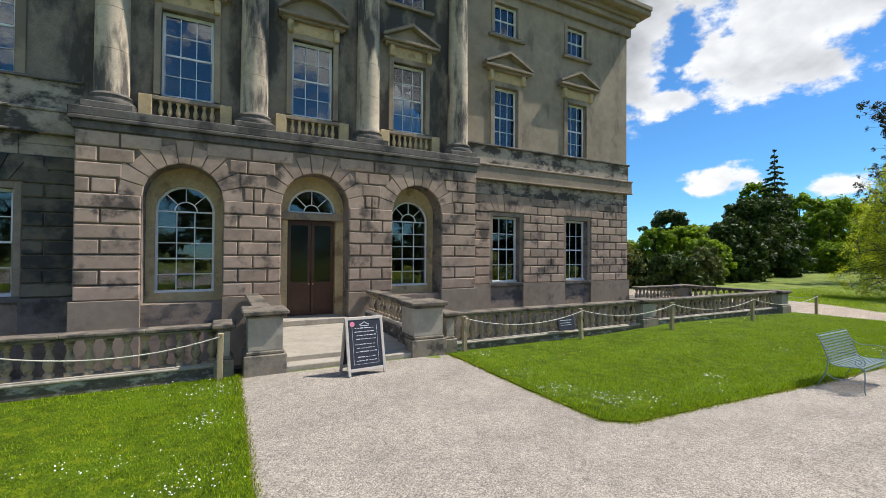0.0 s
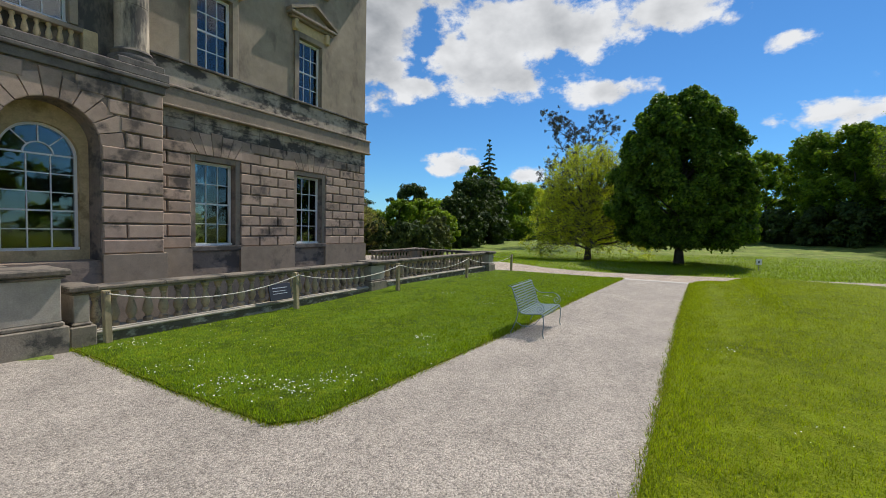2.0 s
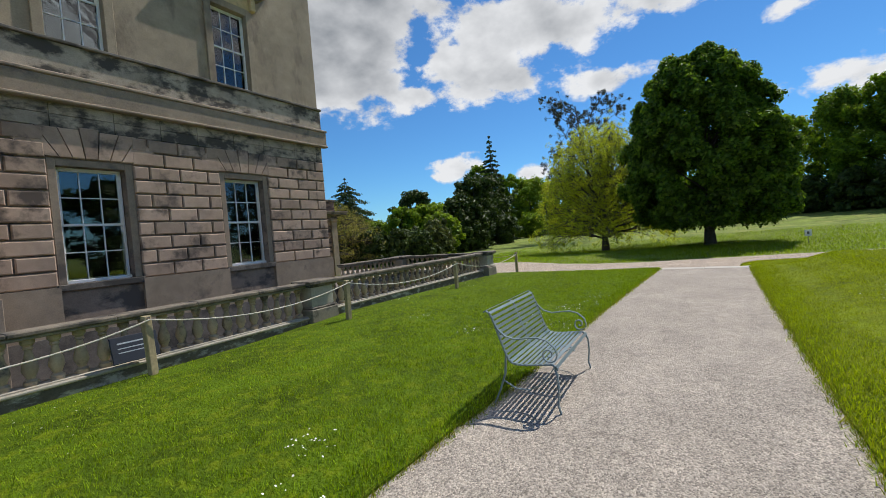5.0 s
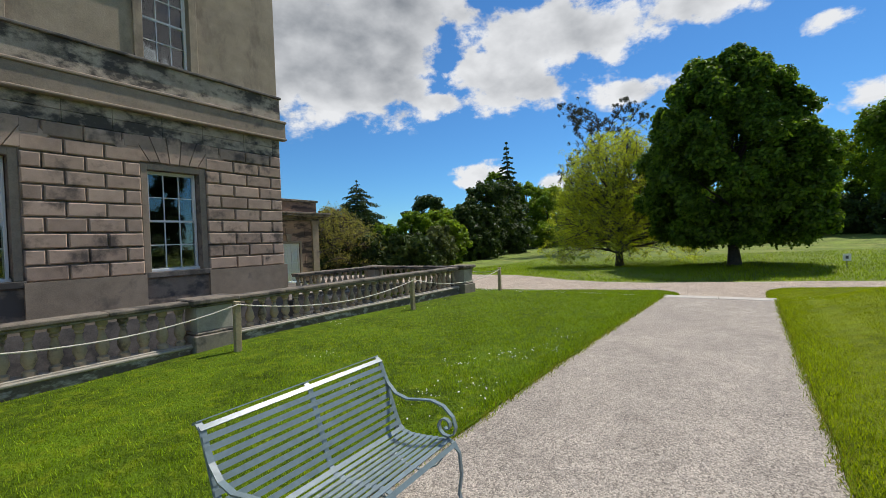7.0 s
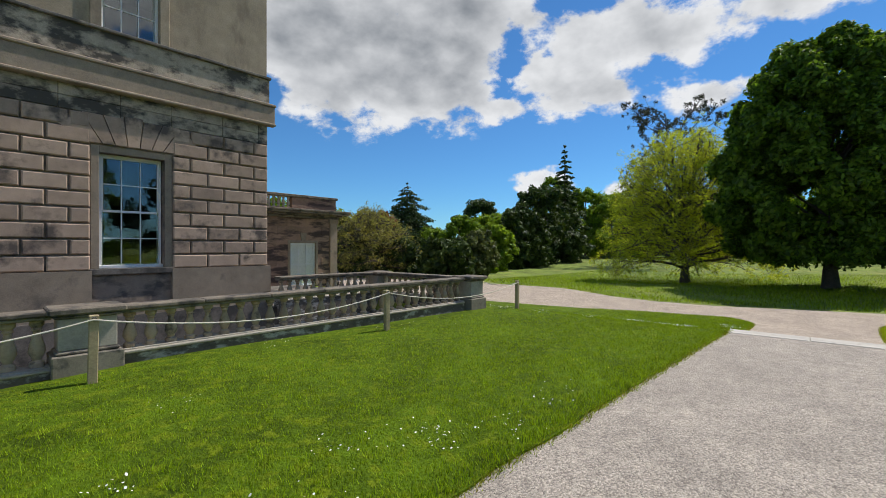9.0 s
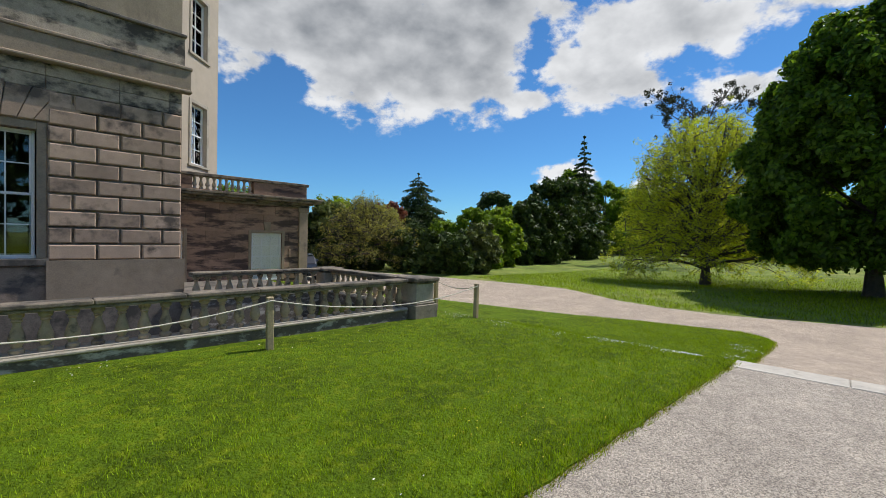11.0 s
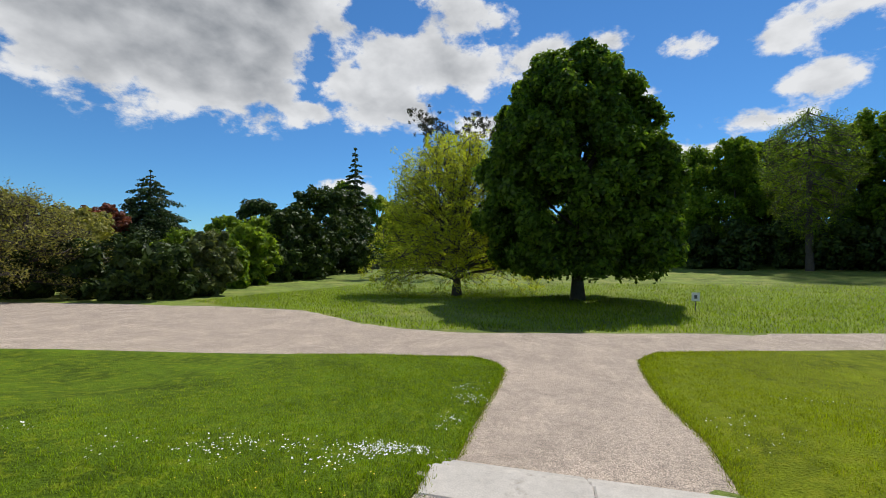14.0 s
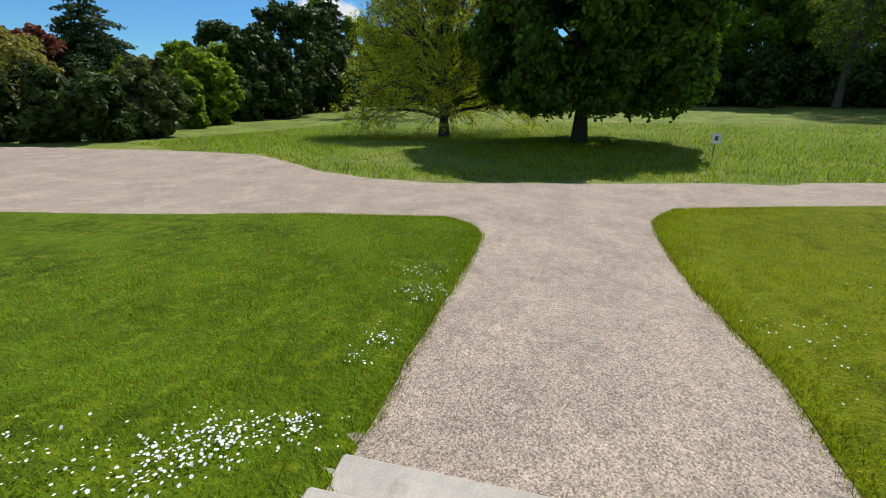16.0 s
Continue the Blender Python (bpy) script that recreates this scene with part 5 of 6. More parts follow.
def limb(rng, a, b, sag=0.0, n=5, wander=0.15):
    a, b = np.array(a, float), np.array(b, float)
    L = np.linalg.norm(b - a)
    return [tuple(a + (b - a) * t + np.array([0, 0, sag * L * 4 * t * (1 - t)]) + (rng.normal(size=3) * wander * L * 0.12 if 0 < t < 1 else 0)) for t in np.linspace(0, 1, n)]


def broadleaf(x, y, label, height, radius, low, material, seed, count, leaf, clumps=90, clump_r=0.2, widest=0.35, trunk_r=0.3, hollow=0.55, limbs=16, group="", lean=(0, 0), topness=0.7):
    """A tree: tapered trunk, limbs, and a crown of single leaves in uneven clumps."""
    rng = np.random.default_rng(seed)
    z0 = ground_z(x, y)
    tr = thing("tree", label, "tree", group)
    tr.location = (x, y, z0 - 0.05)
    H = height
    cs, rs = [], []
    n_lobe = max(10, clumps // 6)
    for i in range(n_lobe):
        u = (i + rng.random()) / n_lobe
        z = low + (H - low) * u
        if u < widest:
            rad = radius * (0.62 + 0.38 * math.sin(math.pi / 2 * u / widest))
        else:
            rad = radius * math.cos(math.pi / 2 * (u - widest) / (1 - widest)) ** topness
        a = i * 2.39996 + rng.normal() * 0.3
        k = (hollow + (1 - hollow) * rng.random()) * rad * (1 + 0.10 * math.sin(a * 3 + seed) + 0.10 * math.sin(a * 2 + z * 1.1)) * rng.uniform(0.86, 1.1)
        big = clump_r * radius * rng.uniform(0.8, 1.35)
        k = max(0.0, k - big * 0.6)
        c = (k * math.cos(a) + lean[0] * u, k * math.sin(a) + lean[1] * u, min(z, H - big * 0.9))
        for _ in range(7):
            d = rng.normal(size=3)
            d[2] = abs(d[2]) * 0.9 - 0.25
            d = d / np.linalg.norm(d) * big * rng.uniform(0.5, 1.05)
            cs.append((c[0] + d[0], c[1] + d[1], max(low * 0.7, c[2] + d[2])))
            rs.append(big * rng.uniform(0.3, 0.62))
    g = Geo()
    g.tube([(0, 0, -0.3), (0, 0, 0.0)], trunk_r * 1.7, trunk_r * 1.25, 10)
    g.tube([(0, 0, 0), (0.05, 0.03, low + 0.3), (lean[0] * 0.3, lean[1] * 0.3, H * 0.45), (lean[0] * 0.6, lean[1] * 0.6, H * 0.85)], trunk_r * 1.25, 0.03, 10)
    part("trunk", g, M_BARK, tr, "", True)
    g = Geo()
    for i in rng.choice(len(cs), min(limbs, len(cs)), replace=False):
        c = cs[i]
        zt = max(low * 0.8, min(H * 0.75, c[2] * 0.7))
        g.tube(limb(rng, (0, 0, zt), c, 0.06), trunk_r * 0.3, 0.015, 5)
    if g.v:
        tagged(part("limb_work", g, M_BARK, tr), kind="stuff")
    part("crown", leaves("crown", cs, rs, count, leaf, material, seed), material, tr)
    return tr


def along(profile, u):
    for (u0, r0), (u1, r1) in zip(profile, profile[1:]):
        if u <= u1:
            return r0 + (r1 - r0) * (u - u0) / (u1 - u0)
    return profile[-1][1]


def bunch_tree(x, y, label, height, radius, low, profile, material, seed, count, leaf, lobes, bunch_r, trunk_r):
    """A dense tree whose outer crown is made of many drooping bunches of large leaves."""
    rng = np.random.default_rng(seed)
    tr = thing("tree", label, "tree")
    tr.location = (x, y, ground_z(x, y) - 0.05)
    part("trunk", Geo().tube([(0, 0, -0.3), (0, 0, 0.3), (0.05, 0.04, 1.6), (0.1, 0, 5), (0, 0.1, height * 0.9)], trunk_r * 1.3, 0.04, 12), M_BARK, tr, "", True)
    cs, rs = [], []
    for i in range(lobes):
        u = ((i + rng.random()) / lobes) ** 0.9
        a = i * 2.39996 + rng.normal() * 0.2
        big = bunch_r * rng.uniform(1.8, 3.4) * (1.0 - 0.35 * u)
        r = max(0.0, radius * along(profile, u) * rng.uniform(0.82, 1.06) - big * 0.75)
        c = np.array([r * math.cos(a), r * math.sin(a) + 0.5 * u, low + (height - low) * u - big * 0.5])
        out = np.array([math.cos(a), math.sin(a), 0.5])
        for _ in range(15):
            d = rng.normal(size=3) + out * 0.9
            d = d / np.linalg.norm(d) * big * rng.uniform(0.75, 1.12)
            q = c + d * np.array([1, 1, 0.8])
            cs.append((q[0], q[1], max(low + 0.3 * rng.random(), q[2])))
            rs.append(bunch_r * rng.uniform(0.5, 1.05))
        cs.append((c[0] * 0.85, c[1] * 0.85, max(low + big * 0.7, c[2])))
        rs.append(big * 0.8)
    g = Geo()
    for k in range(46):
        c = cs[int(rng.integers(len(cs)))]
        g.tube(limb(rng, (0, 0, max(1.1, c[2] * 0.62)), c, 0.04), trunk_r * 0.28, 0.015, 5)
    tagged(part("limb_work", g, M_BARK, tr), kind="stuff")
    part("crown", leaves("crown", cs, rs, count, leaf, material, seed, 0.5), material, tr)


def fan_tree(x, y, label, height, radius, fork, profile, material, seed, count, leaf, limbs, trunk_r, lift=0.10, fluff=0.26):
    """A light tree: limbs fan out of a short trunk and break up into fine twigs with young leaves."""
    rng = np.random.default_rng(seed)
    tr = thing("tree", label, "tree")
    tr.location = (x, y, ground_z(x, y) - 0.1)
    part("trunk", Geo().tube([(0, 0, -0.3), (0, 0, 0.2), (0.03, 0, fork * 0.7), (0.0, 0.05, fork * 1.5), (0.1, 0, height * 0.5), (0, 0, height * 0.9)], trunk_r * 1.25, 0.03, 12), M_BARK, tr, "", True)
    g = Geo()
    cs, rs = [], []

    def surface(u, a, k=1.0):
        r = radius * along(profile, u) * k
        return np.array([r * math.cos(a), r * math.sin(a), fork * 0.5 + (height - fork * 0.5) * u])

    def curve(p, q, up, n=6):
        d = np.linalg.norm(q - p)
        return [p + (q - p) * t + np.array([0, 0, up * d * 4 * t * (1 - t)]) + rng.normal(size=3) * 0.018 * d * (0 < t < 1) for t in np.linspace(0, 1, n)]
    for i in range(limbs):
        u = ((i + 0.5) / limbs) ** 0.85
        a = i * 2.39996 + rng.normal() * 0.15
        st = np.array([0, 0, fork * (0.75 + 1.3 * u) + height * 0.22 * u])
        main = curve(st, surface(u, a, 0.9), lift * (1 - u) + 0.03)
        g.tube([tuple(p) for p in main], trunk_r * (0.30 - 0.12 * u), 0.02, 5)
        for j in range(9):
            b = main[1 + j % 5]
            tip = surface(min(1.0, max(0.0, u + rng.normal() * 0.10)), a + rng.normal() * 0.32, rng.uniform(0.82, 1.03))
            tip = b + (tip - b) * rng.uniform(0.75, 1.0)
            br = curve(b, tip, lift * 0.7 * (1 - u) + 0.02, 5)
            g.tube([tuple(p) for p in br], 0.035, 0.008, 4)
            for p in br[1:]:
                for _ in range(2):
                    o = p + rng.normal(size=3) * fluff * 1.5
                    g.tube([tuple(p), tuple(o)], 0.011, 0.004, 3)
                    cs.append(tuple(o))
                    rs.append(fluff * rng.uniform(0.6, 1.25))
    tagged(part("branch_work", g, M_BARK, tr), kind="stuff")
    part("crown", leaves("crown", cs, rs, count, leaf, material, seed), material, tr)


def conifer(x, y, label, height, radius, low, material, seed, tiers, count, leaf, gap=0.35, trunk_r=0.35, droop=0.12):
    """A conifer with flat tiers of boughs."""
    rng = np.random.default_rng(seed)
    tr = thing("conifer", label, "tree")
    tr.location = (x, y, ground_z(x, y) - 0.05)
    part("trunk", Geo().tube([(0, 0, -0.3), (0, 0, height * 0.5), (0, 0, height)], trunk_r, 0.03, 8), M_BARK, tr, "", True)
    g = Geo()
    cs, rs = [], []
    for k in range(tiers):
        u = k / (tiers - 1)
        zk = low + (height - low) * u ** 0.92
        rad = radius * (1 - u) ** 0.75 * rng.uniform(0.78, 1.08) + 0.12
        n = max(5, int(6 + 8 * (1 - u)))
        for j in range(n):
            a = 2 * math.pi * (j + rng.random() * 0.6) / n + k
            rr = rad * rng.uniform(0.5, 1.2)
            z = zk + rng.normal() * 0.13 * (height - low) / tiers
            tip = (rr * math.cos(a), rr * math.sin(a), z - droop * rr)
            g.tube([(0, 0, z), (tip[0] * 0.5, tip[1] * 0.5, z + 0.02 * rr), tip], 0.05 + 0.04 * (1 - u), 0.01, 4)
            for t in (0.35, 0.6, 0.82, 1.0):
                cs.append((tip[0] * t, tip[1] * t, z - droop * rr * t * t))
                rs.append(max(0.15, rr * 0.2))
    tagged(part("bough_work", g, M_BARK, tr), kind="stuff")
    part("needles", leaves("needles", cs, rs, count, leaf, material, seed, 0.0, gap), material, tr)


L_DARK = leaf_mat("dark_maple_leaf", (0.095, 0.172, 0.024), 0.62, 0.45)
L_YELLOW = leaf_mat("young_yellow_leaf", (0.40, 0.44, 0.05), 0.35, 0.55)
L_MID = leaf_mat("mid_green_leaf", (0.16, 0.25, 0.025), 0.5, 0.44)
L_FRESH = leaf_mat("fresh_green_leaf", (0.20, 0.29, 0.035), 0.4, 0.48)
L_DEEP = leaf_mat("deep_evergreen_leaf", (0.045, 0.08, 0.02), 0.5, 0.2)
L_PINE = leaf_mat("blue_green_needle", (0.045, 0.08, 0.03), 0.45, 0.15)
L_BROWN = leaf_mat("olive_brown_leaf", (0.27, 0.26, 0.09), 0.4, 0.4)
L_RED = leaf_mat("copper_red_leaf", (0.22, 0.075, 0.06), 0.35, 0.3)
L_GUM = leaf_mat("dull_gum_leaf", (0.055, 0.06, 0.05), 0.5, 0.15)
L_GREY = leaf_mat("grey_green_leaf", (0.12, 0.15, 0.065), 0.4, 0.3)

bunch_tree(31.6, -12.1, "large dense dark green broadleaf tree in the meadow", 15.3, 5.8, 1.9,
           [(0, 0.6), (0.1, 0.88), (0.25, 1.0), (0.5, 0.95), (0.7, 0.82), (0.83, 0.66), (0.92, 0.5), (1.0, 0.3)], L_DARK, 5, 190000, 0.15, 165, 0.42, 0.45)
fan_tree(36.3, -3.1, "yellow-green young-leaved tree with fine fanning branches", 12.6, 7.4, 1.5,
         [(0, 0.9), (0.12, 1.0), (0.3, 0.9), (0.5, 0.79), (0.7, 0.68), (0.85, 0.56), (0.95, 0.38), (1.0, 0.18)], L_YELLOW, 9, 95000, 0.068, 64, 0.42)
EY = Vector((4.66, -11.48, 1.65))


def far_place(az, d):
    return EY.x + d * math.cos(radians(az)), EY.y + d * math.sin(radians(az))


def far_tree(az, d, el, half, label, material, seed, count=9000, leaf=0.26, low=0.15, **kw):
    """A tree of the wood, by bearing, distance, height angle and half width in degrees from the steps."""
    x, y = far_place(az, d)
    h = EY.z + d * math.tan(radians(el)) - ground_z(x, y)
    return broadleaf(x, y, label, h, d * math.tan(radians(half * 1.4)), low, material, seed, count, leaf, kw.pop("clumps", 170), kw.pop("clump_r", 0.26), kw.pop("widest", 0.5), 0.3, kw.pop("hollow", 0.5), 8, "wood", topness=0.45, **kw)


# tall thin gum tree behind the yellow tree: bare stem with tufts near the top
def gum_tree():
    x, y = far_place(15.2, 58)
    z = ground_z(x, y)
    tr = thing("tree", "tall thin gum tree with sparse dark blue-green tufts", "tree")
    tr.location = (x, y, z)
    rng = np.random.default_rng(3)
    cs, rs = [], []
    g = Geo()
    g.tube([(0, 0, -0.3), (0.3, -0.4, 8), (-0.3, 0.5, 15), (0, 1.2, 21)], 0.4, 0.05, 8)
    for y0_, zz, r in ((3.0, 22.2, 1.0), (1.8, 21.5, 1.0), (2.6, 20.3, 0.8), (1.2, 19.4, 0.9), (-0.6, 19.6, 0.8), (-1.4, 21.0, 0.9), (-2.6, 20.2, 0.8), (-3.0, 18.8, 0.7), (0.2, 17.6, 0.9), (1.9, 17.2, 0.8), (-1.6, 17.6, 0.8),
                      (2.2, 14.6, 0.9), (1.4, 13.4, 0.9), (2.8, 12.8, 0.8), (3.2, 11.4, 0.9), (1.8, 11.0, 0.8), (0.6, 15.6, 0.8), (-1.9, 14.5, 0.8)):
        yy = y0_ * 1.75
        g.tube(limb(rng, (0, yy * 0.15, zz - 3.4), (0, yy, zz), 0.05), 0.1, 0.02, 5)
        for _ in range(16):
            q = (rng.normal() * 1.0, yy + rng.normal() * 0.95, zz + rng.normal() * 0.85)
            g.tube([(0, yy * 0.9, zz - 0.6), q], 0.03, 0.012, 3)
            cs.append(q)
            rs.append(r * rng.uniform(0.2, 0.48))
    part("trunk", g, M_BARK, tr, "", True)
    part("crown", leaves("crown", cs, rs, 9000, 0.13, L_GUM, 3, 0.8), L_GUM, tr)


gum_tree()
conifer(73.6, 26.2, "tall narrow dark conifer above the wood", 21.8, 4.6, 1.0, L_PINE, 21, 21, 30000, 0.22, 0.24, droop=0.22)
conifer(48.7, 44.4, "broad dark cedar with layered boughs", 14.2, 8.6, 0.6, L_PINE, 22, 21, 60000, 0.18, 0.26, 0.5, 0.24)
WOOD = [
    # bearing, distance, height angle, half width, leaf, label
    (33.4, 56, 9.0, 3.6, L_DEEP, "dark evergreen tree at the wood's edge"), (36.6, 50, 6.0, 3.2, L_DEEP, "dark evergreen tree at the wood's edge"),
    (30.4, 64, 8.4, 2.8, L_DEEP, "dark evergreen tree at the wood's edge"), (29.8, 94, 9.8, 2.4, L_MID, "tall mid-green tree in the wood"),
    (25.6, 92, 8.0, 2.4, L_MID, "tall mid-green tree in the wood"), (40.2, 84, 6.8, 2.8, L_DEEP, "round dark tree over the wood"),
    (41.6, 40, 3.4, 3.0, L_FRESH, "fresh green tree at the wood's edge"), (38.4, 70, 4.8, 3.2, L_FRESH, "fresh green tree at the wood's edge"),
    (46.2, 30, 2.6, 2.6, L_GREY, "low grey-green bush at the drive"), (44.0, 66, 4.6, 2.6, L_MID, "mid-green tree in the wood"),
    (48.6, 66, 2.6, 3.0, L_MID, "mid-green tree in the wood"), (58.0, 60, 4.6, 3.4, L_BROWN, "olive-brown tree in spring leaf"),
    (55.6, 68, 5.2, 2.2, L_RED, "copper-red tree among the green"), 
    (63.5, 62, 5.6, 3.4, L_FRESH, "fresh green tree at the wood's edge"), (67.5, 36, 5.0, 3.4, L_GREY, "grey-green bushy tree at the drive"),
    (72.0, 54, 6.5, 4.0, L_MID, "mid-green tree in the wood"), (77.0, 56, 6.0, 4.2, L_MID, "mid-green tree in the wood"),
    ]
WOOD_MIDDLE = [
    (22.6, 96, 7.2, 2.8, L_FRESH, "fresh green tree on the far slope"), (19.8, 104, 6.4, 2.8, L_YELLOW, "yellow-green tree on the far slope"),
    (17.0, 98, 6.6, 2.8, L_FRESH, "fresh green tree on the far slope"), (13.4, 90, 6.6, 3.0, L_MID, "mid-green tree in the wood"),
    (10.0, 84, 7.0, 3.2, L_FRESH, "fresh green tree at the wood's edge"), (5.5, 80, 8.0, 3.6, L_MID, "mid-green tree in the wood"),
    (0.5, 78, 9.0, 3.8, L_MID, "mid-green tree in the wood"), (-4.5, 76, 9.8, 3.8, L_MID, "mid-green tree in the wood"),
    (-9.5, 74, 10.8, 3.8, L_MID, "mid-green tree in the wood"), 
    ]
WOOD_SOUTH = [
    (-14.2, 70, 12.8, 3.6, L_MID, "mid-green tree in the wood"),
    (-18.2, 68, 13.6, 3.4, L_MID, "tall mid-green tree of the wood"), (-21.6, 72, 12.8, 3.2, L_DEEP, "dark tree of the wood"),
    (-24.6, 70, 12.4, 3.4, L_FRESH, "fresh green tree of the wood"), (-28.2, 68, 13.6, 3.4, L_MID, "tall mid-green tree of the wood"),
    (-31.6, 66, 14.0, 3.6, L_MID, "tall mid-green tree of the wood"), (-36.0, 66, 13.6, 3.8, L_DEEP, "dark tree of the wood"),
    (-41.0, 66, 13.0, 4.0, L_MID, "tall mid-green tree of the wood"), (-47.0, 64, 13.0, 4.2, L_MID, "tall mid-green tree of the wood"),
    (-54.0, 62, 13.0, 4.4, L_DEEP, "dark tree of the wood"),
]
for i, (az, d, el, half, m_, lab) in enumerate(WOOD + WOOD_MIDDLE + WOOD_SOUTH):
    south = az < -12 and az > -45
    far_tree(az, d, el, half, lab, m_, 40 + i, 34000 if south else 14000 if abs(az) < 60 else 8000, 0.22 if south else 0.22 if d < 70 else 0.28,
             clumps=420 if south else 240, clump_r=0.19 if south else 0.2, hollow=0.25 if south else 0.5)
x_, y_ = far_place(62.8, 33)
fan_tree(x_, y_, "olive-brown spreading spring tree beside the drive", 5.9, 4.5, 0.7,
         [(0, 0.85), (0.15, 1.0), (0.4, 0.93), (0.65, 0.78), (0.85, 0.5), (1.0, 0.15)], L_BROWN, 62, 24000, 0.065, 44, 0.22, 0.05, 0.22)
x_, y_ = far_place(-24.6, 60)
fan_tree(x_, y_, "tall thin-leaved tree with a domed twiggy crown", 16.2, 4.9, 7.0,
         [(0, 0.25), (0.2, 0.6), (0.4, 0.85), (0.6, 1.0), (0.75, 0.97), (0.88, 0.78), (0.96, 0.5), (1.0, 0.2)], L_MID, 61, 20000, 0.085, 44, 0.4, 0.03, 0.3)
# low undergrowth that fills the foot of the wood
UNDER_NORTH = [(50, 28, 1.0, 3.4, L_DEEP), (54, 29, 1.4, 3.4, L_DEEP), (58, 31, 1.2, 3.2, L_DEEP), (62, 33, 1.2, 3.4, L_DEEP), (66, 34, 1.8, 3.4, L_DEEP), (28.5, 62, 2.2, 3.0, L_DEEP), (34.5, 50, 1.5, 3.2, L_DEEP), (51, 32, 1.0, 3.6, L_DEEP), (55, 34, 1.6, 3.2, L_DEEP), (38.5, 45, 1.2, 3.0, L_DEEP), (65, 34, 2.0, 3.4, L_DEEP), (72, 36, 3.0, 4, L_DEEP), (48, 34, 1.2, 3.0, L_DEEP), (43.5, 37, 1.5, 2.6, L_MID), (78, 38, 3.5, 4, L_MID)]
UNDER_SOUTH = [
                                     (-15, 64, 4.0, 3.0, L_DEEP), (-19, 62, 4.2, 3.4, L_DEEP), (-23, 62, 4.5, 3.4, L_DEEP), (-27, 62, 4.2, 3.4, L_DEEP), (-31, 62, 4.5, 3.4, L_DEEP), (-36, 62, 4.2, 4, L_DEEP), (-11, 66, 3.6, 3.4, L_DEEP),
                                     (-6, 68, 3.6, 3.4, L_DEEP), (0, 70, 3.2, 3.8, L_DEEP), (6, 74, 3.0, 3.4, L_DEEP), (12, 80, 2.6, 3.4, L_MID), (18, 84, 2.6, 3.4, L_MID), (23, 80, 2.4, 3.0, L_MID)]
for i, (az, d, el, half, m_) in enumerate(UNDER_NORTH + UNDER_SOUTH):
    x, y = far_place(az, d)
    h = max(2.0, EY.z + d * math.tan(radians(el)) - ground_z(x, y))
    broadleaf(x, y, "dense dark undergrowth shrub below the wood", h, d * math.tan(radians(half)), 0.1, m_, 90 + i, 6500, 0.24, 84, 0.3, 0.3, 0.12, 0.35, 0, "undergrowth")
# trees on the other side of the walk, seen in the window panes
for i, (x, y) in enumerate(((-42, -66), (-32, -72), (-22, -64), (-12, -74), (-2, -66), (8, -72), (18, -64), (28, -70), (-52, -60), (-62, -48))):
    broadleaf(x, y, "tall dark parkland tree across the lawn", 14 + 2.5 * (i % 3), 7.5, 0.2, L_MID if i % 4 == 1 else L_DEEP, 130 + i, 5000, 0.4, 60, 0.28, 0.4, 0.3, 0.4, 6, "park trees")


# ---- clouds: a far shell of vapour ----
CLOUDS = [  # bearing, height, half width, half height, weight
    (50, 27, 9, 7, 1.05), (60, 26, 8, 6, 1.0), (42, 24.5, 6, 5.5, 1.0), (71, 26.5, 8, 5.5, 0.95), (56, 36, 16, 7, 1.0), (37, 29, 6, 4.5, 1.0), (46, 19.6, 5, 2.4, 0.95), (57, 19.2, 5, 2.6, 0.95), (38.5, 20.5, 3, 2.2, 0.9),
]
WHITE_CLOUDS = [
    (24, 24, 4.5, 4, 1.0), (28.5, 21.5, 4, 3, 1.0), (18, 25.5, 4.5, 3.2, 1.0), (13, 23.8, 4, 2.2, 0.95), (23, 19, 5, 1.8, 0.95), (35, 18.2, 3.5, 1.4, 0.85), (16, 30, 6, 3, 0.9), (3, 24.5, 4.5, 2.0, 0.95), (9, 17, 3.5, 1.5, 0.95),
]
SMALL_CLOUDS = [
    (-5, 25.7, 2.45, 1.2, 0.95), (-8.5, 19.6, 1.58, 0.88, 0.95), (-14, 24.2, 2.16, 1.28, 0.95), (-22.5, 22.7, 2.16, 1.6, 0.95), (-27.5, 23.8, 2.59, 1.2, 0.9), (-26, 18, 2.88, 1.2, 1), (-21, 15, 3.6, 1.04, 1), (-13, 12.2, 4.32, 1.12, 0.95),
    (30, 9, 1.87, 1.2, 1), (26.5, 8.6, 1.73, 1.2, 0.95), (19.5, 7.2, 2.16, 0.88, 0.95), (-36, 22, 4.32, 2.4, 0.9),
]
BLUE_GAPS = [(33, 24.8, 0.9, 2.2, 0.42), (23, 29.6, 4, 1.0, 0.7), (35, 20.6, 1.6, 0.7, 0.4), (20.5, 21.8, 1.2, 0.9, 0.35), (65, 19, 3, 1.6, 0.5)]
CLOUDS_BEHIND = [
    (100, 30, 16, 7, 0.9), (140, 26, 18, 7, 0.9), (-70, 26, 14, 6, 0.9), (-110, 30, 18, 8, 1.0), (-150, 26, 16, 6, 0.9), (-90, 45, 20, 8, 0.8), (180, 40, 20, 8, 0.9),
]


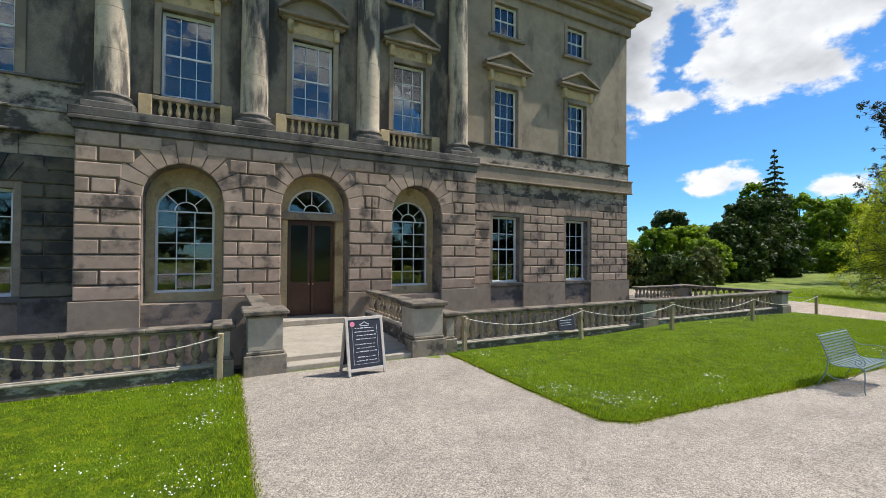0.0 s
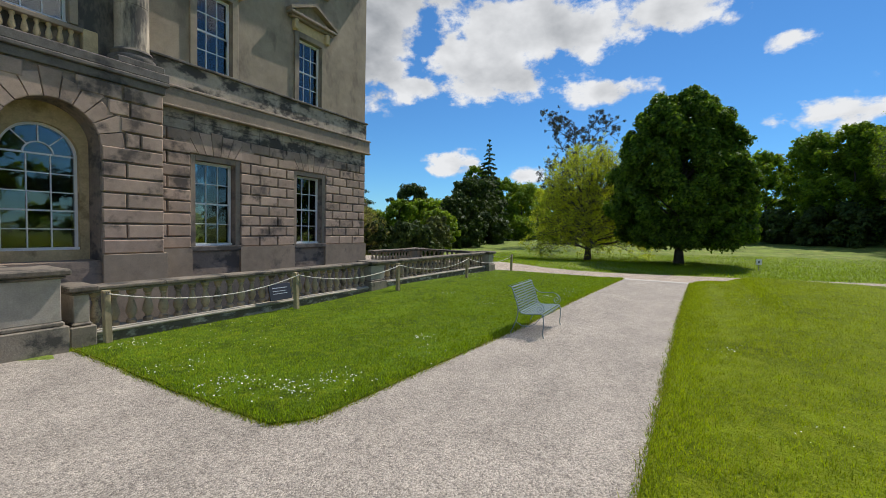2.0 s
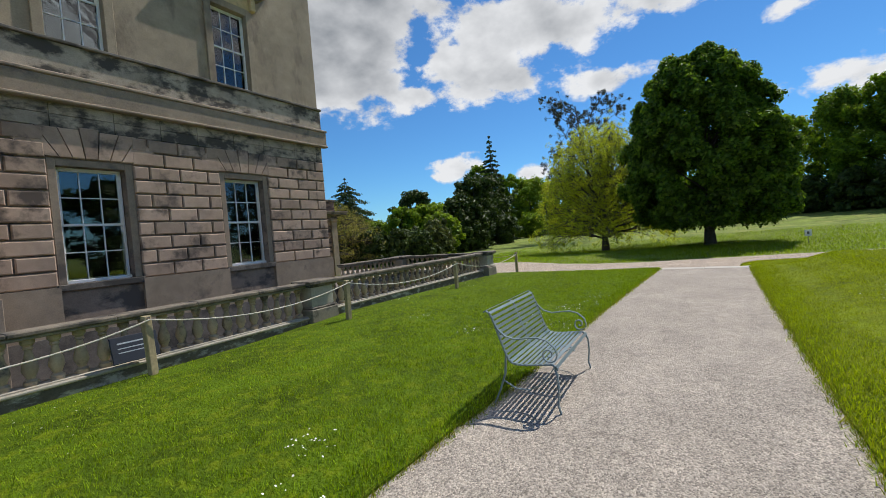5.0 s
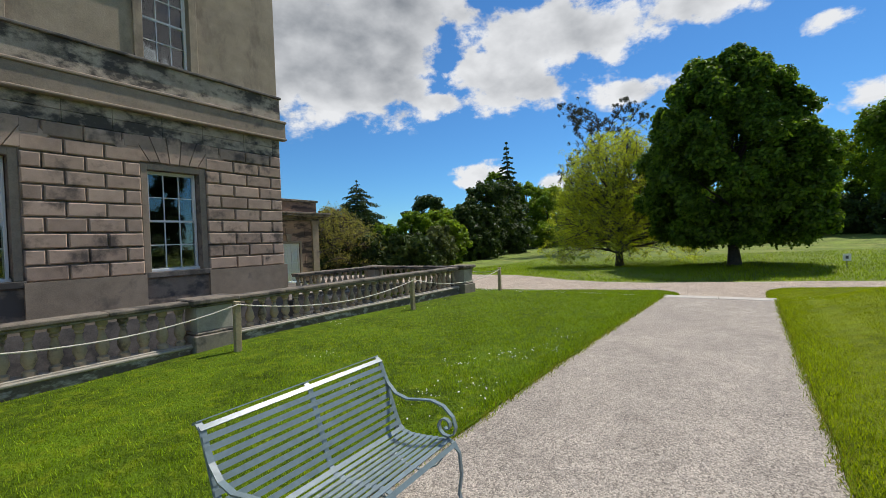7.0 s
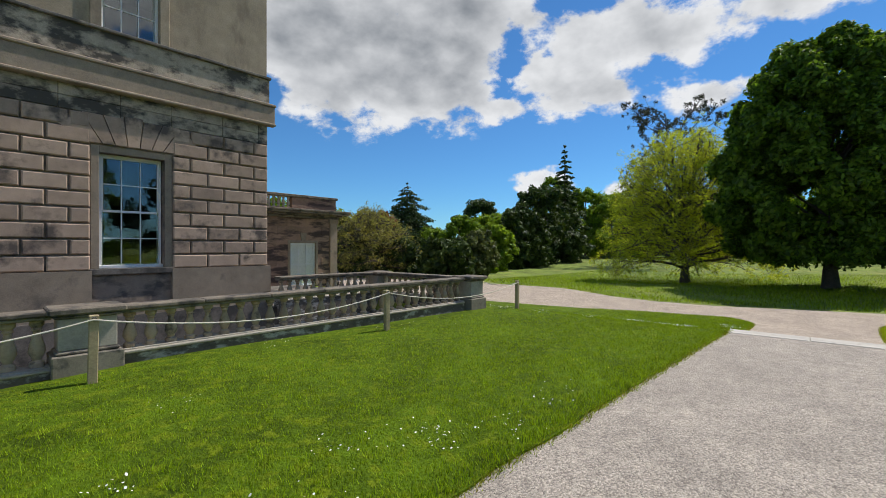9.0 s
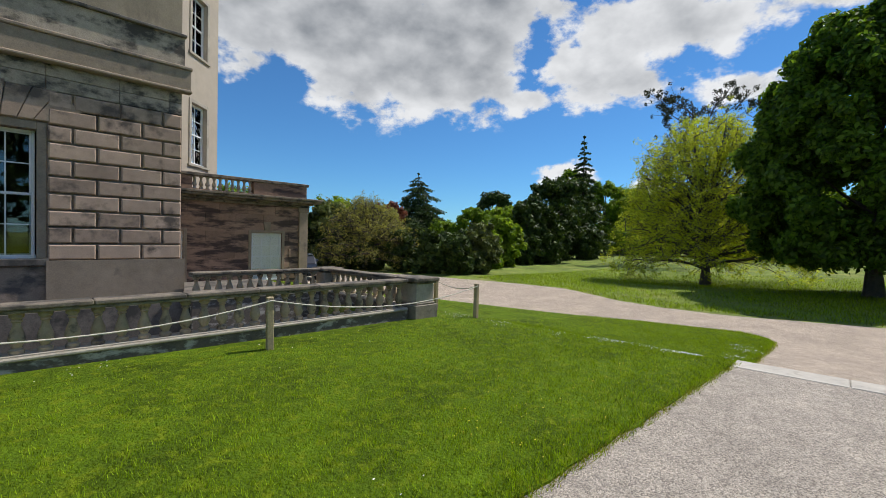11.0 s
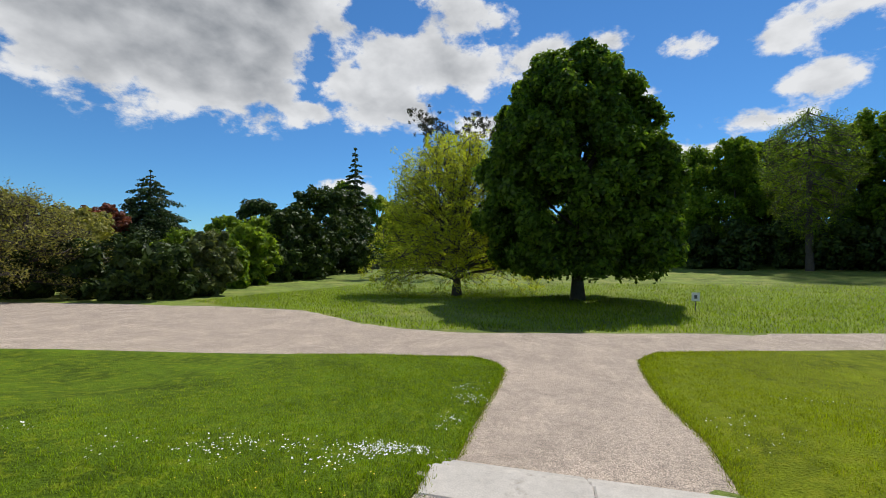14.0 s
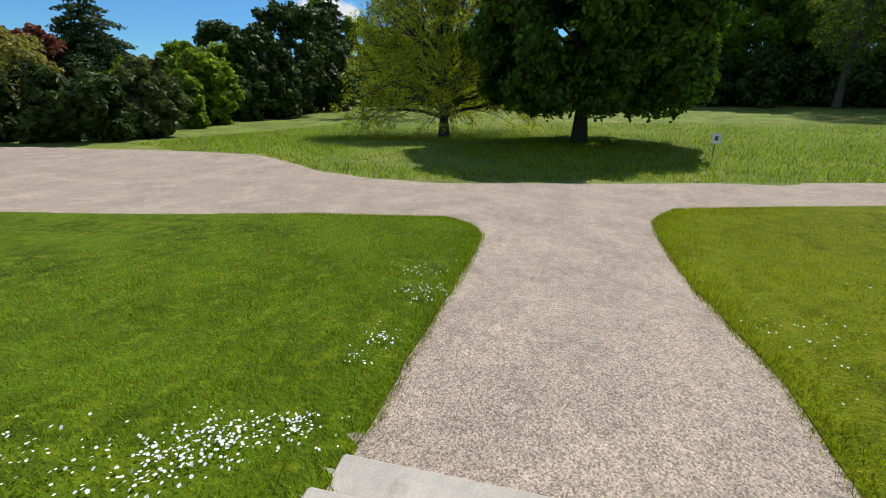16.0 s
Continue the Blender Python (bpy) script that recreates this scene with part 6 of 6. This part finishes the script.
def cloud_shell():
    R, na, ne = 2400.0, 360, 84
    v, f, cover, grey = [], [], [], []
    for j in range(ne + 1):
        el = 1.0 + j
        for i in range(na):
            az = i * 360 / na
            v.append((R * math.cos(radians(el)) * math.cos(radians(az)), R * math.cos(radians(el)) * math.sin(radians(az)), R * math.sin(radians(el))))
            def reach(rows):
                c = 0.0
                for a, e, wa, we, k in rows:
                    q = (((az - a + 180) % 360 - 180) / wa) ** 2 + ((el - e) / we) ** 2
                    if q < 9:
                        w = k * math.exp(-q * 0.55)
                        c = max(c, w) + 0.25 * min(c, w)
                return min(1.15, c)
            deep = reach(CLOUDS + CLOUDS_BEHIND)
            c = max(deep, reach(WHITE_CLOUDS), reach(SMALL_CLOUDS)) - reach(BLUE_GAPS)
            grey.append(max(0.0, 1.05 * deep, 0.72 * reach(WHITE_CLOUDS), 0.6 * reach(SMALL_CLOUDS)))
            cover.append(c)
    for j in range(ne):
        for i in range(na):
            k = (i + 1) % na
            f.append((j * na + i, j * na + k, (j + 1) * na + k, (j + 1) * na + i))
    me = bpy.data.meshes.new("clouds")
    me.from_pydata(v, [], f)
    me.attributes.new("cover", "FLOAT", "POINT").data.foreach_set("value", cover)
    me.attributes.new("grey", "FLOAT", "POINT").data.foreach_set("value", grey)
    me.polygons.foreach_set("use_smooth", [True] * len(f))
    m = bpy.data.materials.new("cloud_vapour")
    m.use_nodes = True
    n, l = m.node_tree.nodes, m.node_tree.links
    n.remove(n["Principled BSDF"])
    at = n.new("ShaderNodeAttribute")
    at.attribute_name = "cover"
    gy = n.new("ShaderNodeAttribute")
    gy.attribute_name = "grey"
    co = n.new("ShaderNodeTexCoord")
    mp = n.new("ShaderNodeMapping")
    mp.inputs["Scale"].default_value = (1 / 210, 1 / 210, 1 / 130)
    l.new(co.outputs["Object"], mp.inputs["Vector"])
    ns, ns2 = n.new("ShaderNodeTexNoise"), n.new("ShaderNodeTexNoise")
    ns.inputs["Scale"].default_value, ns.inputs["Detail"].default_value, ns.inputs["Roughness"].default_value = 1.0, 10, 0.6
    ns2.inputs["Scale"].default_value, ns2.inputs["Detail"].default_value = 0.9, 7
    l.new(mp.outputs[0], ns.inputs["Vector"])
    l.new(mp.outputs[0], ns2.inputs["Vector"])
    def mth(op, a, b):
        q = n.new("ShaderNodeMath")
        q.operation = op
        for s, val in ((0, a), (1, b)):
            if isinstance(val, (int, float)):
                q.inputs[s].default_value = val
            else:
                l.new(val, q.inputs[s])
        return q.outputs[0]
    ragged = mth("MULTIPLY", mth("SUBTRACT", ns.outputs["Fac"], 0.5), 2.4)
    dens = mth("ADD", at.outputs["Fac"], mth("MULTIPLY", ragged, mth("MINIMUM", mth("MULTIPLY", at.outputs["Fac"], 4.0), 1.0)))
    veil = n.new("ShaderNodeMapRange")
    veil.interpolation_type = "SMOOTHSTEP"
    veil.inputs[1].default_value, veil.inputs[2].default_value = 0.33, 0.72
    l.new(dens, veil.inputs[0])
    thick = n.new("ShaderNodeMapRange")
    thick.inputs[1].default_value, thick.inputs[2].default_value = 0.3, 1.85
    l.new(mth("ADD", gy.outputs["Fac"], mth("MULTIPLY", mth("SUBTRACT", ns2.outputs["Fac"], 0.5), 2.2)), thick.inputs[0])
    col = n.new("ShaderNodeMix")
    col.data_type = "RGBA"
    col.inputs["A"].default_value, col.inputs["B"].default_value = (0.86, 0.875, 0.90, 1), (0.20, 0.225, 0.26, 1)
    l.new(thick.outputs[0], col.inputs["Factor"])
    em, tr, ms = n.new("ShaderNodeEmission"), n.new("ShaderNodeBsdfTransparent"), n.new("ShaderNodeMixShader")
    l.new(col.outputs["Result"], em.inputs["Color"])
    l.new(veil.outputs[0], ms.inputs[0])
    l.new(tr.outputs[0], ms.inputs[1])
    l.new(em.outputs[0], ms.inputs[2])
    l.new(ms.outputs[0], n["Material Output"].inputs["Surface"])
    me.materials.append(m)
    tagged(new("backdrop_clouds", me), "white and grey fair-weather clouds in a blue sky", "sky", kind="structure")


cloud_shell()


# ---- grass blades and daisies ----
def blade_mesh(name, p, h, w, rng, material, label, flat=1.2):
    """Bent single blades standing at the points p."""
    count = len(p)
    a = rng.uniform(0, 6.283, count)
    side = np.stack([np.cos(a) * w, np.sin(a) * w, np.zeros(count)], 1)
    k = h * rng.uniform(0.2, flat, count)
    tip = p + np.stack([np.cos(a + 1.5) * k, np.sin(a + 1.5) * k, h], 1)
    v = np.stack([p - side - [0, 0, 0.01], p + side - [0, 0, 0.01], tip], 1).reshape(-1, 3)
    me = bpy.data.meshes.new(name)
    me.vertices.add(count * 3)
    me.vertices.foreach_set("co", v.astype(np.float32).ravel())
    me.loops.add(count * 3)
    me.loops.foreach_set("vertex_index", np.arange(count * 3, dtype=np.int32))
    me.polygons.add(count)
    me.polygons.foreach_set("loop_start", np.arange(count, dtype=np.int32) * 3)
    me.update(calc_edges=True)
    me.materials.append(material)
    tagged(new(name, me), label, "grass", kind="stuff")


def in_poly(poly, x, y):
    c = np.zeros(len(x), bool)
    for (x0, y0), (x1, y1) in zip(poly, poly[1:] + poly[:1]):
        if y0 != y1:
            c ^= ((y0 > y) != (y1 > y)) & (x < (x1 - x0) * (y - y0) / (y1 - y0) + x0)
    return c


def blades(name, poly, box, count, height, seed, label, material=M_BLADE):
    """Short blades, densest beside the walk and thinning out away from it."""
    rng = np.random.default_rng(seed)
    x0, y0, x1, y1 = box
    x, y = rng.uniform(x0, x1, count * 4), rng.uniform(y0, y1, count * 4)
    far = np.abs(y + 11.45) - 1.3
    if x1 < -14:
        far = (-14.4 - x)
    keep = in_poly(poly, x, y) & (rng.random(count * 4) < np.clip(1.15 - far / 4.6, 0.12, 1.0))
    x, y = x[keep][:count], y[keep][:count]
    z = np.array([ground_z(a, b) for a, b in zip(x, y)]) + 0.045
    n = len(x)
    blade_mesh(name, np.stack([x, y, z], 1), height * rng.uniform(0.4, 1.5, n) * (1 + 0.45 * np.sin(x * 7.3 + 3 * np.sin(y * 5.1)) * np.sin(y * 8.9 + 2 * np.sin(x * 4.3))), rng.uniform(0.0025, 0.0055, n), rng, material, label)


blades("grass_blades", LAWN_TERRACE, (-10.2, -10.6, 14.6, -5.2), 260000, 0.032, 1, "short green grass blades of the terrace lawn")
blades("grass_blades", LAWN_RIGHT, (-11.2, -18.0, 18.0, -12.6), 240000, 0.032, 3, "short yellowish grass blades across the walk", M_BLADE_SUNLIT)
blades("grass_blades", LAWN_LEFT, (-19.0, -13.0, -14.4, -4.8), 60000, 0.032, 5, "short green grass blades beside the entrance")
# rough grass of the meadow beyond the drive
mrng = np.random.default_rng(8)
mx, my = mrng.uniform(17, 46, 150000), mrng.uniform(-34, 8, 150000)
mkeep = ~in_poly(DRIVE, mx, my) & ((mx - 18.1) > np.abs(my + 6) * 0.28) & (mrng.random(150000) < np.clip(1.3 - (mx - 17) / 30, 0, 1))
mx, my = mx[mkeep], my[mkeep]
mz = np.array([ground_z(a, b) for a, b in zip(mx, my)])
blade_mesh("meadow_tufts", np.stack([mx, my, mz], 1), 0.13 * mrng.uniform(0.4, 1.4, len(mx)), mrng.uniform(0.008, 0.018, len(mx)), mrng, M_BLADE, "rough uneven grass of the meadow", 1.6)


def rim_grass(poly, seed, x_lo, x_hi, y_lo, y_hi, tall=0.07):
    """Longer tufts that lean over the lawn's edge."""
    rng = np.random.default_rng(seed)
    v, f = [], []
    for (xa, ya), (xb, yb) in zip(poly, poly[1:] + poly[:1]):
        L = math.hypot(xb - xa, yb - ya)
        for _ in range(int(min(L, 40) * 520)):
            t = rng.random()
            x, y = xa + (xb - xa) * t, ya + (yb - ya) * t
            if not (x_lo < x < x_hi and y_lo < y < y_hi):
                continue
            x += rng.normal() * 0.035
            y += rng.normal() * 0.035
            z = ground_z(x, y) + 0.005
            a, h, w = rng.uniform(0, 6.283), rng.uniform(0.02, tall), rng.uniform(0.0025, 0.005)
            k = len(v)
            v += [(x - w * math.cos(a), y - w * math.sin(a), z), (x + w * math.cos(a), y + w * math.sin(a), z), (x + rng.normal() * 0.03, y + rng.normal() * 0.03, z + h)]
            f.append((k, k + 1, k + 2))
    me = bpy.data.meshes.new("edge_grass")
    me.from_pydata(v, [], f)
    me.materials.append(M_BLADE)
    me.materials.append(M_STRAW)
    me.polygons.foreach_set("material_index", rng.integers(0, 2, len(f)).astype(np.int32))
    tagged(new("edge_grass", me), "longer grass tufts along the lawn edge", "grass", kind="stuff")


rim_grass(LAWN_TERRACE, 11, -11, 15, -11, -4.9)
rim_grass(LAWN_RIGHT, 12, -11.5, 17.5, -17, -12, 0.08)
rim_grass(LAWN_LEFT, 13, -15, -14, -14, -4.7)

DAISY_SPOTS = [(-6.7, -9.19, 0.22, 26), (-8.95, -9.34, 0.3, 50), (-9.75, -8.45, 0.35, 70), (-9.5, -9.1, 0.3, 60), (-9.6, -5.8, 0.35, 40), (-9.8, -7.4, 0.35, 40), (-8.0, -6.3, 0.8, 24), (-9.0, -6.6, 0.8, 26), (-7.4, -9.7, 0.4, 18),
               ]
DAISY_MIDDLE = [(-2.8, -9.5, 0.3, 30), (-2.2, -9.75, 0.3, 26), (-2.05, -7.14, 0.22, 16), (-1.5, -9.2, 0.3, 22), (-2.94, -8.6, 0.2, 20), (-0.8, -9.6, 0.3, 30), (-0.2, -10.0, 0.25, 18), (0.05, -5.0, 0.5, 20), (0.9, -9.8, 0.3, 16), (2.5, -5.3, 0.8, 20),
               ]
DAISY_BANK = [(8.05, -9.87, 0.2, 110), (7.8, -9.72, 0.24, 120), (8.32, -10.05, 0.16, 55), (7.6, -9.2, 0.28, 45), (7.4, -8.4, 0.4, 40), (9.5, -10.1, 0.16, 40), (9.2, -10.05, 0.12, 14), (10.6, -10.08, 0.25, 60), (11.3, -9.9, 0.3, 40), (7.3, -9.6, 0.25, 40), (7.1, -8.6, 0.35, 50), (6.9, -7.6, 0.35, 30), (6.7, -6.4, 0.4, 30), (6.6, -5.1, 0.4, 60),
               ]
DAISY_OTHER = [(10.73, -13.8, 0.35, 30), (12.4, -15.2, 0.5, 24), (9.8, -13.8, 0.3, 14),
               (-14.93, -7.34, 0.3, 60), (-15.0, -9.0, 0.35, 70), (-15.7, -8.3, 0.35, 30), (-16.4, -8.0, 0.4, 20), (-14.9, -6.0, 0.4, 60), (-15.6, -5.4, 0.7, 50), (-4.5, -13.6, 0.3, 16), (0, -14.4, 0.5, 18), (-7.5, -14.2, 0.5, 14)]


def daisies():
    rng = np.random.default_rng(77)
    v, f = [], []
    for x, y, r, n in DAISY_SPOTS + DAISY_MIDDLE + DAISY_BANK + DAISY_OTHER:
        for _ in range(int(n * 1.3)):
            px, py = x + rng.normal() * r * 0.6, y + rng.normal() * r * 0.6
            z = ground_z(px, py) + 0.05 + rng.uniform(0.025, 0.05)
            s = rng.uniform(0.005, 0.0105)
            tx, ty = rng.normal() * 0.35, rng.normal() * 0.35
            k = len(v)
            ring_ = [(math.cos(2 * math.pi * i / 6), math.sin(2 * math.pi * i / 6)) for i in range(6)]
            v += [(px + c * s, py + q * s, z + (c * tx + q * ty) * s) for c, q in ring_]
            f.append(tuple(range(k, k + 6)))
    me = bpy.data.meshes.new("daisies")
    me.from_pydata(v, [], f)
    me.materials.append(M_DAISY)
    tagged(new("daisies", me), "scattered clusters of small white daisies in the lawn", "flowers", kind="stuff")


daisies()


def buttercups():
    rng = np.random.default_rng(31)
    v, f = [], []
    for _ in range(170):
        px, py = rng.uniform(2.0, 7.2), -10.2 + abs(rng.normal()) * 1.2
        z = ground_z(px, py) + 0.05 + rng.uniform(0.02, 0.04)
        s, k = rng.uniform(0.005, 0.009), len(v)
        v += [(px + s * math.cos(i * 1.2566), py + s * math.sin(i * 1.2566), z) for i in range(5)]
        f.append(tuple(range(k, k + 5)))
        v += [(px - 0.001, py, z - 0.002), (px + 0.001, py, z - 0.002), (px, py, z - 0.05)]
        f.append((k + 5, k + 6, k + 7))
    me = bpy.data.meshes.new("buttercups")
    me.from_pydata(v, [], f)
    me.materials.append(mat("yellow_petal", (0.8, 0.6, 0.03), 0.6, 0.1, 5, 60, 0.0))
    tagged(new("buttercups", me), "small yellow flowers scattered in the lawn", "flowers", kind="stuff")


buttercups()


def pebbles():
    """Loose stones on the walk and the drive, too many to count."""
    rng = np.random.default_rng(52)
    x, y = rng.uniform(-16, 14, 260000), rng.uniform(-13.3, -9.6, 260000)
    keep = (rng.random(260000) < 0.75) & ~in_poly(LAWN_TERRACE, x, y) & ~in_poly(LAWN_RIGHT, x, y) & ~in_poly(LAWN_LEFT, x, y) & ~((x > 7.15) & (x < 8.35))
    x, y = x[keep][:80000], y[keep][:80000]
    n = len(x)
    z = np.array([ground_z(a, b) for a, b in zip(x, y)]) + 0.007
    s = rng.uniform(0.003, 0.0085, n)
    a = rng.uniform(0, 6.283, n)
    ring_ = [np.stack([x + s * np.cos(a + k * 2.094) * rng.uniform(0.7, 1.4, n), y + s * np.sin(a + k * 2.094) * rng.uniform(0.7, 1.4, n), z], 1) for k in range(3)]
    top = np.stack([x, y, z + s * rng.uniform(0.5, 1.0, n)], 1)
    v = np.stack(ring_ + [top], 1).reshape(-1, 3)
    base = np.arange(n)[:, None] * 4
    idx = (base[:, :, None] + np.array([[0, 1, 3], [1, 2, 3], [2, 0, 3]])[None]).reshape(-1)
    me = bpy.data.meshes.new("pebbles")
    me.vertices.add(n * 4)
    me.vertices.foreach_set("co", v.astype(np.float32).ravel())
    me.loops.add(len(idx))
    me.loops.foreach_set("vertex_index", idx.astype(np.int32))
    me.polygons.add(n * 3)
    me.polygons.foreach_set("loop_start", np.arange(n * 3, dtype=np.int32) * 3)
    me.update(calc_edges=True)
    me.materials.append(pebble_mat())
    tagged(new("pebbles", me), "loose pale and grey pebbles on the gravel", "gravel", kind="stuff")


def pebble_mat():
    m = bpy.data.materials.new("pebble")
    m.use_nodes = True
    n, l = m.node_tree.nodes, m.node_tree.links
    n["Principled BSDF"].inputs["Roughness"].default_value = 0.9
    geo, ramp = n.new("ShaderNodeNewGeometry"), n.new("ShaderNodeValToRGB")
    ramp.color_ramp.elements[0].color, ramp.color_ramp.elements[1].color = (0.22, 0.19, 0.165, 1), (0.58, 0.52, 0.45, 1)
    l.new(geo.outputs["Random Per Island"], ramp.inputs[0])
    l.new(ramp.outputs[0], n["Principled BSDF"].inputs["Base Color"])
    return m


pebbles()
